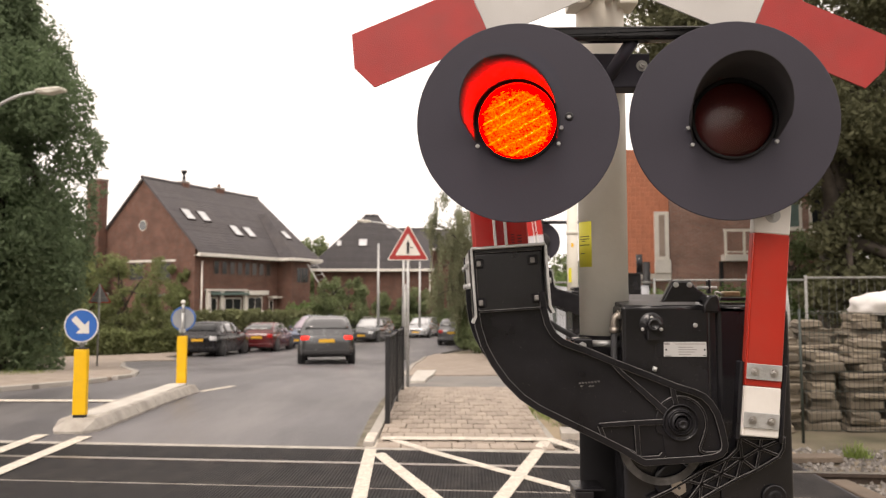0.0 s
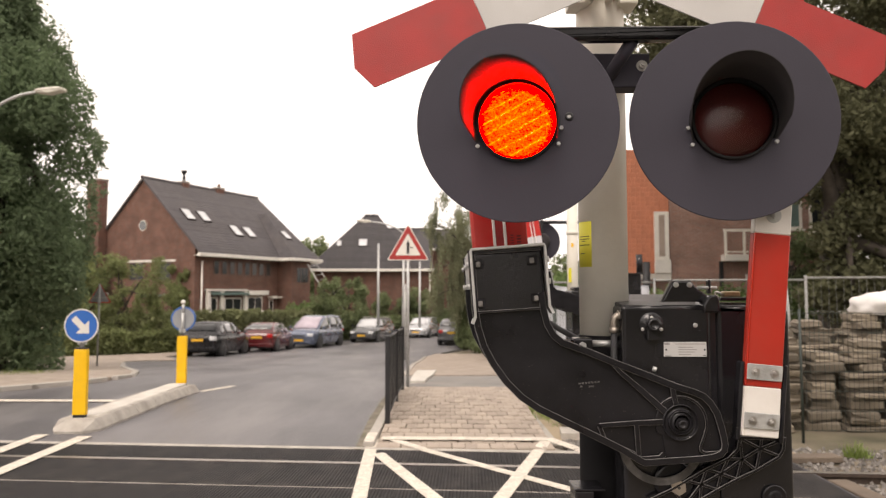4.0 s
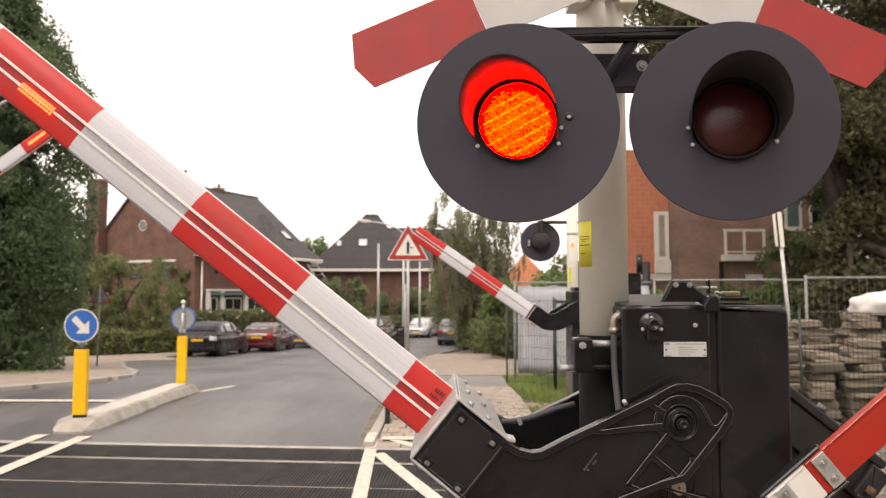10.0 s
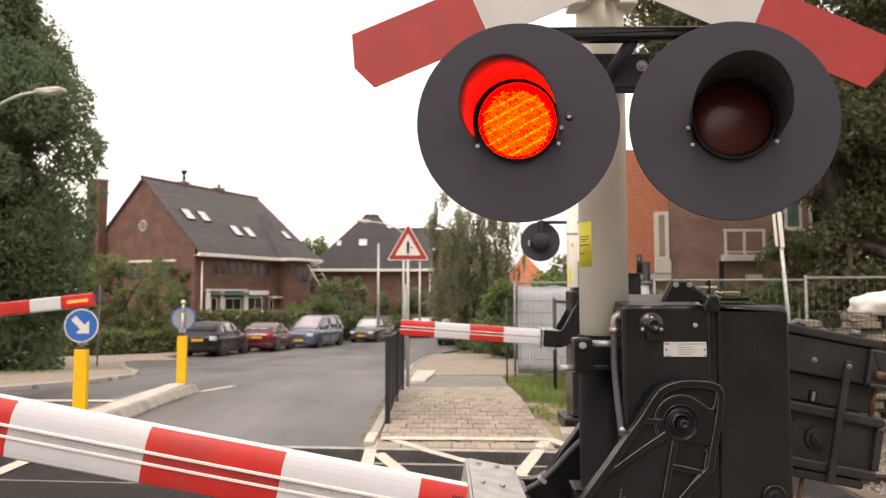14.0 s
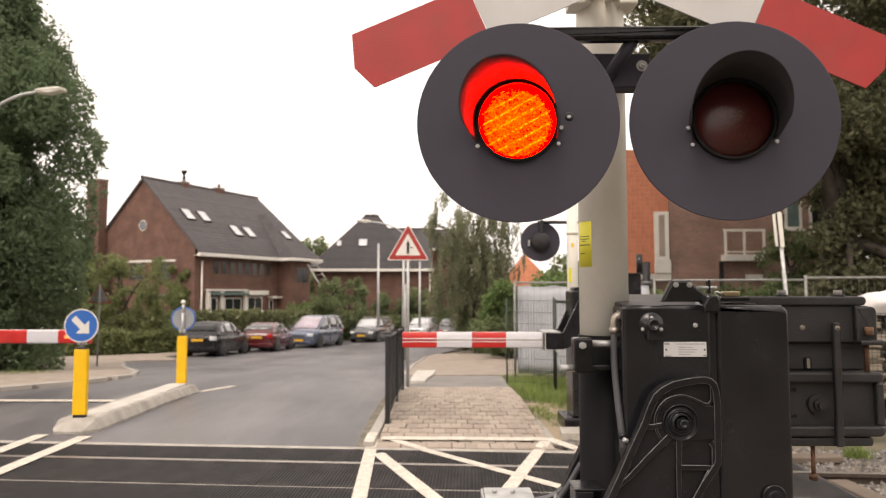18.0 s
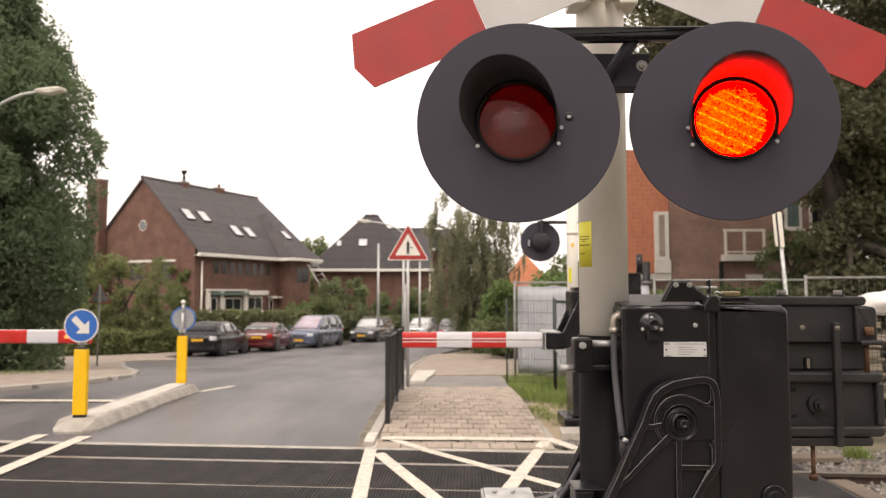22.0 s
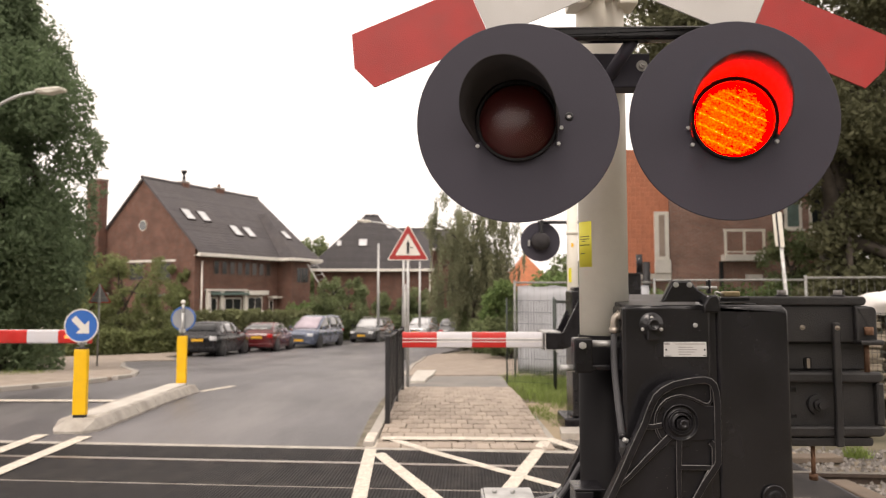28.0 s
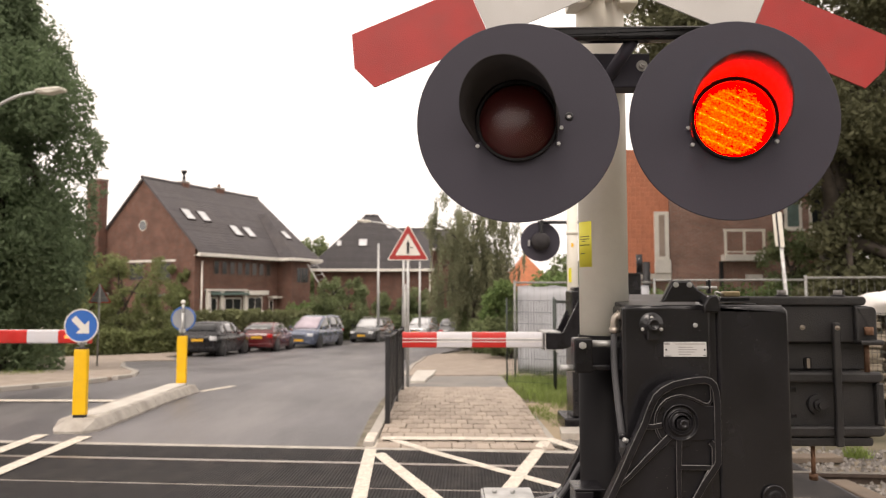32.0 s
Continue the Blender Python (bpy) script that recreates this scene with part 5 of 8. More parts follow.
strip("pavement_left", [(10.9, -14, -8.4), (11.2, -14, -7.30), (12.1, -14.5, -6.70), (13.0, -15, -6.36), (14.0, -16, -6.42), (15.6, -17, -7.05), (18.5, -20, -8.70), (21.5, -24, -10.1), (23.6, -30, -11.0), (24.4, -30, -10.6), (24.9, -30, -9.75), (25.9, -30, -10.2), (27.2, -30, -11.1), (31, -30, -10.95), (37, -20, -9.5)], 0.08, 0.2, "paver_far", label="worn brownish brick pavement round the street corner", category="pavement")


def kerb_row(name, pts, w, h, step, label):
    """Kerb stones laid end to end along a line."""
    k = thing(name, label, "kerb", kind="structure")
    me = mesh_of("kerb_stone", box(-step / 2 + 0.004, step / 2 - 0.004, -w / 2, w / 2, -0.15, h, 0.012, 2), "concrete")
    path = [Vector(p) for p in pts]
    for a, b in zip(path, path[1:]):
        d = b - a
        n = max(1, round(d.length / step))
        for i in range(n):
            p = a + d * (i + 0.5) / n
            q = a + d * (i + 1) / n
            slope = math.degrees(atan2(gz(p.y + 0.3) - gz(p.y - 0.3), 0.6)) * (d.y / d.length)
            part("kerb_stone", me, "", k, m=Matrix.Translation((p.x, p.y, gz(p.y))) @ pose(0, 0, 0, 0, 0, math.degrees(atan2(d.y, d.x))) @ pose(0, 0, 0, 0, -slope, 0))
    return k


kerb_row("kerb", [(-0.77, 7.11), (-0.73, 11.6)], 0.11, 0.05, 0.66, "low pale concrete kerb beside the brick pavement")
kerb_row("kerb", [(-0.83, 14.6), (-0.93, 22), (-0.72, 27.5)], 0.12, 0.075, 0.95, "pale concrete kerb along the far pavement")
kerb_row("kerb", [(-14, 10.5), (-8.9, 10.75), (-8.25, 10.9), (-7.25, 11.15), (-6.64, 12.1), (-6.30, 13.0), (-6.36, 14.0), (-7.0, 15.6), (-8.66, 18.5), (-10.05, 21.5)], 0.12, 0.10, 0.7, "worn concrete kerb round the street corner")
strip("loose_slab", [(7.66, 1.32, 1.85), (8.02, 1.36, 1.90)], 0.03, 0.1, "concrete", label="grey concrete slab lying in the sand", category="paving slab")
kerb_row("edging", [(1.215, 6.95), (1.185, 9.2)], 0.105, -0.036, 0.9, "narrow grey concrete edging")


def island():
    isl = thing("traffic_island", "low pale concrete traffic island with sloping kerb stones", "traffic island", kind="structure")
    x0, x1, y0, y1, top = -4.50, -3.95, 7.75, 11.30, 0.14
    n = 6
    for i in range(n):
        a, b = y0 + (y1 - y0) * i / n + 0.004, y0 + (y1 - y0) * (i + 1) / n - 0.004
        bm = bmesh.new()
        in_a = 0.20 if i == 0 else 0.0
        in_b = 0.20 if i == n - 1 else 0.0
        lo = [(x0 + in_a * 0.5, a), (x1 - in_a * 0.5, a), (x1 - in_b * 0.5, b), (x0 + in_b * 0.5, b)]
        if in_a:
            lo = [(x0 + 0.12, a), (x1 - 0.12, a), (x1, a + 0.18), (x1, b), (x0, b), (x0, a + 0.18)]
        elif in_b:
            lo = [(x0, a), (x1, a), (x1, b - 0.18), (x1 - 0.12, b), (x0 + 0.12, b), (x0, b - 0.18)]
        cx = (x0 + x1) / 2
        hi = []
        for x, y in lo:
            s = 0.07
            yy = y + (0.14 if in_a and y < a + 0.1 else 0) - (0.14 if in_b and y > b - 0.1 else 0)
            hi.append((x + (s if x < cx else -s), yy))
        L = [bm.verts.new((x, y, gz(y) - 0.1)) for x, y in lo]
        Mv = [bm.verts.new((x, y, gz(y) + 0.03)) for x, y in lo]
        T = [bm.verts.new((x, y, gz(y) + top)) for x, y in hi]
        for P, Q in ((L, Mv), (Mv, T)):
            for k in range(len(P)):
                bm.faces.new((P[k], P[(k + 1) % len(P)], Q[(k + 1) % len(P)], Q[k]))
        bm.faces.new(T)
        bmesh.ops.recalc_face_normals(bm, faces=bm.faces[:])
        bmesh.ops.bevel(bm, geom=[e for e in bm.edges if e.verts[0].co.z > 0.05 and e.verts[1].co.z > -0.05], offset=0.012, segments=2, affect="EDGES")
        part("kerb_stone", bm, "concrete", isl)
    part("infill", box(x0 + 0.14, x1 - 0.14, y0 + 0.36, y1 - 0.36, 0.02, top + 0.006, 0.004, 1), "pale_stone", isl, "pale concrete middle of the island")


island()


# ---- street furniture ----
def bollard(x, y, z, face, label):
    b = thing("keep_right_bollard", label, "bollard", pose(x, y, z, 0, 0, face), "bollards on the island")
    part("column", plate(rounded([(-0.077, 0.03), (-0.077, 0.79), (0.077, 0.79), (0.077, 0.03)], 0.012), -0.036, 0.036, 0.012), "yellow", b, "bright yellow plastic column")
    part("foot", box(-0.065, 0.065, -0.035, 0.035, 0, 0.03), "fence_black", b)
    part("cap", box(-0.077, 0.077, -0.036, 0.036, 0.791, 0.807, 0.004, 1), "fence_black", b)
    part("post", rod((0, 0, 0.80), (0, 0, 1.16), 0.024), "zinc", b)
    part("clip", box(-0.05, 0.05, -0.012, 0.02, 0.84, 0.90, 0.004, 1), "zinc", b)
    d = part("sign_disc", rod((0, -0.030, 1.065), (0, -0.034, 1.065), 0.196, n=48), "blue", b, "round blue sign with a white arrow")
    part("back_plate", rod((0, -0.024, 1.065), (0, -0.0295, 1.065), 0.172, n=48), "sign_back", d)
    part("rim", ring_plate(0.183, 0.197, -0.0362, -0.0343, 48), "white_wood", d, m=pose(0, 0, 1.065))
    a = plate([(-0.128, 0.035), (0.02, 0.035), (0.02, 0.105), (0.13, 0.0), (0.02, -0.105), (0.02, -0.035), (-0.128, -0.035)], -0.0375, -0.035)
    part("arrow", a, "white_wood", d, "white arrow pointing down to the side", m=pose(0, 0, 1.065, 0, 45, 0))
    return b


bollard(-4.24, 8.02, 0.14, 3, "yellow traffic bollard with a round blue arrow sign")
far_bollard = bollard(-4.22, 11.05, 0.10, 186, "yellow traffic bollard seen from behind its blue sign")
part("post_top", rod((0, 0, 1.161), (0, 0, 1.30), 0.020, n=10), "zinc", far_bollard)
part("knob", lathe([(0.0, 1.30), (0.030, 1.31), (0.040, 1.335), (0.030, 1.36), (0.0, 1.37)], 14, axis="Z"), "white_wood", far_bollard, "pale round knob on top")


def triangle_sign(x, y, z, low, size, face, back, label):
    s = thing("warning_sign", label, "road sign", pose(x, y, z, 0, 0, face))
    h = size * 0.866
    part("post", rod((0, 0.03, 0), (0, 0.03, low + h * (1.05 if back else 0.9)), 0.026), "zinc_dull" if back else "zinc", s, "galvanised steel post")
    def tri(k, y0, y1):
        c = low + h / 3
        pts = [(-size / 2 * k, c - h / 3 * k), (0, c + h * 2 / 3 * k), (size / 2 * k, c - h / 3 * k)]
        return plate(rounded(pts, 0.05 * k, 4), y0, y1)
    p = part("plate", tri(1.0, -0.003, 0.0), "sign_back" if back else "white_wood", s)
    if not back:
        part("border", tri(0.93, -0.006, -0.004), "sign_red", p, "red border")
        part("field", tri(0.60, -0.009, -0.007), "white_wood", p, "white field")
        c = low + h / 3
        part("symbol", plate([(-0.022, c - 0.10), (-0.022, c + 0.06), (-0.034, c + 0.06), (0, c + 0.14), (0.034, c + 0.06), (0.022, c + 0.06), (0.022, c - 0.10)], -0.012, -0.010), "ink", p, "black upright arrow")
        part("symbol", box(0.024, 0.085, -0.012, -0.010, c + 0.0, c + 0.018), "ink", p)
    else:
        part("edge", tri(1.16, -0.005, -0.0035), "sign_red", p)
        part("clip", box(-0.20, 0.20, 0.005, 0.03, low + 0.10, low + 0.13), "zinc", s)
    return s


triangle_sign(-0.610, 11.8, -0.05, 2.20, 0.74, 0, False, "red and white triangular side road warning sign on a post")
triangle_sign(-9.66, 19.13, -0.48, 1.80, 0.56, 180, True, "grey back of a triangular road sign on a post")


def street_lamp(x, y, height, reach, turn, label, r=0.07):
    l = thing("street_lamp", label, "street lamp", pose(x, y, gz(y), 0, 0, turn))
    part("pole", rod((0, 0, 0), (0, 0, height), r, r * 0.6), "zinc", l)
    if reach:
        arm = bmesh.new()
        add_tube(arm, curve_pts([(0, 0, height - 0.02), (reach * 0.25, 0, height + 0.22), (reach * 0.65, 0, height + 0.40), (reach, 0, height + 0.46)], 5), r * 0.45)
        part("arm", arm, "zinc", l)
        head = bmesh.new()
        add_plate(head, rounded([(0, 0.0), (0.05, 0.07), (0.45, 0.09), (0.62, 0.05), (0.60, 0.0), (0.3, -0.05)], 0.04), -0.11, 0.11, 0.03)
        part("lamp_head", head, "mast_grey", l, "long pale lamp head", m=pose(reach - 0.05, 0, height + 0.44, 0, -4, 0))
    return l


street_lamp(-9.5, 14.0, 5.5, 1.0, 0, "grey street lamp with a long pale head")
street_lamp(-1.6, 27.5, 5.05, 1.35, 180, "thin grey street lamp over the street")
street_lamp(-1.45, 26.0, 2.9, 0, 0, "thin pale steel post beside the street", 0.045)
street_lamp(-1.66, 48.5, 5.4, 0, 0, "pale lamp post at the far street corner", 0.10)
street_lamp(-4.1, 43.0, 6.2, 0, 0, "pale flag pole in a front garden", 0.10)


def rail_fence():
    f = thing("pavement_fence", "black steel bar fence between road and pavement", "fence")
    x, y0, y1, h = -0.665, 8.25, 11.15, 1.02
    bar = mesh_of("bar", box(-0.009, 0.009, -0.02, 0.02, 0.10, h - 0.04), "fence_black")
    post = mesh_of("post", box(-0.03, 0.03, -0.03, 0.03, -0.02, h + 0.02, 0.004, 1), "fence_black")
    for i in range(3):
        y = y0 + (y1 - y0) * i / 2
        part("post", post, "", f, m=pose(x, y, gz(y) + 0.03))
    for i in range(25):
        y = y0 + 0.06 + (y1 - y0 - 0.12) * i / 24
        part("bar", bar, "", f, m=pose(x, y, gz(y) + 0.03))
    for z in (0.10, h - 0.02):
        bm = bmesh.new()
        add_tube(bm, [(x, y, gz(y) + 0.03 + z) for y in (y0, 9.2, 10.0, 10.6, y1)], 0.02, 6)
        part("rail", bm, "fence_black", f)


rail_fence()


# ---- far side of the crossing ----
def far_machine(x, y, z, turn, label):
    m = thing("barrier_drive", label, "barrier machine", pose(x, y, z, 0, 0, turn))
    part("case", box(-0.13, 0.36, -0.02, 0.42, 0.10, 1.62, 0.02), "black_paint", m)
    part("lid", box(-0.10, 0.34, 0.0, 0.40, 1.622, 1.66, 0.012), "black_paint", m)
    part("base", box(-0.24, 0.40, -0.08, 0.48, -0.06, 0.10, 0.02), "black_cast", m, "black cast base")
    return m


def far_mast(x, y, z, turn):
    m = thing("signal_mast", "pale grey signal mast with a yellow label beyond the tracks", "mast", pose(x, y, z, 0, 0, turn))
    part("tube", rod((0, 0, 0.6), (0, 0, 3.4), 0.069, n=28), "mast_grey", m)
    part("foot_tube", rod((0, 0, -0.1), (0, 0, 0.6), 0.076, n=28), "black_paint", m)
    part("collar", rod((0, 0, 2.32), (0, 0, 2.37), 0.075, n=28), "mast_grey", m)
    part("label", box(-0.066, -0.03, -0.074, -0.066, 1.72, 1.90, 0.001, 1), "yellow_label", m, "yellow label")
    part("tag", box(-0.03, 0.0, -0.074, -0.068, 2.16, 2.21, 0.001, 1), "yellow", m)
    part("cross_bar", rod((-0.42, 0.10, 2.49), (0.42, 0.10, 2.49), 0.022), "fence_black", m)
    part("arm", box(-0.40, -0.36, 0.06, 0.13, 2.25, 2.50), "fence_black", m)
    return m


def far_light(x, y, z):
    l = thing("warning_light", "black crossing light seen from behind, facing the other way", "warning light", pose(x, y, z))
    part("board", rod((0, 0, 0), (0, 0.005, 0), 0.255, n=56), "board_black", l, "round black backing board")
    part("housing", lathe([(0.0, -0.17), (0.07, -0.165), (0.105, -0.13), (0.115, -0.06), (0.12, 0.0)], 28), "visor_black", l, "rounded black lamp housing")
    part("bracket", box(-0.015, 0.015, -0.14, -0.02, 0.10, 0.27, 0.004, 1), "fence_black", l)
    part("clip", box(-0.16, -0.135, -0.03, -0.002, -0.06, 0.02, 0.003, 1), "zinc", l)
    return l


far_machine(1.69, 8.25, 0.0, 0, "black barrier drive case beyond the tracks")
far_mast(1.636, 8.55, 0.0, 0)


def relay_box():
    b = thing("relay_box", "narrow black relay box beside the barrier drive", "relay box", pose(2.56, 9.2, -0.05))
    part("case", box(-0.10, 0.10, -0.1, 0.2, 0.0, 1.88, 0.012, 2), "black_paint", b)
    part("cap", box(-0.12, 0.12, -0.12, 0.22, 1.881, 1.905, 0.006, 1), "black_paint", b)
    part("stub_pipe", rod((0.12, 0.05, 1.905), (0.12, 0.05, 2.16), 0.042, n=14), "black_cast", b, "short black pipe on top")


relay_box()
far_light(1.252, 8.70, 2.245)
far_light(2.02, 8.70, 2.245)


def far_barrier(pin, turn, edges, first, label):
    """A plainer boom on the far side, drawn closed about its pin and pointing to -x."""
    boom = thing("barrier_boom", label, "barrier boom", pose(*pin, 0, 0, turn))
    arm = raised(ARM)
    for y in (0.0, 0.47):
        part("arm", plate(arm, y, y + 0.05, 0.008), "black_cast", boom, "black cast arm")
    part("hub", lathe([(0.06, 0.0), (0.05, -0.03), (0.02, -0.045), (0.0, -0.045)], 20), "black_cast", boom)
    clamp = bmesh.new()
    for z in (-0.105, 0.10):
        add_box(clamp, -0.10, 0.08, 0.0, 0.52, z, z + 0.008)
    add_box(clamp, -0.112, -0.101, -0.004, 0.524, -0.108, 0.111)
    for z in (-0.116, 0.109):
        for x in (-0.06, 0.03):
            add_rod(clamp, (x, -0.012, z), (x, 0.01, z), 0.012, n=6)
    part("clamp", clamp, "zinc", boom, "galvanised clamp", m=pose(-0.37, 0, FAR_Z))
    part("clamp_block", box(-0.08, 0.06, 0.05, 0.47, -0.098, 0.098, 0.004, 1), "black_cast", boom, m=pose(-0.37, 0, FAR_Z))
    for k, (a, b) in enumerate(zip(edges, edges[1:])):
        part("boom_section", boom_segment(b, a, "red" if (k + first) % 2 else "white", 0.19), "", boom, m=pose(0, 0.26, FAR_Z))
    return boom


FAR_PIN = (1.69, 8.10, 1.44)
FAR_BOOM = far_barrier(FAR_PIN, 0, [-0.44, -0.922, -1.337, -1.766, -2.185], 0, "short red and white pavement barrier boom beyond the tracks")
LEFT_PIN = (-9.54, 9.66, 1.41)
LEFT_EDGES = [-0.44] + [-4.69 + 0.428 * k for k in range(9, -1, -1)]
LEFT_BOOM = far_barrier(LEFT_PIN, 180, LEFT_EDGES, 0, "long red and white barrier boom across the oncoming lane")
far_machine(-9.54, 9.62, 0.0, 180, "black barrier drive case at the road side")
led = bmesh.new()
add_box(led, -4.64, -4.36, 0.318, 0.322, FAR_Z - 0.02, FAR_Z + 0.02)
part("boom_light", led, "boom_led", LEFT_BOOM, "glowing red tip lamp")


# ---- houses ----
def window(parent, x0, x1, z0, z1, m, bars=1, glass="dark_glass", frame_w=0.07, sill=True, frame_mat="white_wood"):
    """A window in a wall's plane: x along the wall, z up, -y outwards."""
    w = part("window", box(x0 - frame_w, x1 + frame_w, -0.02, 0.06, z0 - frame_w, z1 + frame_w), frame_mat, parent, "painted window frame", m=m)
    n = bars + 1
    for i in range(n):
        a, b = x0 + (x1 - x0) * i / n + 0.025, x0 + (x1 - x0) * (i + 1) / n - 0.025
        part("pane", box(a, b, -0.028, -0.0215, z0, z1), glass, w)
    if sill:
        part("sill", box(x0 - 0.12, x1 + 0.12, -0.10, -0.02, z0 - frame_w - 0.06, z0 - frame_w), "white_wood", w)
    return w


def gable_house(name, label, origin, d, L, w, e, r, hip, wall_mat, hip0=0.0):
    h = thing(name, label, "house", pose(*origin, 0, 0, math.degrees(atan2(d[1], d[0]))))
    bm = bmesh.new()
    A = [bm.verts.new(p) for p in [(0, 0, -1), (0, 0, e), (0, w / 2, e + 0.01 if hip0 else r), (0, w, e), (0, w, -1)]]
    B = [bm.verts.new(p) for p in [(L, 0, -1), (L, 0, e), (L, w, e), (L, w, -1)]]
    bm.faces.new(A)
    bm.faces.new(B)
    bm.faces.new((A[0], A[1], B[1], B[0]))
    bm.faces.new((A[3], A[4], B[3], B[2]))
    bmesh.ops.recalc_face_normals(bm, faces=bm.faces[:])
    part("wall", bm, wall_mat, h, "weathered dark red brick wall")
    k = (r - e) / (w / 2)
    o = 0.55
    bm = bmesh.new()
    def slab(quad, t=0.14):
        lo = [bm.verts.new(p) for p in quad]
        hi = [bm.verts.new((p[0], p[1], p[2] + t)) for p in quad]
        bm.faces.new(lo)
        bm.faces.new(hi)
        for i in range(len(quad)):
            bm.faces.new((lo[i], lo[(i + 1) % len(quad)], hi[(i + 1) % len(quad)], hi[i]))
    rz = r + 0.03
    xa, xr = (-o, hip0) if hip0 else (-0.15, -0.15)
    slab([(xa, -o, e - k * o), (L + o, -o, e - k * o), (L - hip, w / 2, rz), (xr, w / 2, rz)])
    slab([(xa, w + o, e - k * o), (L + o, w + o, e - k * o), (L - hip, w / 2, rz), (xr, w / 2, rz)])
    if hip0:
        slab([(xa, -o, e - k * o), (xa, w + o, e - k * o), (xr, w / 2, rz)])
    slab([(L + o, -o, e - k * o), (L + o, w + o, e - k * o), (L - hip, w / 2, rz)])
    bmesh.ops.recalc_face_normals(bm, faces=bm.faces[:])
    roof = part("roof", bm, "roof_tile", h, "steep roof of dark grey tiles")
    # courses of tiles
    n = 26
    for i in range(n):
        u = (i + 0.3) / n
        y = -o + (w / 2 + o) * u
        z = e + k * y
        x1 = L + o - (hip + o) * u
        part("tile_course", mesh_of("tile_course", box((xa + (hip0 + o) * u if hip0 else -0.14) + 0.01, x1 - 0.02, -0.05, 0.05, 0.0, 0.017), "roof_tile"), "", roof, m=pose(0, y, z + 0.155, math.degrees(math.atan(k)), 0, 0))
    gut = part("gutter", box(-0.25, L + o + 0.1, -o - 0.12, -o + 0.12, e - k * o - 0.16, e - k * o + 0.06, 0.02), "white_wood", h, "white painted gutter board")
    part("gutter", box(L + o - 0.12, L + o + 0.1, -o + 0.13, w + o, e - k * o - 0.16, e - k * o + 0.06, 0.02), "white_wood", h)
    part("soffit", box(-0.1, L + o - 0.13, -o + 0.125, -0.005, e - k * o - 0.10, e - k * o - 0.05), "white_wood", h)
    part("ridge", rod((hip0 or -0.2, w / 2, rz + 0.14), (L - hip, w / 2, rz + 0.14), 0.10, n=8), "roof_tile", roof, "row of ridge tiles")
    return h, roof, k


def skylight(roof, x, y, k, e, w=0.75, l=1.1):
    a = math.degrees(math.atan(k))
    s = part("skylight", box(-w / 2 - 0.06, w / 2 + 0.06, -l / 2 - 0.06, l / 2 + 0.06, 0, 0.10, 0.01, 1), "roof_tile", roof, "roof window with the bright sky painted into its pane", m=pose(x, y, e + k * y + 0.17, a, 0, 0))
    part("pane", box(-w / 2, w / 2, -l / 2, l / 2, 0.101, 0.106), "sky_glass", s)


def chimney(parent, x, y, z0, z1, w, dpt, mat="brick_dark", pots=1, cowl=False):
    c = part("chimney", box(x - w / 2, x + w / 2, y - dpt / 2, y + dpt / 2, z0, z1, 0.02, 1), mat, parent, "brick chimney")
    part("cap", box(x - w / 2 - 0.05, x + w / 2 + 0.05, y - dpt / 2 - 0.05, y + dpt / 2 + 0.05, z1 + 0.001, z1 + 0.08), "concrete", c)
    for i in range(pots):
        xx = x + (i - (pots - 1) / 2) * 0.3
        part("pot", rod((xx, y, z1 + 0.08), (xx, y, z1 + (0.60 if cowl else 0.36)), 0.10, 0.08, 10), "fence_black" if cowl else "rust", c)
        if cowl:
            part("cowl", rod((xx, y, z1 + 0.60), (xx, y, z1 + 0.84), 0.12, 0.22, 12), "fence_black", c, "black flared chimney cowl")


h1, r1, k1 = gable_house("house", "dark brick house with steep tiled roof and roof windows", (-15.13, 41.3, -1.6), (5.49, 11.5), 11.4, 9.1, 6.05, 10.4, 0.65, "brick_dark")
for x, y in ((1.25, 2.0), (2.6, 2.0), (4.7, 1.15), (6.0, 1.15)):
    skylight(r1, x, y, k1, 6.05, 0.62, 0.92)
chimney(r1, 3.3, 4.55, 10.1, 10.68, 0.55, 0.5, cowl=True)
chimney(r1, 6.6, 4.55, 10.1, 10.72, 0.75, 0.4, pots=1)
# cross wing with a hipped roof at the far end
bm = bmesh.new()
E1, E2, E3 = (7.3, -1.75, 5.52), (10.5, -1.75, 5.52), (9.0, 2.2, 8.9)
for quad in ([(7.3, -0.5, 5.52), E1, E3, (9.0, 3.0, 8.9)], [E1, E2, E3], [E2, (10.5, -0.5, 5.52), (9.0, 3.0, 8.9), E3]):
    lo = [bm.verts.new(p) for p in quad]
    hi = [bm.verts.new((p[0], p[1], p[2] + 0.14)) for p in quad]
    bm.faces.new(lo)
    bm.faces.new(hi)
    for i in range(len(quad)):
        j = (i + 1) % len(quad)
        bm.faces.new((lo[i], lo[j], hi[j], hi[i]))
bmesh.ops.recalc_face_normals(bm, faces=bm.faces[:])
wing_roof = part("wing_roof", bm, "roof_tile", h1, "hipped tiled roof of the cross wing")
for i in range(18):
    u = (i + 0.3) / 18
    y = -1.75 + 3.95 * u
    part("tile_course", mesh_of("tile_course", box(7.3 + 1.7 * u + 0.02, 10.5 - 1.5 * u - 0.02, -0.05, 0.05, 0.0, 0.017), "roof_tile"), "", wing_roof, m=pose(0, y, 5.52 + 3.38 * u + 0.143, 40.5, 0, 0))
skylight(wing_roof, 8.75, 0.15, 0.853, 6.98, 0.55, 0.8)
part("wing_wall", box(7.8, 10.0, -1.2, -0.002, -1.0, 5.6), "brick_dark", h1, "brick walls of the cross wing")
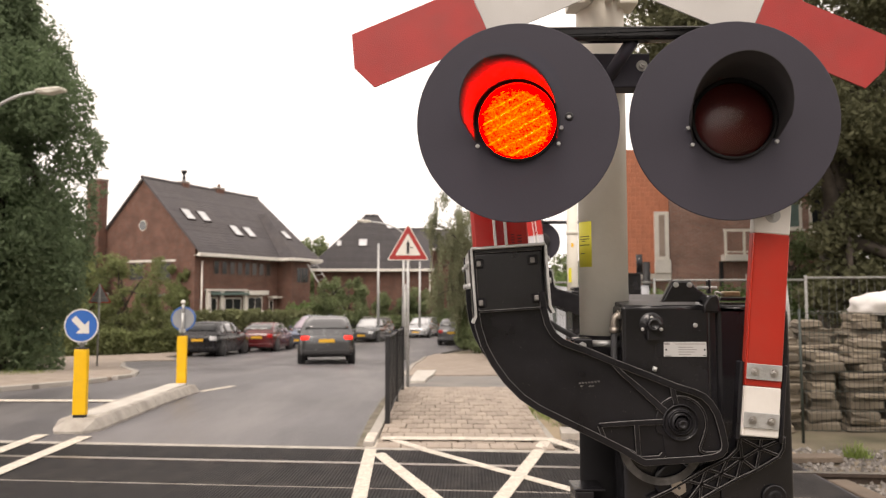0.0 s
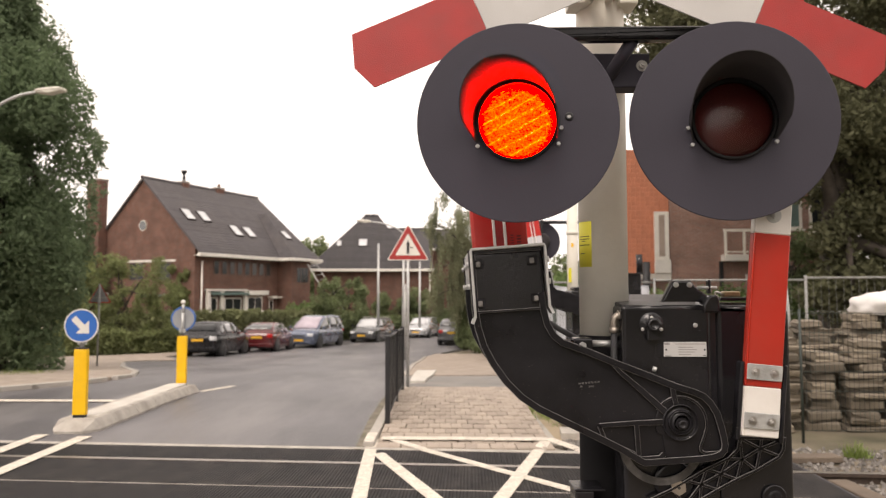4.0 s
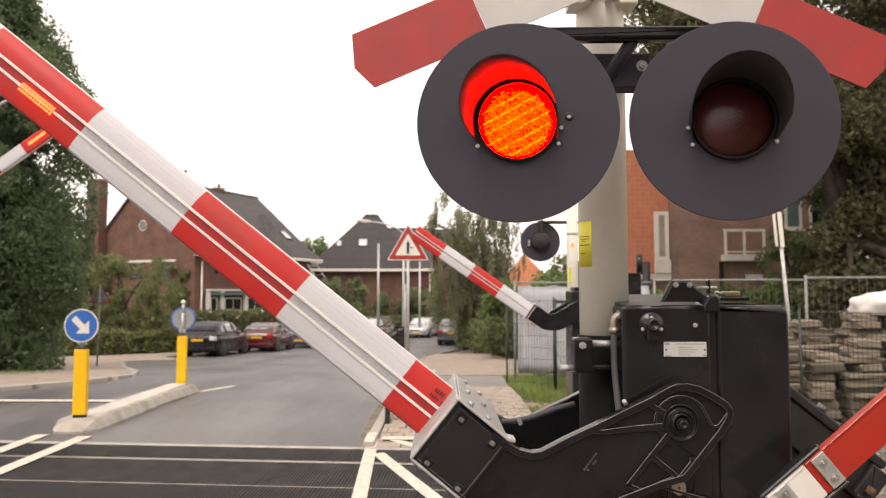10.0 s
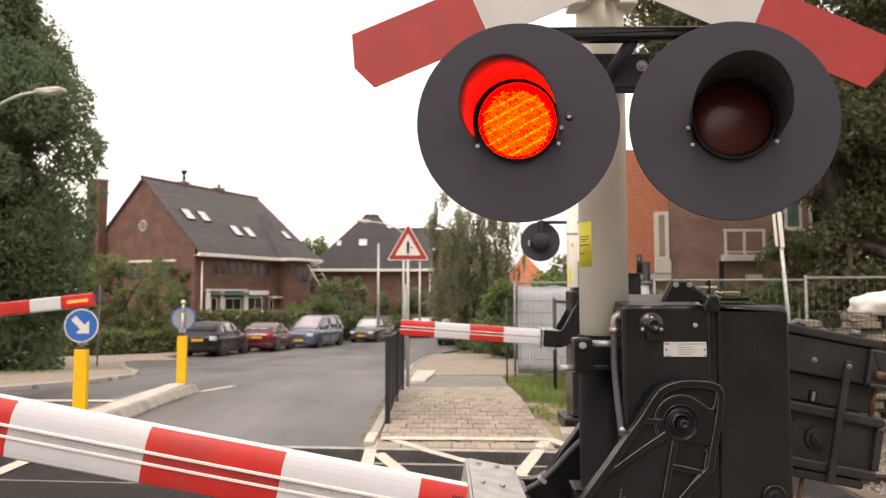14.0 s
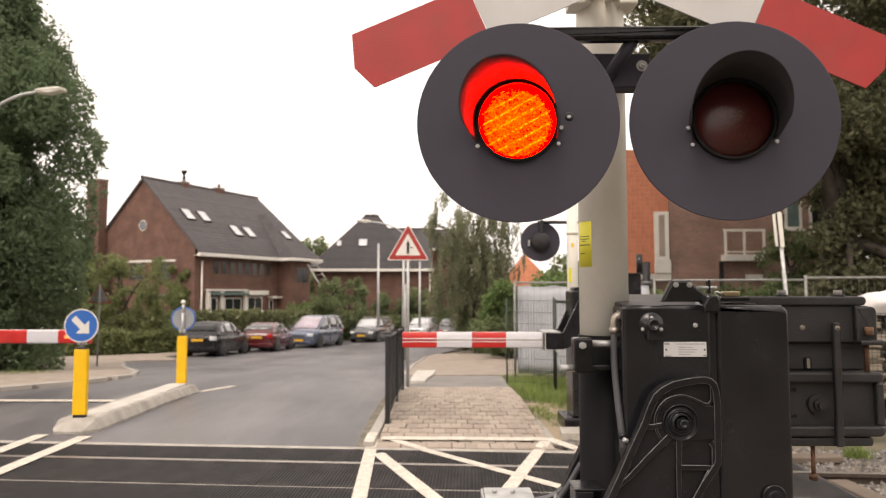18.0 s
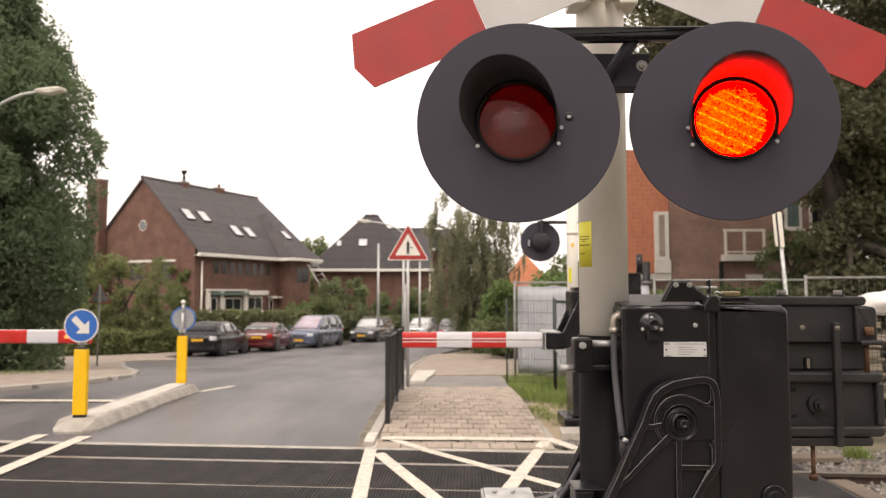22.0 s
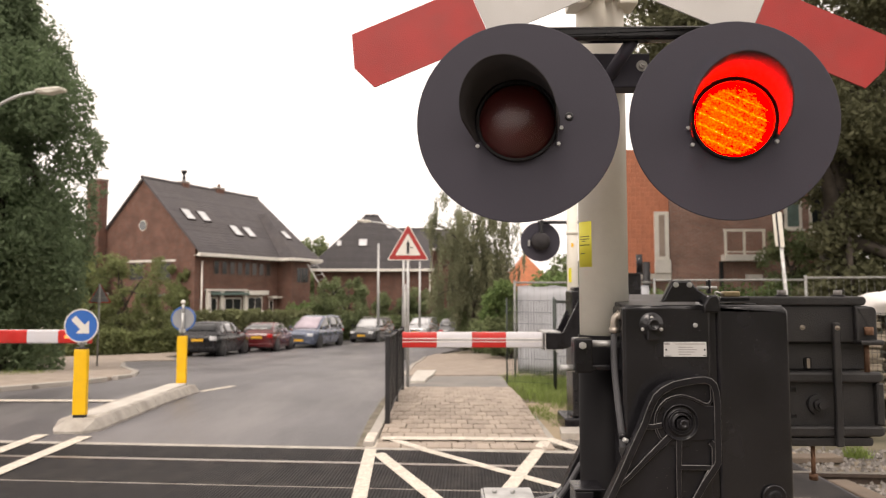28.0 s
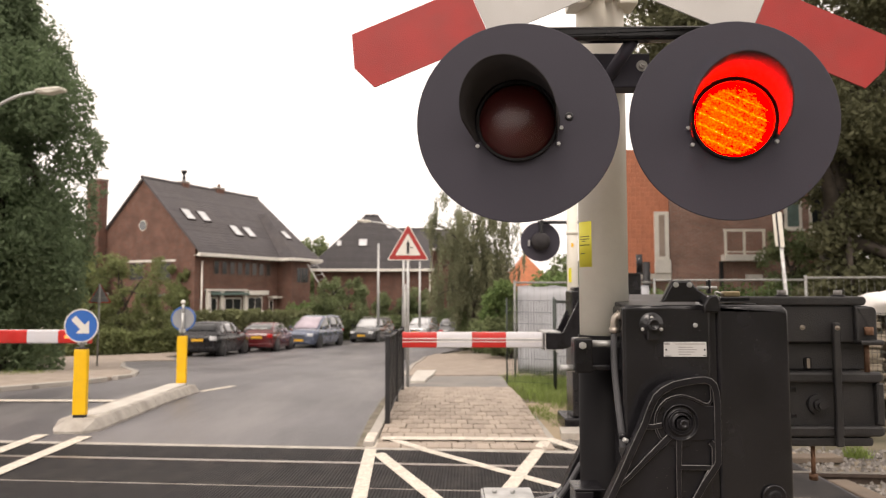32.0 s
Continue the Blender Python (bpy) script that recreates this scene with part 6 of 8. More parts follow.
part("gutter", box(7.2, 10.6, -1.87, -1.63, 5.38, 5.58, 0.02), "white_wood", h1)
part("gutter", box(7.18, 7.36, -1.62, -0.70, 5.38, 5.58, 0.02), "white_wood", h1)
part("soffit", box(7.37, 10.5, -1.62, -0.68, 5.40, 5.45), "white_wood", h1)
chimney(h1, -0.35, 8.45, -1.0, 10.55, 0.62, 1.25, pots=0)
OUT = Matrix.Identity(4)
for i in range(8):
    x = 1.60 + 0.705 * i
    window(h1, x, x + 0.40, 4.36, 5.12, OUT, 0, "dark_glass" if i in (0, 1, 4) else "pale_glass", sill=False, frame_mat="brown_wood")
window(h1, 8.4, 9.7, 3.9, 4.9, pose(0, -1.2, 0), 2, sill=False, frame_mat="brown_wood")
window(h1, 1.40, 1.86, 0.6, 2.80, OUT, 0, sill=False)
window(h1, 2.62, 4.05, 1.0, 2.75, OUT, 1)
window(h1, 4.75, 6.10, 1.9, 2.80, OUT, 1)
window(h1, 6.95, 7.25, 1.0, 2.6, OUT, 0, sill=False)
for x in (0.86, 2.02, 4.18):
    part("porch_post", box(x, x + 0.26, -0.26, -0.06, -0.2, 3.22, 0.02, 1), "white_wood", h1, "white painted porch post")
awn = part("awning", plate([(-0.42, 3.00), (-0.42, 3.08), (-0.005, 3.24), (-0.005, 3.16)], 1.16, 4.45), "awning_green", h1, "faded green awning over the porch", m=Matrix(((0, 1, 0, 0), (1, 0, 0, 0), (0, 0, 1, 0), (0, 0, 0, 1))))
for i in range(11):
    part("scallop", box(1.17 + i * 0.298, 1.17 + i * 0.298 + 0.28, -0.45, -0.425, 2.86 + 0.05 * (i % 2), 3.07, 0.02, 1), "awning_green" if i % 2 else "awning_pale", awn)
part("porch_beam", box(0.86, 4.48, -0.28, -0.005, 3.26, 3.37, 0.01, 1), "white_wood", h1)
part("sun_blind", box(4.54, 6.55, -0.30, -0.005, 2.98, 3.28, 0.03), "white_wood", h1, "white cased sun blind over the window")
part("awning", box(6.75, 7.78, -0.45, -0.005, 2.76, 2.90, 0.02), "mast_grey", h1, "flat pale canopy over the side door")
part("low_wall", box(4.45, 6.15, -0.30, -0.12, 1.62, 1.92, 0.02), "white_wood", h1)
part("drain_pipe", rod((0.52, -0.08, -0.5), (0.52, -0.08, 5.1), 0.055), "white_wood", h1, "white drain pipe")
GABLE = pose(0, 0, 0, 0, 0, -90)
window(h1, -3.0, -2.0, 3.9, 5.0, GABLE, 1, sill=False, frame_mat="brown_wood")
window(h1, -5.6, -4.4, 4.0, 5.0, GABLE, 1, sill=False, frame_mat="brown_wood")
part("lintel", box(-5.9, -1.6, -0.03, 0.03, 5.09, 5.22), "white_wood", h1, "pale lintel over the gable windows", m=GABLE)
window(h1, -8.9, -7.6, 2.3, 3.1, GABLE, 1)
part("round_window", ring_plate(0.0001, 0.34, -0.03, 0.0, 32), "mast_grey", h1, "round attic window", m=pose(-0.003, 4.53, 7.45, 0, 0, -90))
part("pane", rod((0, -0.035, 0), (0, -0.031, 0), 0.31, n=28), "car_glass", h1, m=pose(-0.003, 4.53, 7.45, 0, 0, -90))
# low wing behind the gable
part("side_wing", box(1.0, 6.0, 9.11, 11.5, -1, 6.0, 0.05), "brick_dark", h1)

h2, r2, k2 = gable_house("house", "dark brick house with a hipped tiled roof behind the trees", (-10.6, 56.0, -1.8), (1, 0.04), 8.2, 7.5, 5.85, 10.0, 3.2, "brick_dark", 3.8)
r2.data.materials[0] = M["roof_tile_dark"]
for course in r2.children:
    course.data.materials[0] = M["roof_tile_dark"]
for x, y, wd, ln in ((1.85, 1.30, 0.36, 0.62), (3.85, 1.38, 0.66, 0.78)):
    skylight(r2, x, y, k2, 5.85, wd, ln)
# lower cross wing at its street end
bm = bmesh.new()
for quad in ([(4.4, -0.60, 5.2), (9.75, -0.60, 5.2), (9.45, 3.75, 8.85), (4.4, 3.75, 8.85)], [(4.4, 8.1, 5.2), (9.75, 8.1, 5.2), (9.45, 3.75, 8.85), (4.4, 3.75, 8.85)], [(9.75, -0.60, 5.2), (9.75, 8.1, 5.2), (9.45, 3.75, 8.85)]):
    lo = [bm.verts.new(p) for p in quad]
    hi = [bm.verts.new((p[0], p[1], p[2] + 0.14)) for p in quad]
    bm.faces.new(lo)
    bm.faces.new(hi)
    for i in range(len(quad)):
        j = (i + 1) % len(quad)
        bm.faces.new((lo[i], lo[j], hi[j], hi[i]))
bmesh.ops.recalc_face_normals(bm, faces=bm.faces[:])
street_wing = part("wing_roof", bm, "roof_tile_dark", h2, "tiled roof of the lower street wing")
part("ridge", rod((4.4, 3.75, 8.99), (9.45, 3.75, 8.99), 0.10, n=8), "roof_tile", street_wing, "row of ridge tiles")
part("wing_wall", box(8.21, 9.5, 0.0, 7.5, -1.0, 5.55), "brick_dark", h2, "brick wall of the street wing")
part("gutter", box(8.86, 9.85, -0.72, -0.48, 5.10, 5.32, 0.02), "white_wood", h2)
window(h2, -1.6, -0.5, 3.4, 4.8, pose(9.502, 0, 0, 0, 0, 90), 1)
hl, rl, kl = gable_house("house", "brick house half hidden by trees along the street", (-0.9, 63.0, -1.8), (1, 0.1), 3.0, 7.5, 7.6, 9.3, 0.6, "brick_dark")
ho, ro, ko = gable_house("house", "house with an orange tiled roof behind the trees", (11.8, 70.0, -1.8), (0.02, 1), 9, 6, 3.6, 7.2, 1.5, "brick_dark", 2.5)
ro.data.materials[0] = M["roof_orange"]
for course in ro.children:
    course.data.materials[0] = M["roof_orange"]


def corner_building():
    """Building with a steep orange tiled mansard beside a brown brick wing with a balcony."""
    b = thing("apartment_building", "brown brick building with a steep orange tiled front", "building", pose(6.0, 22.0, 0))
    part("wall", box(1.38, 7.5, 0.0, 6.0, -1.2, 6.4), "brick_brown", b, "brown brick wall")
    part("lower_wall", box(-0.15, 1.37, 0.1, 6.0, -1.2, 2.0), "brick_brown", b)
    core = part("tiled_front", plate([(-0.15, 2.2), (-0.15, 6.25), (1.37, 6.25), (1.37, 2.2)], 0.06, 5.9), "roof_orange", b, "orange roof tiles")
    tile = mesh_of("tile", box(-0.074, 0.074, -0.022, 0.015, 0, 0.19, 0.010, 1), "roof_orange_piece")
    for j in range(26):
        for i in range(10):
            part("tile", tile, "", core, m=pose(-0.07 + i * 0.152, 0.050, 2.22 + j * 0.154, 5, 0, 0))
    part("fascia", box(-0.2, 1.37, -0.12, 0.095, 2.005, 2.19, 0.01, 1), "white_wood", b, "white board under the tiles")
    w = window(b, 0.98, 1.22, 2.75, 4.1, pose(0, -0.06, 0), 0, "curtain", 0.11)
    part("apron", box(0.85, 1.36, -0.10, 0.03, 2.2, 2.62, 0.01, 1), "white_wood", w)
    bal = part("balcony", box(3.02, 4.36, -0.32, 0.0, 2.59, 2.80, 0.01, 1), "white_wood", b, "pale balcony with thin rails")
    for x in (3.08, 3.68, 4.31):
        part("post", box(x - 0.035, x + 0.035, -0.30, -0.24, 2.80, 3.54), "mast_grey", bal)
    part("rail", box(3.03, 4.36, -0.31, -0.23, 3.54, 3.62), "mast_grey", bal)
    part("rail", box(3.04, 4.35, -0.29, -0.25, 2.87, 2.91), "mast_grey", bal)
    part("down_pipe", box(2.96, 3.06, -0.10, -0.005, 0.2, 2.58), "fence_black", b, "dark upright strip under the balcony")
    part("sill_board", box(3.80, 4.32, -0.12, -0.005, 2.0, 2.17, 0.01, 1), "white_wood", b, "pale board on the brick wall")
    window(b, 5.20, 5.62, 3.72, 4.75, OUT, 0, "awning_green", 0.08)
    window(b, 6.0, 6.9, 3.6, 5.0, OUT, 1, "dark_glass")
    part("vent_pipe", rod((0.45, -0.5, -1.0), (0.45, -0.5, 2.55), 0.12), "fence_black", b)
    return b


corner_building()


# ---- plants ----
def tree(name, label, x, y, height, trunk_r, blobs, count, size, leaf, seed, droop=0.0, shell=0.45, limbs=7, crown_z=0.35, category="tree"):
    t = thing(name, label, category, pose(x, y, gz(y) - 0.08))
    rng = random.Random(seed)
    bm = bmesh.new()
    lean = rng.uniform(-0.2, 0.2)
    pts = curve_pts([(0, 0, -0.1), (lean * 0.3, 0, height * 0.3), (lean, 0.1, height * 0.6), (lean * 1.2, 0, height * 0.9)], 5)
    add_tube(bm, pts, [trunk_r * (1.25 - i / len(pts)) for i in range(len(pts))], 10)
    for i in range(limbs):
        b = blobs[rng.randrange(len(blobs))]
        z = height * rng.uniform(crown_z * 0.8, 0.75)
        s = Vector((lean * z / height, 0, z))
        e = Vector(b[:3])
        mid = (s + e) / 2 + Vector((0, 0, 0.15 * (e - s).length))
        lp = curve_pts([s, mid, e], 5)
        lb = bmesh.new()
        add_tube(lb, lp, [trunk_r * 0.45 * (1.1 - j / len(lp)) for j in range(len(lp))], 6)
        part("limb", lb, "bark", t)
    part("trunk", bm, "bark", t)
    part("crown", cloud("crown", blobs, count, size, leaf, seed, shell, droop), leaf, t, "dense uneven crown of small leaves")
    return t


def heap(seed, n, x0, x1, y0, y1, z0, z1, r0, r1, squash=1.0):
    rng = random.Random(seed)
    return [(rng.uniform(x0, x1), rng.uniform(y0, y1), rng.uniform(z0, z1), *([rng.uniform(r0, r1)] * 2), rng.uniform(r0, r1) * squash) for _ in range(n)]


# tall ivy-clad conifers at the street corner
rng_c = random.Random(5)
col = []
for i in range(120):
    z = rng_c.uniform(0.2, 9.4)
    wide = 2.35 if z < 6.3 else max(0.5, 2.35 - (z - 6.3) * 0.62)
    wide -= 0.33 * max(0, 3.4 - z) ** 0.8
    a = rng_c.uniform(0, 2 * pi)
    rr = rng_c.uniform(0.45, 0.8)
    col.append((cos(a) * (wide - rr * 0.8), sin(a) * (wide - rr * 0.8), z, rr, rr, rr * 1.3))
col += heap(6, 40, -1.1, 1.1, -1.0, 1.0, 0.6, 7.6, 0.7, 0.9)
tree("conifer", "tall dark green conifer overgrown down to the ground", -10.85, 16.4, 9.0, 0.28, col, 150000, 0.058, "ivy", 11, shell=0.6, limbs=10)
tree("conifer", "tall dark green conifer behind the corner", -14.6, 17.2, 10.0, 0.28, [(b[0] * 1.2, b[1], b[2] * 1.1, b[3] * 1.2, b[4], b[5]) for b in col], 50000, 0.12, "ivy", 12, shell=0.6)
# big chestnut over the building
big = heap(21, 64, -3.6, 6.5, -2.0, 2.0, 5.4, 10.8, 0.7, 1.3, 0.8) + heap(22, 34, 0.6, 6.0, -2, 1, 1.2, 5.2, 0.6, 1.0) + heap(27, 26, -0.7, 0.5, -0.9, 0.2, 0.4, 5.6, 0.3, 0.55) + heap(26, 10, -4.9, -3.2, -1, 1, 7.6, 9.6, 0.5, 0.9)
tree("chestnut_tree", "large dark chestnut tree turning yellow brown", 9.3, 16.0, 9.5, 0.42, big, 120000, 0.078, "leaf_chestnut", 23, shell=0.35, limbs=16)
tree("chestnut_tree", "dark tree with browning leaves behind the fence", 15.5, 19.0, 10.5, 0.4, heap(31, 50, -3.5, 3.5, -2.0, 2.0, 1.5, 11, 0.8, 1.4), 30000, 0.15, "leaf_chestnut", 24, shell=0.4, limbs=12)
tree("young_tree", "loose green tree with yellowing top beside the balcony", 9.9, 19.5, 5.0, 0.06, heap(33, 80, -0.6, 1.05, -0.5, 0.5, 0.8, 3.9, 0.12, 0.34), 10000, 0.06, "leaf_mid", 25, shell=0.1, limbs=8)
# drooping birch
strands = heap(41, 150, -2.3, 1.9, -1.2, 1.2, 2.4, 7.4, 0.10, 0.22, 5.5) + heap(42, 40, -1.3, 1.0, -0.8, 0.8, 2.6, 6.6, 0.25, 0.42, 2.6) + heap(43, 60, -1.2, 1.8, -0.8, 0.8, 1.4, 4.6, 0.14, 0.30, 4.0) + heap(44, 40, 1.0, 2.7, -0.6, 0.6, 3.8, 6.6, 0.07, 0.16, 6.0)
strands += [(-1.5, 0, 7.9, 0.35, 0.4, 0.7), (-2.3, 0, 6.3, 0.4, 0.4, 0.5)]
tree("birch_tree", "weeping birch with thin drooping foliage", 1.55, 35.5, 7.6, 0.12, strands, 46000, 0.062, "leaf_birch", 42, droop=0.9, shell=0.05, limbs=16)
tree("garden_shrub", "grey green shrubs above a low bank", 2.6, 26.2, 1.6, 0.05, heap(51, 18, -1.0, 2.2, -0.5, 0.6, 0.45, 1.75, 0.3, 0.55), 15000, 0.06, "leaf_mid", 52, category="shrub")
tree("garden_shrub", "bright green shrub beyond the site fence", 2.4, 27.8, 2.4, 0.05, heap(57, 12, -0.6, 0.7, -0.4, 0.4, 1.7, 2.9, 0.3, 0.5), 7000, 0.075, "leaf_bright", 58, category="shrub")
tree("garden_shrub", "light green shrub above the fence", 3.6, 19.5, 2.0, 0.05, heap(53, 12, -1.0, 1.2, -0.5, 0.5, 0.8, 2.9, 0.35, 0.6), 7000, 0.08, "leaf_bright", 54, category="shrub")
tree("garden_tree", "loose yellowing tree before the brick gable", -14.9, 31.0, 4.2, 0.1, heap(61, 90, -2.4, 2.5, -0.8, 0.8, 0.5, 4.5, 0.22, 0.5), 22000, 0.06, "leaf_yellow", 62, shell=0.15)
tree("climbing_ivy", "ivy climbing the corner of the brick gable", -16.1, 41.6, 3.0, 0.05, heap(77, 70, -0.75, 0.65, -0.25, 0.25, 0.2, 4.7, 0.16, 0.34), 16000, 0.07, "leaf_yellow", 78, shell=0.1, limbs=5, category="climbing plant")
tree("garden_tree", "feathery green tree in a front garden", -7.6, 43.5, 4.0, 0.1, heap(63, 34, -1.0, 2.2, -0.8, 0.8, 0.8, 3.9, 0.22, 0.5), 8000, 0.07, "leaf_mid", 64, shell=0.25)
tree("garden_tree", "green tree beside the flag pole", -6.5, 47.2, 4.2, 0.1, heap(75, 30, -1.2, 1.2, -0.8, 0.8, 0.5, 4.0, 0.25, 0.5), 8000, 0.08, "leaf_mid", 76, shell=0.25)
tree("garden_tree", "dark green tree in front of the hipped house", -3.2, 54.0, 3.0, 0.1, heap(65, 60, -2.4, 4.2, -0.8, 0.8, 0.4, 3.3, 0.3, 0.6), 20000, 0.085, "leaf_mid", 66, shell=0.25)
tree("street_tree", "green trees behind the birch", 4.0, 44.0, 6.0, 0.2, heap(69, 26, -3.0, 4.0, -1, 1, 0.6, 3.3, 0.7, 1.0), 11000, 0.15, "leaf_mid", 70)
tree("street_tree", "green tree beyond the orange roof", 9.5, 52.0, 7.0, 0.2, heap(71, 26, -1.6, 4, -1, 1, 1.0, 5.6, 0.7, 1.2), 11000, 0.16, "leaf_mid", 72)
tree("street_tree", "green tree beside the brick gable", -25.0, 44.0, 6.5, 0.2, heap(73, 20, -4, 3.0, -1, 1, 1.0, 6.6, 0.9, 1.5), 6000, 0.2, "leaf_mid", 74)


def hedge(name, pts, w, h, count, size, leaf, seed, label):
    """A clipped hedge along a line of points: a leafy wall of uneven height."""
    rng = random.Random(seed)
    blobs = []
    for (xa, ya), (xb, yb) in zip(pts, pts[1:]):
        L = hypot(xb - xa, yb - ya)
        n = int(L / 0.45) + 1
        for i in range(n):
            u = (i + rng.random()) / n
            x, y = xa + (xb - xa) * u, ya + (yb - ya) * u
            for z in (0.25, 0.5, 0.75):
                blobs.append((x + rng.uniform(-.1, .1), y + rng.uniform(-.1, .1), gz(y) + h * z * rng.uniform(0.9, 1.08), 0.45, w * 0.5, h * 0.25))
    t = thing(name, label, "hedge")
    part("foliage", cloud("foliage", blobs, count, size, leaf, seed, 0.55), leaf, t)
    stems = bmesh.new()
    for b in blobs[::6]:
        add_rod(stems, (b[0], b[1], gz(b[1]) - 0.1), (b[0], b[1], b[2]), 0.025, n=5)
    tagged(part("stems", stems, "bark", t), kind="stuff")
    tagged(t, kind="stuff")


hedge("hedge", [(-17.5, 27.2), (-14.6, 28.0), (-12.9, 30.2), (-11.9, 32.0)], 0.9, 1.12, 30000, 0.08, "leaf_yellow", 81, "yellow-green clipped hedge along the pavement")
hedge("hedge", [(-19.0, 34.0), (-12.0, 36.0), (-9.8, 40.0), (-6.4, 47.5)], 1.1, 2.0, 46000, 0.12, "leaf_dark", 82, "dark green hedge behind the parked cars")
hedge("hedge", [(-9.4, 40.5), (-7.2, 45.0), (-3.4, 52.0), (1.5, 57)], 1.0, 1.6, 26000, 0.12, "leaf_mid", 83, "green front garden hedge")
hedge("hedge", [(0.98, 35.6), (1.15, 37.2), (1.3, 39.0)], 1.2, 2.1, 16000, 0.07, "leaf_mid", 84, "square clipped green hedge at the pavement's back")
hedge("hedge", [(1.6, 33.5), (2.2, 30.0), (2.9, 26.8), (5.0, 26.5)], 0.9, 1.5, 16000, 0.07, "leaf_mid", 88, "rough green hedge behind the pavement")
hedge("hedge", [(-9.9, 44.0), (-7.9, 47.6)], 0.8, 2.5, 9000, 0.08, "leaf_bright", 89, "flat clipped light green garden hedge")
hedge("hedge", [(4.5, 17.5), (8.5, 18.2), (14, 18.5)], 1.0, 2.25, 24000, 0.065, "leaf_bright", 85, "green hedge behind the wire fence")
hedge("hedge", [(-30, 75), (-10, 78), (10, 80), (40, 75)], 4.0, 5.8, 30000, 0.35, "leaf_mid", 86, "far belt of green trees behind the houses")
hedge("hedge", [(-25, 88), (-20, 90), (-15.5, 92)], 4.0, 10.6, 16000, 0.3, "leaf_mid", 90, "far green trees between the houses")
hedge("hedge", [(-20, 22.3), (-15.2, 21.6), (-13.2, 19.5)], 0.9, 1.2, 7000, 0.06, "leaf_dark", 87, "dark undergrowth below the conifers")


def tufts(name, x0, x1, y0, y1, n, h, seed, label, leaf="grass", patchy=0.0):
    rng = np.random.default_rng(seed)
    xy = np.stack([rng.uniform(x0, x1, n), rng.uniform(y0, y1, n)], 1)
    if patchy:
        lump = 0.5 + 0.25 * np.sin(xy[:, 0] * 5.1 + 1.7 * np.sin(xy[:, 1] * 2.3)) + 0.25 * np.sin(xy[:, 1] * 3.7 + xy[:, 0] * 2.9)
        edge = np.clip((xy[:, 0] - x0) / 0.5, 0, 1) * np.clip((xy[:, 1] - y0) / 0.8, 0.1, 1)
        xy = xy[lump * (0.3 + 0.7 * edge) > patchy * rng.random(n)]
        n = len(xy)
    hh = h * (0.4 + 0.9 * rng.random(n))
    if patchy:
        hh = hh * (0.45 + 0.75 * (0.5 + 0.5 * np.sin(xy[:, 0] * 4.3 + xy[:, 1] * 1.9)))
    z = np.array([gz(v) for v in xy[:, 1]]) - 0.08
    a = rng.uniform(0, 2 * pi, n)
    dx, dy = np.cos(a) * 0.006, np.sin(a) * 0.006
    lx, ly = rng.normal(0, 0.35, n) * hh, rng.normal(0, 0.35, n) * hh
    v = np.stack([np.stack([xy[:, 0] - dx, xy[:, 1] - dy, z], 1), np.stack([xy[:, 0] + dx, xy[:, 1] + dy, z], 1), np.stack([xy[:, 0] + lx, xy[:, 1] + ly, z + hh], 1)], 1).reshape(-1, 3)
    me = bpy.data.meshes.new(name)
    me.from_pydata(v.tolist(), [], np.arange(3 * n).reshape(-1, 3).tolist())
    me.materials.append(M[leaf])
    tagged(new(name, me), label, "grass", "", "stuff")


tufts("grass_verge", 1.20, 3.0, 9.6, 14.3, 17000, 0.19, 91, "long green grass beside the pavement", patchy=1.0)
tufts("grass_verge", 1.15, 3.0, 9.3, 14.0, 5000, 0.16, 191, "yellowed dry blades among the verge grass", "leaf_yellow", patchy=1.0)
tufts("grass_verge", 1.16, 1.45, 8.8, 9.7, 700, 0.09, 96, "short grass growing over the edge of the paving")
tufts("grass_verge", -0.9, 1.3, 11.5, 11.66, 500, 0.05, 97, "small weeds in the joint before the drive")
tufts("grass_verge", 1.30, 1.7, 8.35, 9.2, 240, 0.10, 92, "thin grass on sandy soil")
tufts("grass_verge", 4.10, 4.32, 6.92, 7.10, 170, 0.14, 93, "clump of weeds at the foot of the wire fence")
tufts("grass_verge", 4.9, 6.6, 7.3, 7.7, 90, 0.09, 98, "few weeds along the wire fence")
tufts("grass_verge", -12.5, -8.5, 13.9, 15.4, 3000, 0.22, 94, "rough grass below the conifers")
tufts("kerb_weeds", -0.94, -0.82, 7.0, 11.0, 700, 0.08, 95, "small weeds along the kerb")


# ---- yard beside the track ----
def gravel(name, x0, x1, y0, y1, z0, z1, n, r, seed, label):
    """Loose broken stones."""
    rng = np.random.default_rng(seed)
    base = np.array([(1, 0, 0), (-1, 0, 0), (0, 1, 0), (0, -1, 0), (0, 0, 1), (0, 0, -1)], float)
    tri = np.array([(0, 2, 4), (2, 1, 4), (1, 3, 4), (3, 0, 4), (2, 0, 5), (1, 2, 5), (3, 1, 5), (0, 3, 5)])
    x, y = rng.uniform(x0, x1, n), rng.uniform(y0, y1, n)
    c = np.stack([x, y - RAIL * x, rng.uniform(z0, z1, n)], 1)
    s = r * (0.6 + 0.8 * rng.random((n, 6, 3)))
    v = base[None] * s + rng.normal(0, r * 0.25, (n, 6, 3)) + c[:, None]
    f = (tri[None] + 6 * np.arange(n)[:, None, None]).reshape(-1, 3)
    me = bpy.data.meshes.new(name)
    me.from_pydata(v.reshape(-1, 3).tolist(), [], f.tolist())
    me.materials.append(M["ballast"])
    tagged(new(name, me), label, "gravel", "", "stuff")


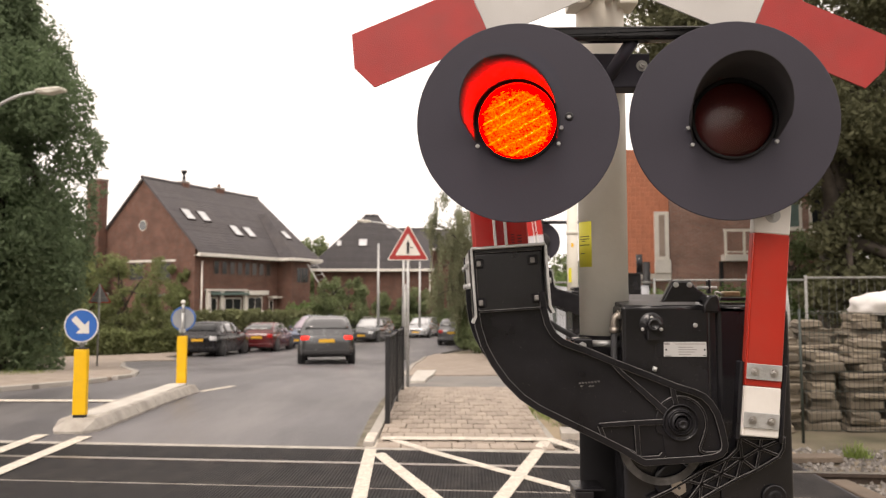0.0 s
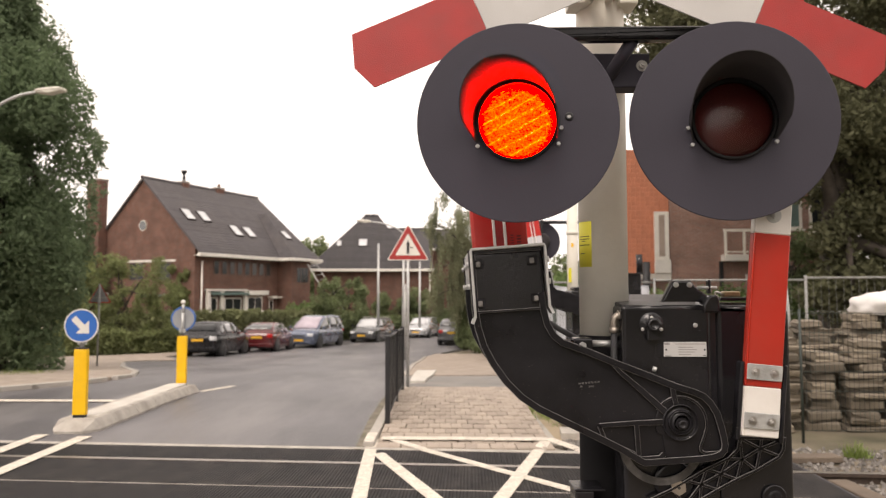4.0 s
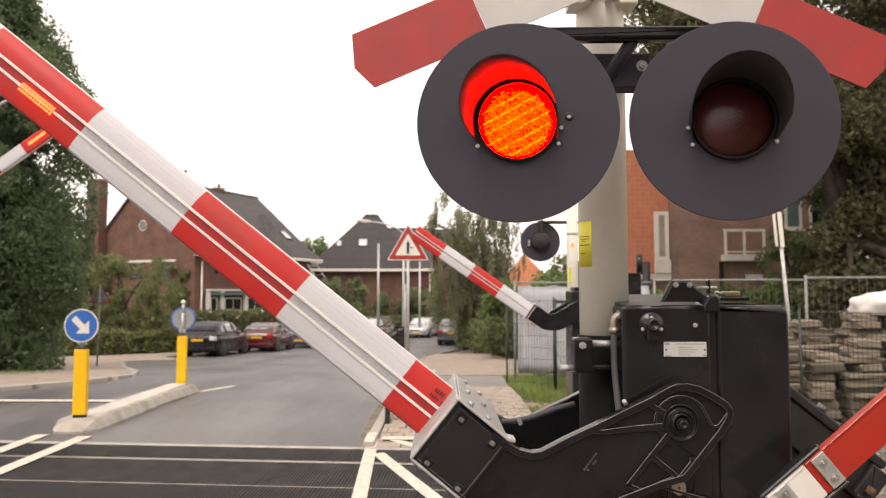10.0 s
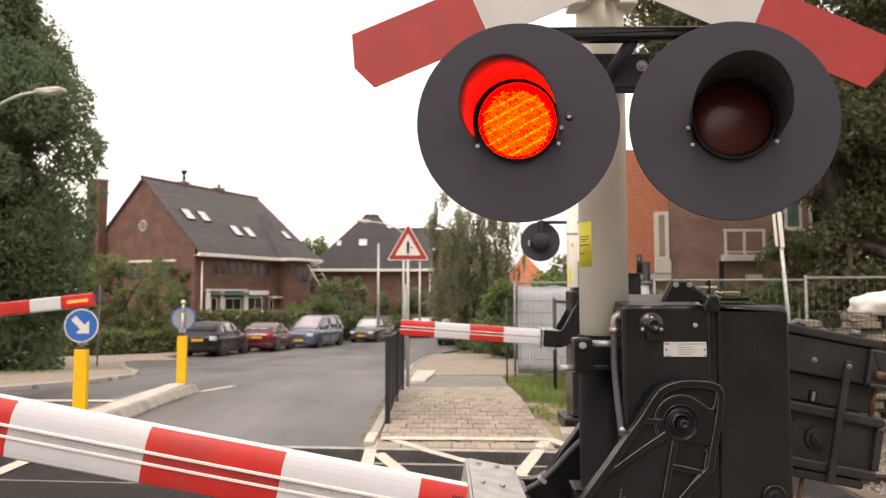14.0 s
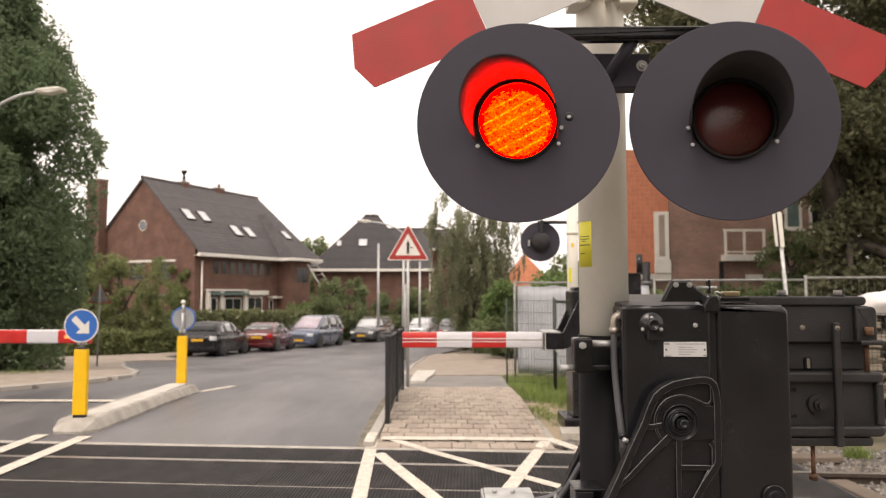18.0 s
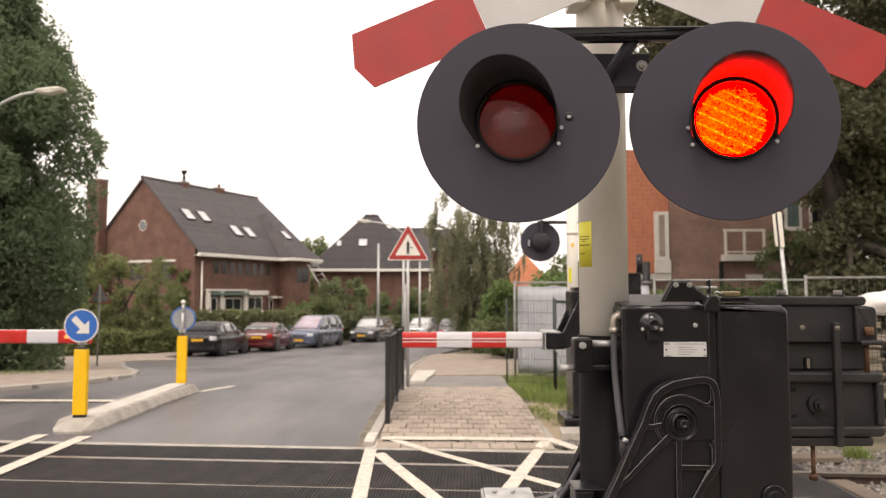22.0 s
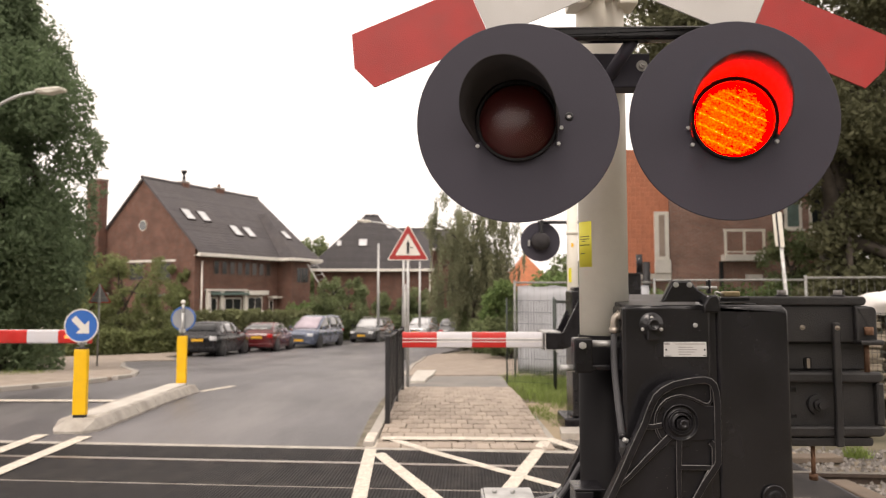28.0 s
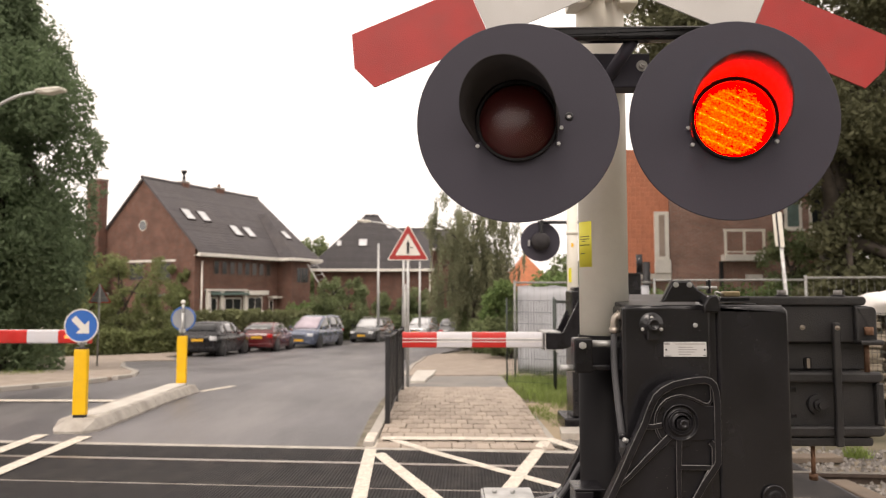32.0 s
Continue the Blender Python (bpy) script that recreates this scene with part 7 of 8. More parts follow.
gravel("track_ballast", 3.06, 8.5, 3.6, 7.7, -0.115, -0.075, 15000, 0.024, 101, "grey broken stone ballast round the sleepers")
gravel("track_ballast", 1.27, 1.95, 7.05, 7.62, -0.05, -0.01, 1300, 0.022, 102, "grey ballast stones beside the pavement")
part("ramp", plate([(2.95, -0.1), (2.95, -0.002), (3.03, -0.004), (3.12, -0.12)], 4.38, 7.13), "asphalt_dark", bpy.data.objects["crossing_deck"], "sloping grey end of the deck", m=Matrix(((1, 0, 0, 0), (-RAIL, 1, 0, 0), (0, 0, 1, 0), (0, 0, 0, 1))))


def mesh_fence(name, a, b, h, cell_x, cell_z, post_every, mat, label, rail=0.02, wire=0.004, z0=0.05):
    """Welded wire panels between posts from a to b."""
    f = thing(name, label, "fence")
    a, b = Vector(a), Vector(b)
    L = (b - a).length
    d = (b - a) / L
    n = max(1, round(L / post_every))
    for i in range(n):
        p, q = a + d * L * i / n, a + d * L * (i + 1) / n
        g = gz(p.y)
        part("post", rod((p.x, p.y, g - 0.1), (p.x, p.y, g + h + 0.05), rail * 1.3, n=8), mat, f)
        w = bmesh.new()
        k = max(2, int((q - p).length / cell_x))
        for j in range(1, k):
            s = p + (q - p) * j / k
            add_rod(w, (s.x, s.y, g + z0), (s.x, s.y, g + h), wire, n=4, caps=False)
        m = max(2, int((h - z0) / cell_z))
        for j in range(m + 1):
            z = g + z0 + (h - z0) * j / m
            add_rod(w, (p.x, p.y, z), (q.x, q.y, z), wire * 1.2, n=4, caps=False)
        tagged(part("wire_panel", w, mat, f), kind="stuff")
        if rail > 0.012:
            part("top_rail", rod((p.x, p.y, g + h), (q.x, q.y, g + h), rail, n=8), mat, f)
    part("post", rod((b.x, b.y, gz(b.y) - 0.1), (b.x, b.y, gz(b.y) + h + 0.05), rail * 1.3, n=8), mat, f)
    return f


mesh_fence("wire_fence", (4.04, 7.72), (8.2, 7.45), 1.36, 0.052, 0.2, 2.4, "fence_green", "green welded wire fence beside the track", rail=0.0118, wire=0.0031)
mesh_fence("wire_fence", (1.18, 12.6), (1.98, 12.2), 1.53, 0.05, 0.21, 2.4, "fence_green", "dark green welded wire fence in front of the sheeted panel", rail=0.012, wire=0.003)
mesh_fence("wire_fence", (2.00, 12.2), (3.6, 11.6), 1.50, 0.05, 0.21, 2.4, "fence_green", "dark green welded wire fence beside the barrier drive", rail=0.026, wire=0.003)
mesh_fence("site_fence", (1.50, 14.2), (12.5, 12.0), 1.98, 0.13, 0.5, 2.8, "zinc_dull", "galvanised temporary site fence with a top tube", rail=0.021, wire=0.0026)


def covered_panel():
    p = thing("site_sheet", "grey plastic sheet tied to the site fence", "sheet")
    bm = bmesh.new()
    nx, nz = 14, 8
    g = []
    for j in range(nz + 1):
        row = []
        for i in range(nx + 1):
            x = 1.56 + 2.6 * i / nx
            y = 14.24 - 0.2 * (x - 1.5) + 0.02 * sin(i * 1.7 + j) + 0.015 * cos(j * 2.3)
            row.append(bm.verts.new((x, y, -0.1 + 1.82 * j / nz + 0.02 * sin(i * 2))))
        g.append(row)
    for a, b in zip(g, g[1:]):
        for i in range(nx):
            bm.faces.new((a[i], a[i + 1], b[i + 1], b[i])).smooth = True
    ob = part("cloth", bm, "sheet", p)
    md = ob.modifiers.new("thick", "SOLIDIFY")
    md.thickness = 0.004


covered_panel()


def stone_stacks():
    rng = random.Random(7)
    sizes = [(0.46, 0.085), (0.32, 0.110), (0.50, 0.065), (0.40, 0.125), (0.28, 0.095)]
    slab = []
    for wd, h in sizes:
        bm = box(-wd / 2, wd / 2, -0.2, 0.2, 0, h, 0.024, 2)
        for v in bm.verts:
            v.co += Vector((rng.uniform(-.02, .02), rng.uniform(-.02, .02), rng.uniform(-.009, .009)))
        slab.append(mesh_of("slab", bm, "stone"))
    for x, y, top in [(4.10, 8.45, 1.05), (4.66, 8.50, 0.92), (5.18, 8.48, 1.00), (5.70, 8.52, 1.12), (6.24, 8.50, 1.18), (6.78, 8.55, 1.10), (4.40, 9.15, 1.30), (4.98, 9.2, 1.25), (5.55, 9.2, 1.38), (6.10, 9.2, 1.38), (6.66, 9.2, 1.30), (7.3, 8.7, 1.2)]:
        s = thing("paving_stack", "uneven stack of old pale brown paving stones", "paving slabs", pose(x, y, -0.09, 0, 0, rng.uniform(-4, 4)), "stacks of paving slabs")
        z = 0.0
        while z < top * rng.uniform(0.95, 1.02):
            k = rng.randrange(5)
            part("slab", slab[k], "", s, m=pose(rng.uniform(-0.07, 0.07), rng.uniform(-0.07, 0.07), z, rng.uniform(-2.5, 2.5), rng.uniform(-3, 3), rng.uniform(-14, 14)))
            z += sizes[k][1] + 0.008
    bag = thing("sand_bag", "white woven sack lying on the paving stacks", "sack", pose(6.27, 9.15, 1.30))
    bm = bmesh.new()
    bmesh.ops.create_icosphere(bm, subdivisions=4, radius=1)
    for v in bm.verts:
        n3 = noise.noise(v.co * 1.7) * 0.25 + noise.noise(v.co * 4.5) * 0.08
        v.co = Vector((v.co.x * 0.72, v.co.y * 0.4, max(v.co.z, -0.35) * 0.27 + 0.09)) * (1 + n3)
    for f in bm.faces:
        f.smooth = True
    part("sack", bm, "bag", bag)


stone_stacks()


def loose_timber():
    rng = random.Random(15)
    for x, y, turn, L in ((3.42, 5.77, 92, 0.95), (3.62, 7.12, 4, 0.6)):
        p = thing("timber_plank", "weathered brown timber plank lying on the ballast", "plank", pose(x, y - RAIL * x, -0.075, 0, 0, turn), "loose planks beside the track")
        part("board", box(-L / 2, L / 2, -0.09, 0.09, 0.0, 0.06, 0.008, 1), "timber", p)


loose_timber()


def leaning_sign():
    s = thing("notice_sign", "small white notice on a leaning grey post, seen edge on", "sign", pose(5.16, 10.0, 0, 0, -4, 0))
    part("post", rod((0, 0, -0.1), (0, 0, 2.7), 0.026), "zinc", s)
    part("board", box(-0.105, -0.070, -0.06, -0.03, 2.28, 2.76, 0.005, 1), "mast_grey", s)
    # black strip stands in for the dark gap between the boards
    part("board_edge", box(-0.069, -0.036, -0.045, -0.02, 2.27, 2.77, 0.003, 1), "fence_black", s)
    part("board", box(-0.035, 0.030, -0.05, -0.03, 2.26, 2.78, 0.005, 1), "mast_grey", s)


leaning_sign()


def leaning_ladder():
    l = thing("ladder", "pale aluminium ladder leaning against the brick house", "ladder", pose(0, 0, 0))
    top, foot = Vector((-9.15, 47.2, 3.6)), Vector((-5.9, 46.6, -1.62))
    side = Vector((0.25, 0.25, 0.06))
    for k in (-1, 1):
        part("rail", rod(foot + side * k, top + side * k, 0.030, n=6), "zinc", l)
    for i in range(16):
        p = foot + (top - foot) * (i + 0.5) / 16
        part("rung", rod(p - side, p + side, 0.014, n=6), "zinc", l)


leaning_ladder()


# ---- vehicles ----
def grid_mesh(bm, rows, closed=False):
    g = [[bm.verts.new(p) for p in r] for r in rows]
    for a, b in zip(g, g[1:]):
        for k in range(len(a) - 1):
            bm.faces.new((a[k], a[k + 1], b[k + 1], b[k])).smooth = True
    return g


def bend(x, pts):
    """Smoothed line through the points (x, value)."""
    if x <= pts[0][0]:
        return pts[0][1]
    for (a, u), (b, v) in zip(pts, pts[1:]):
        if x <= b:
            k = (x - a) / (b - a)
            return u + (v - u) * k
    return pts[-1][1]


def car(name, label, m, paint, L=4.1, W=1.72, H=1.45, hood=0.9, wind=0.55, rear=0.25, wheel=0.31, clear=0.18, brake=False, belt=0.92, roof_bars=False, big_nose=False, screen="", tail="tail_red", nose=0.70, back="car_glass"):
    """A car facing +x. hood: length of the bonnet, wind: run of the windscreen, rear: run of the tailgate glass."""
    c = thing(name, label, "car", m)
    half, n0, n1 = W / 2, -L / 2, L / 2
    top = [(n0, belt - 0.22), (n0 + 0.03, belt - 0.06), (n0 + 0.12, belt), (n1 - hood, belt + 0.02), (n1 - hood * 0.45, belt - 0.05), (n1 - 0.22, belt - 0.15), (n1 - 0.07, nose), (n1, nose - 0.14)]
    low = [(n0, clear + 0.16), (n0 + 0.10, clear + 0.05), (n0 + 0.4, clear), (n1 - 0.4, clear), (n1 - 0.08, clear + 0.04), (n1, clear + 0.14)]
    wide = [(n0, 0.72), (n0 + 0.05, 0.83), (n0 + 0.16, 0.92), (n0 + 0.5, 0.985), (0, 1.0), (n1 - 0.6, 0.985), (n1 - 0.25, 0.93), (n1 - 0.08, 0.84), (n1, 0.72)]
    xs = sorted({p[0] for p in top} | {p[0] for p in low} | {p[0] for p in wide} | {n0 + L * k / 16 for k in range(17)})
    rows = []
    for x in xs:
        zt, zb, w = bend(x, top), bend(x, low), half * bend(x, wide)
        h = zt - zb
        sec = [(0.0, zb), (0.86 * w, zb), (0.96 * w, zb + 0.08 * h), (0.99 * w, zb + 0.25 * h), (w, zb + 0.5 * h), (0.99 * w, zb + 0.74 * h), (0.965 * w, zb + 0.87 * h), (0.92 * w, zb + 0.96 * h), (0.84 * w, zt), (0.45 * w, zt + 0.018), (0.0, zt + 0.024)]
        rows.append([(x, y, z) for y, z in sec] + [(x, -y, z) for y, z in sec[-2:0:-1]] + [(x, 0.0, zb)])
    bm = bmesh.new()
    grid_mesh(bm, rows)
    bmesh.ops.remove_doubles(bm, verts=bm.verts[:], dist=1e-5)
    bmesh.ops.holes_fill(bm, edges=[e for e in bm.edges if e.is_boundary], sides=60)
    bmesh.ops.recalc_face_normals(bm, faces=bm.faces[:])
    body = part("body", bm, paint, c, "painted car body")
    # cabin: painted shell with panes just proud of it
    x0, x1 = n0 + 0.08, n1 - hood + 0.02
    roof = [(x0, belt - 0.02), (x0 + rear * 0.55, belt + (H - belt) * 0.62), (x0 + rear, H - 0.085), (x0 + rear + 0.12, H - 0.03), (x0 + rear + 0.7, H), (x1 - wind - 0.45, H - 0.004), (x1 - wind - 0.1, H - 0.03), (x1 - wind, H - 0.065), (x1 - wind * 0.5, belt + (H - belt) * 0.52), (x1, belt - 0.01)]

    def girth(x, z):
        return (half * 0.955 - (half * 0.955 - half * 0.69) * max(0.0, (z - belt) / (H - belt)) ** 1.25) * (1 - 0.10 * max(0.0, (x - x1 + wind) / wind) - 0.05 * max(0.0, (x0 + rear - x) / rear))
    xs = sorted({p[0] for p in roof} | {x0 + (x1 - x0) * k / 20 for k in range(21)} | {x0 + rear * k / 6 for k in range(7)} | {x1 - wind * k / 6 for k in range(7)})

    def column(x, v, out=0.0):
        zr = bend(x, roof)
        z = belt - 0.03 + (zr - 0.05 - belt + 0.03) * v
        return (x, girth(x, z) + out, z)
    rows = []
    for x in xs:
        zr = bend(x, roof)
        g = girth(x, zr)
        sec = [column(x, v)[1:] for v in (0, 0.25, 0.5, 0.75, 1.0)] + [(g * 0.96, zr - 0.018), (g * 0.86, zr), (g * 0.5, zr + 0.012), (0.0, zr + 0.016)]
        rows.append([(x, y, z) for y, z in sec] + [(x, -y, z) for y, z in sec[-2::-1]])
    bm = bmesh.new()
    grid_mesh(bm, rows)
    bmesh.ops.recalc_face_normals(bm, faces=bm.faces[:])
    part("car_roof", bm, paint, c)

    def pane(name, rows, mat, lab="dark car window"):
        bm = bmesh.new()
        grid_mesh(bm, rows)
        bmesh.ops.recalc_face_normals(bm, faces=bm.faces[:])
        ob = part(name, bm, mat, c, lab)
        md = ob.modifiers.new("thick", "SOLIDIFY")
        md.thickness, md.offset = 0.004, 0
    span = x1 - wind * 0.18 - x0 - rear * 0.5
    cuts = [x0 + rear * 0.5 + span * k for k in (0.05, 0.20, 0.23, 0.56, 0.60, 0.98)]
    for s in (1, -1):
        for a, b in zip(cuts[::2], cuts[1::2]):
            pane("side_window", [[(p[0], s * p[1], p[2]) for p in (column(a + (b - a) * k / 5, v, 0.008) for v in (0.12, 0.4, 0.7, 0.93))] for k in range(6)], "car_glass")
    for nm, a, b, d, mat, lab in (("windscreen", x1 - wind * 0.06, x1 - wind * 0.94, 1, screen or "dark_glass", "windscreen, sky painted into its colour where pale"), ("rear_window", x0 + rear * 0.25, x0 + rear * 0.95, -1, back, "rear window with a pale reflection of the sky")):
        rows = []
        for k in range(6):
            x = a + (b - a) * k / 5
            z = bend(x, roof)
            g = girth(x, z)
            rows.append([(x + 0.010 * d, g * f, z + 0.014 + 0.010 * (1 - f * f)) for f in (-0.88, -0.6, -0.2, 0.2, 0.6, 0.88)])
        pane(nm, rows, mat, lab)
    tm = mesh_of("tyre", lathe([(wheel * 0.62, -0.10), (wheel * 0.93, -0.10), (wheel, -0.07), (wheel, 0.07), (wheel * 0.93, 0.10), (wheel * 0.62, 0.10)], 24), "rubber")
    rm = mesh_of("rim", lathe([(0.0, -0.09), (0.05, -0.10), (wheel * 0.5, -0.06), (wheel * 0.66, -0.110), (wheel * 0.66, 0.110), (wheel * 0.5, 0.06), (0.05, 0.10), (0.0, 0.09)], 20), "car_silver")
    for x in (n0 + 0.70, n1 - 0.78):
        for s in (-1, 1):
            w = part("wheel", tm, "", c, m=pose(x, s * (half - 0.09), wheel))
            part("rim", rm, "", w)
            part("wheel_arch", rod((x, s * (half + 0.002), wheel + 0.02), (x, s * (half - 0.22), wheel + 0.02), wheel * 1.15, n=24), "rubber", body)
        # dark sill under the doors
    for s in (-1, 1):
        tz = belt - (0.18 if brake else 0.23)
        tl = box(n0 - 0.006, n0 + 0.16, half * 0.60, half * 0.90, tz, belt - 0.05, 0.03, 2) if s > 0 else box(n0 - 0.006, n0 + 0.16, -half * 0.90, -half * 0.60, tz, belt - 0.05, 0.03, 2)
        part("tail_light", tl, "brake_glow" if brake else tail, body, "red tail light")
        hl = sorted((s * half * 0.50, s * half * 0.84))
        part("headlight", box(n1 - 0.24, n1 - 0.012, hl[0], hl[1], nose - 0.15, nose - 0.005, 0.035, 2), "head_glass", body, "clear headlight")
        xm = x1 - wind * 0.35
        part("mirror", box(xm, xm + 0.10, s * (half + 0.08) - 0.08, s * (half + 0.08) + 0.08, belt + 0.03, belt + 0.15, 0.035, 2), paint, body)
        part("door_line", box(0.05, 0.062, s * half * 0.999 - 0.003, s * half * 0.999 + 0.003, clear + 0.15, belt - 0.15), "rubber", body)
    part("number_plate", box(n0 - 0.016, n0 + 0.03, -0.26, 0.26, belt - 0.27, belt - 0.16, 0.004, 1), "plate_yellow", body, "yellow plate")
    part("number_plate", box(n1 - 0.03, n1 + 0.014, -0.26, 0.26, 0.38, 0.49, 0.004, 1), "plate_yellow", body, "yellow plate")
    part("bumper", box(n0 - 0.02, n0 + 0.22, -half * 0.86, half * 0.86, clear + 0.07, clear + 0.27, 0.07, 3), "rubber" if big_nose else paint, body)
    part("bumper", box(n1 - 0.25, n1 + 0.012, -half * 0.74, half * 0.74, clear + 0.06, clear + 0.24, 0.07, 3), "rubber" if big_nose else paint, body)
    part("grille", box(n1 - 0.06, n1 + 0.010, -0.34, 0.34, nose - 0.15, nose - 0.06, 0.008, 1), "rubber", body)
    if roof_bars:
        for s in (-1, 1):
            part("roof_bar", rod((x0 + rear + 0.15, s * half * 0.66, H + 0.04), (x1 - wind - 0.2, s * half * 0.66, H + 0.04), 0.018, n=6), "steel", c)
    return c


def parked(x, y, heading):
    """heading: degrees to the right of straight ahead down the street."""
    s = math.degrees(atan2(gz(y + 1.5) - gz(y - 1.5), 3.0)) * cos(radians(heading))
    return Matrix.Translation((x, y, gz(y))) @ pose(0, 0, 0, 0, 0, 90 - heading) @ pose(0, 0, 0, 0, -s, 0)


car("parked_car", "small black hatchback parked at the kerb", parked(-9.85, 29.7, 5), "car_black", L=3.85, W=1.68, H=1.47, hood=0.85, wind=0.85, rear=0.7, tail="head_glass", back="dark_glass")
car("parked_car", "dark red hatchback parked at the kerb", parked(-8.6, 33.7, 3), "car_red", L=3.8, W=1.62, H=1.40, wind=0.65, rear=0.6)
car("parked_van", "blue grey people carrier parked facing the crossing", parked(-7.1, 38.0, 193), "car_blue", L=4.4, W=1.80, H=1.74, hood=0.72, wind=1.15, rear=0.2, belt=1.0, screen="lilac_sky_glass", nose=0.78)
car("parked_car", "dark estate car with roof rails parked facing the crossing", parked(-4.55, 44.1, 192), "car_grey", L=4.6, W=1.75, H=1.5, wind=0.85, roof_bars=True, big_nose=True, screen="sky_glass")
car("parked_car", "silver car parked further down the street", parked(-1.5, 50.3, 192), "car_silver", L=4.2, W=1.72, H=1.45, wind=0.8, rear=0.5, screen="sky_glass")
car("parked_car", "dark car parked beside the pavement hedge", parked(0.72, 41.2, 6), "car_grey", L=4.2, W=1.72, H=1.5, wind=0.7, rear=0.5)
SUV = car("moving_car", "dark grey sport utility car driving away with brake lights on", parked(-3.86, 24.8, -3), "car_grey", L=4.5, W=1.86, H=1.64, hood=1.0, wind=0.7, rear=0.55, wheel=0.36, clear=0.26, brake=True, belt=1.02, roof_bars=True, big_nose=True, nose=0.85)


# ---- behind the eye: unseen trees added to darken reflections and front light ----
hedge("hedge", [(-30, -12), (-9, -14)], 3.0, 7.5, 9000, 0.3, "leaf_dark", 201, "unseen trees added left behind the eye to darken reflections")
hedge("hedge", [(1.5, -10), (30, -12)], 3.0, 7.0, 9000, 0.3, "leaf_dark", 202, "unseen trees added right behind the eye to darken reflections")
hedge("hedge", [(-12, -45), (12, -45)], 4.0, 7.0, 5000, 0.4, "leaf_mid", 203, "unseen trees added far behind the eye to darken reflections")


# ---- small pieces last: paving stones of the pavement ----
def paving():
    bed = bpy.data.objects["pavement_bed"]
    w, l = 0.1315, 0.2345
    me = [mesh_of("paving_stone", box(-w / 2 + 0.0016, w / 2 - 0.0016, -l / 2 + 0.003, l / 2 - 0.003, -0.05, h, 0.007, 1), "paver") for h in (0.0, 0.004, 0.008)]
    half = [mesh_of("paving_stone", box(-w / 4 + 0.003, w / 4 - 0.003, -l / 2 + 0.006, l / 2 - 0.006, -0.05, h, 0.007, 1), "paver") for h in (0.0, 0.006)]
    rng = random.Random(3)
    for i in range(19):
        y = 7.085 + l * i
        for j in range(15):
            x = -0.630 + w * j - (w / 2 if i % 2 else 0)
            edge = i % 2 and j in (0, 14)
            if not i % 2 and j == 14:
                continue
            xx = x + (w / 4 if j == 0 else -w / 4) * bool(edge)
            part("paving_stone", half[rng.randrange(2)] if edge else me[rng.randrange(3)], "", bed, m=pose(xx + rng.uniform(-.004, .004), y + 0.06 - 0.05 * xx * (1 - i / 19), gz(y) + 0.010 + 0.045 * min(1.0, max(0.0, (y - 7.4) / 1.5)), rng.uniform(-.7, .7), rng.uniform(-1, 1), rng.uniform(-1, 1)))


paving()


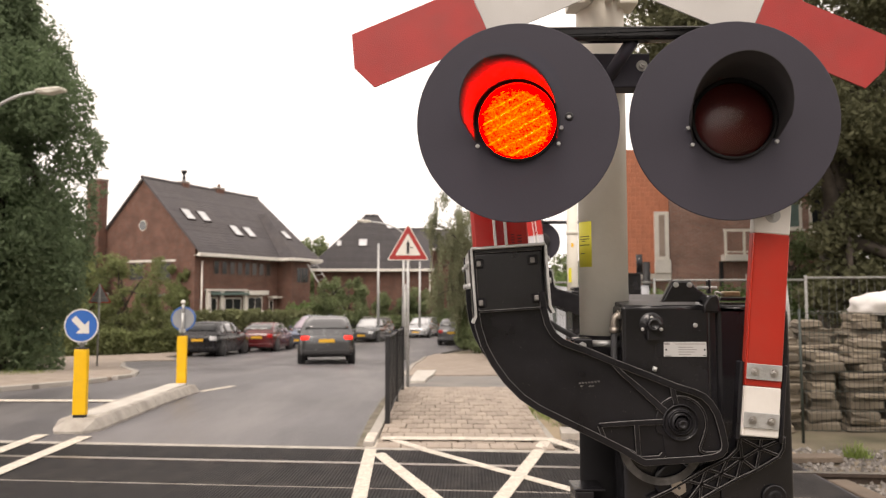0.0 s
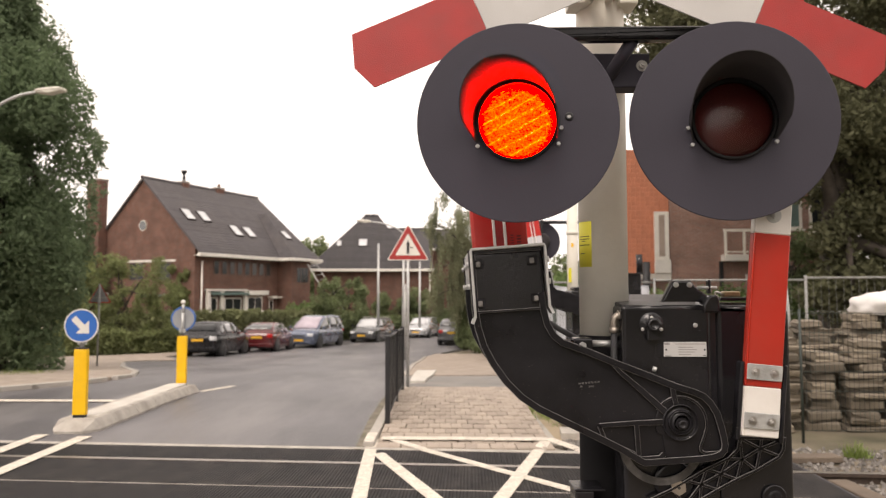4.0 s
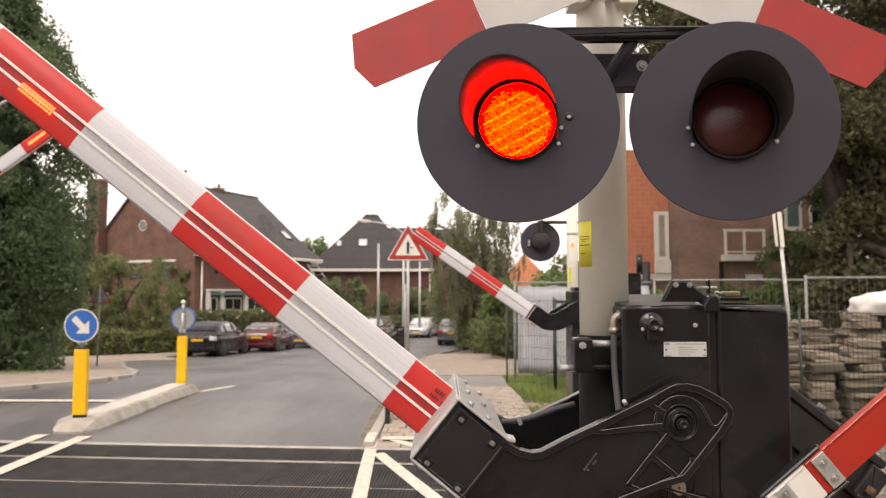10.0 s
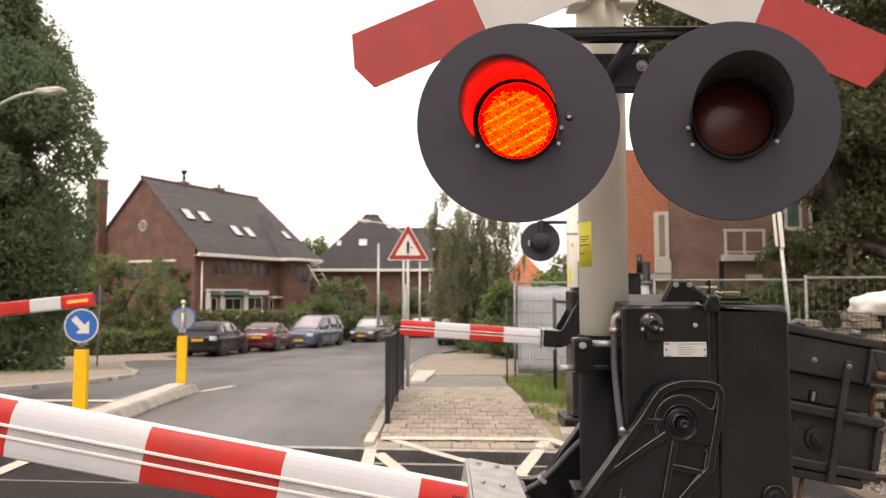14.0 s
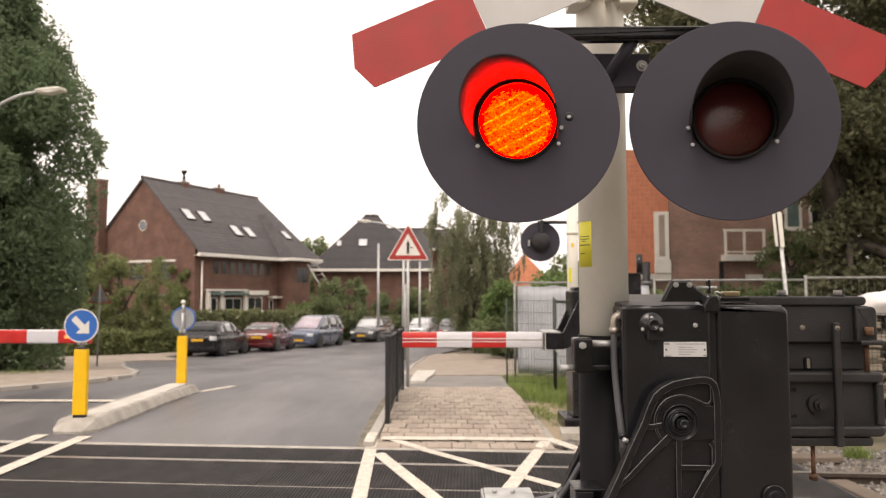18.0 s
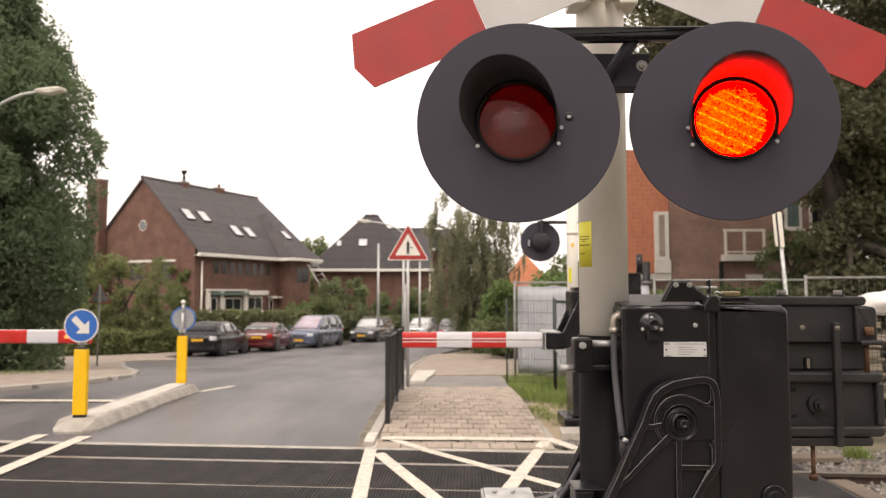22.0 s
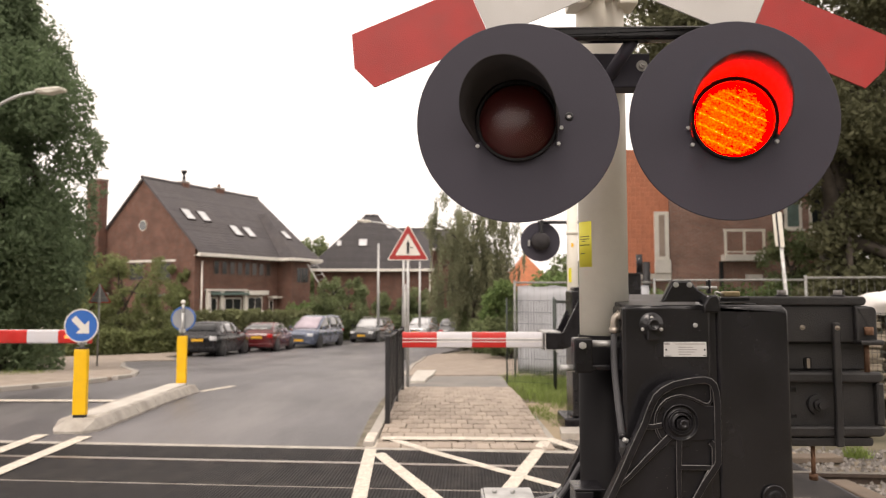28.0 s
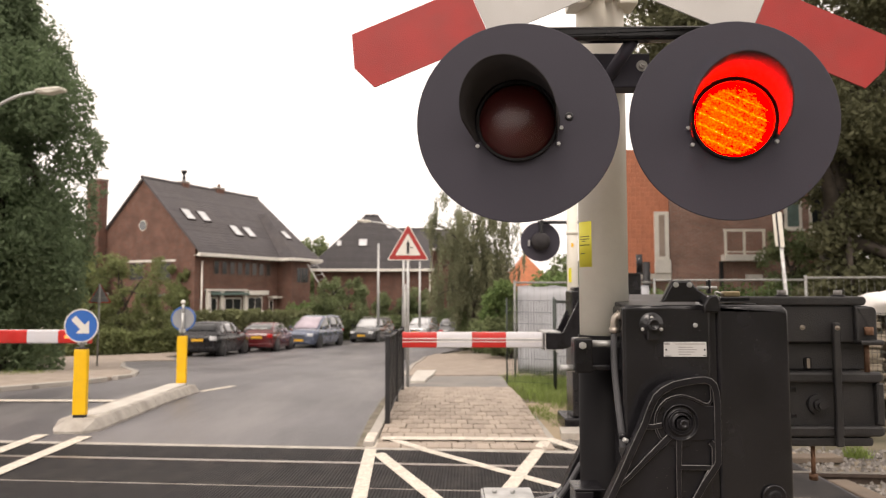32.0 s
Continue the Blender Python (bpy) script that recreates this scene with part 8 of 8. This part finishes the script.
# ---- what moves ----
def motions():
    near = [(0, 86), (3.9, 86), (4.5, 81.6), (5.0, 77.2), (5.5, 73.4), (6.0, 69.7), (6.5, 65.7), (7.0, 61.6), (7.5, 57.6), (8.0, 53.7), (8.5, 49.9), (9.0, 46.3), (9.5, 42.6), (10.0, 38.9), (10.5, 35.2), (11.0, 31.8), (11.5, 28.0), (12.0, 24.4), (12.5, 20.8), (13.0, 17.45), (13.5, 14.15), (14.0, 10.95), (14.5, 7.65), (15.0, 4.75), (15.5, 2.2), (16.0, 0.7), (16.5, 0.0), (32.0, 0.0)]
    walk(BOOM, [(t, pose(*PIN, 0, e, 0)) for t, e in near])
    side = [(0, 3.0), (3.9, 3.0), (4.5, 7.2), (5.0, 11.2), (5.5, 15.0), (6.0, 18.7), (6.5, 22.2), (7.0, 25.9), (7.5, 29.6), (8.0, 33.4), (8.5, 36.9), (9.0, 40.6), (9.5, 44.4), (10.0, 48.2), (10.5, 52.0), (11.0, 55.8), (12.0, 63.4), (13.0, 71.0), (14.0, 78.4), (15.0, 84.7), (16.0, 89.0), (16.5, 90), (32.0, 90)]
    walk(SIDE_BOOM, [(t, pose(*PIN_SIDE, 0, a, 0)) for t, a in side])
    far = [(0, 82), (3.6, 82), (4.5, 75.5), (5.5, 66.5), (6.0, 66.5), (7.0, 58.7), (8.0, 51.7), (9.0, 44.0), (10.0, 34.8), (11.0, 28.0), (12.0, 20.6), (13.0, 12.0), (13.5, 8.0), (14.0, 4.0), (14.5, 1.4), (15.2, 0.0), (32.0, 0.0)]
    walk(FAR_BOOM, [(t, pose(*FAR_PIN, 0, e, 0)) for t, e in far])
    left = [(0, 84), (3.7, 84), (4.5, 79), (5.5, 71), (7.0, 59.5), (9.0, 44), (10.0, 36.4), (11.0, 29.0), (12.0, 21.2), (13.0, 13.2), (14.0, 6.2), (14.5, 3.6), (15.2, 1.0), (16.0, 0.0), (32.0, 0.0)]
    walk(LEFT_BOOM, [(t, pose(*LEFT_PIN, 0, 0, 180) @ pose(0, 0, 0, 0, e, 0)) for t, e in left])
    drive = [(0, -4.17, 24.5, -9.5), (0.5, -4.5, 28.85, -5), (1.0, -4.53, 32.95, -2), (1.5, -4.08, 37.05, 4), (2.0, -2.85, 40.0, 13), (2.5, -1.2, 43.1, 21), (3.0, 0.5, 46.8, 28), (3.5, 2.7, 50.5, 38), (4.2, 6.5, 55.0, 52), (5.2, 16, 59.5, 75), (6.5, 30, 61.5, 85), (32.0, 30, 61.5, 85)]
    walk(SUV, [(t, parked(x, y, h)) for t, x, y, h in drive])
    # the lamps flash in turn: added leaves part over the steady panel, an added filter imitates dimming
    def switch(part_moved, off, on, shows):
        rows = [(0.0, on if shows(0.0) else off)]
        for k in range(1, 30 * 32 + 1):
            was, now = shows((k - 1) / 30), shows(k / 30)
            if was != now:
                if k > 1:
                    rows.append(((k - 1) / 30, on if was else off))
                rows.append((k / 30, on if now else off))
        rows.append((32.0, on if shows(32.0) else off))
        walk(part_moved, rows)
    for leaves, dim, lit, dims in ((LEFT_LEAVES, LEFT_DIM, left_lit, left_dims), (RIGHT_LEAVES, RIGHT_DIM, right_lit, right_dims)):
        for leaf, half, s in zip(leaves, dim, (1, -1)):
            switch(leaf, pose(0, 0, 0), pose(0, 0, 0.112 * s), lambda t, lit=lit, dims=dims: lit(t) or dims(t))
            switch(half, pose(0, 0, 0.112 * s), pose(0, 0, 0), lambda t, lit=lit, dims=dims: dims(t) and not lit(t))


CYCLE, FIRST, SHARE = 0.6567, 0.56, 0.62


def phase(t):
    return ((t - FIRST) / CYCLE) % 1.0


def left_lit(t):
    return phase(t) < SHARE


def left_dims(t):
    return phase(t) < SHARE + 0.035 or phase(t) > 0.965


def right_lit(t):
    return not left_lit(t)


def right_dims(t):
    return phase(t) > SHARE - 0.025 or phase(t) < 0.03


motions()
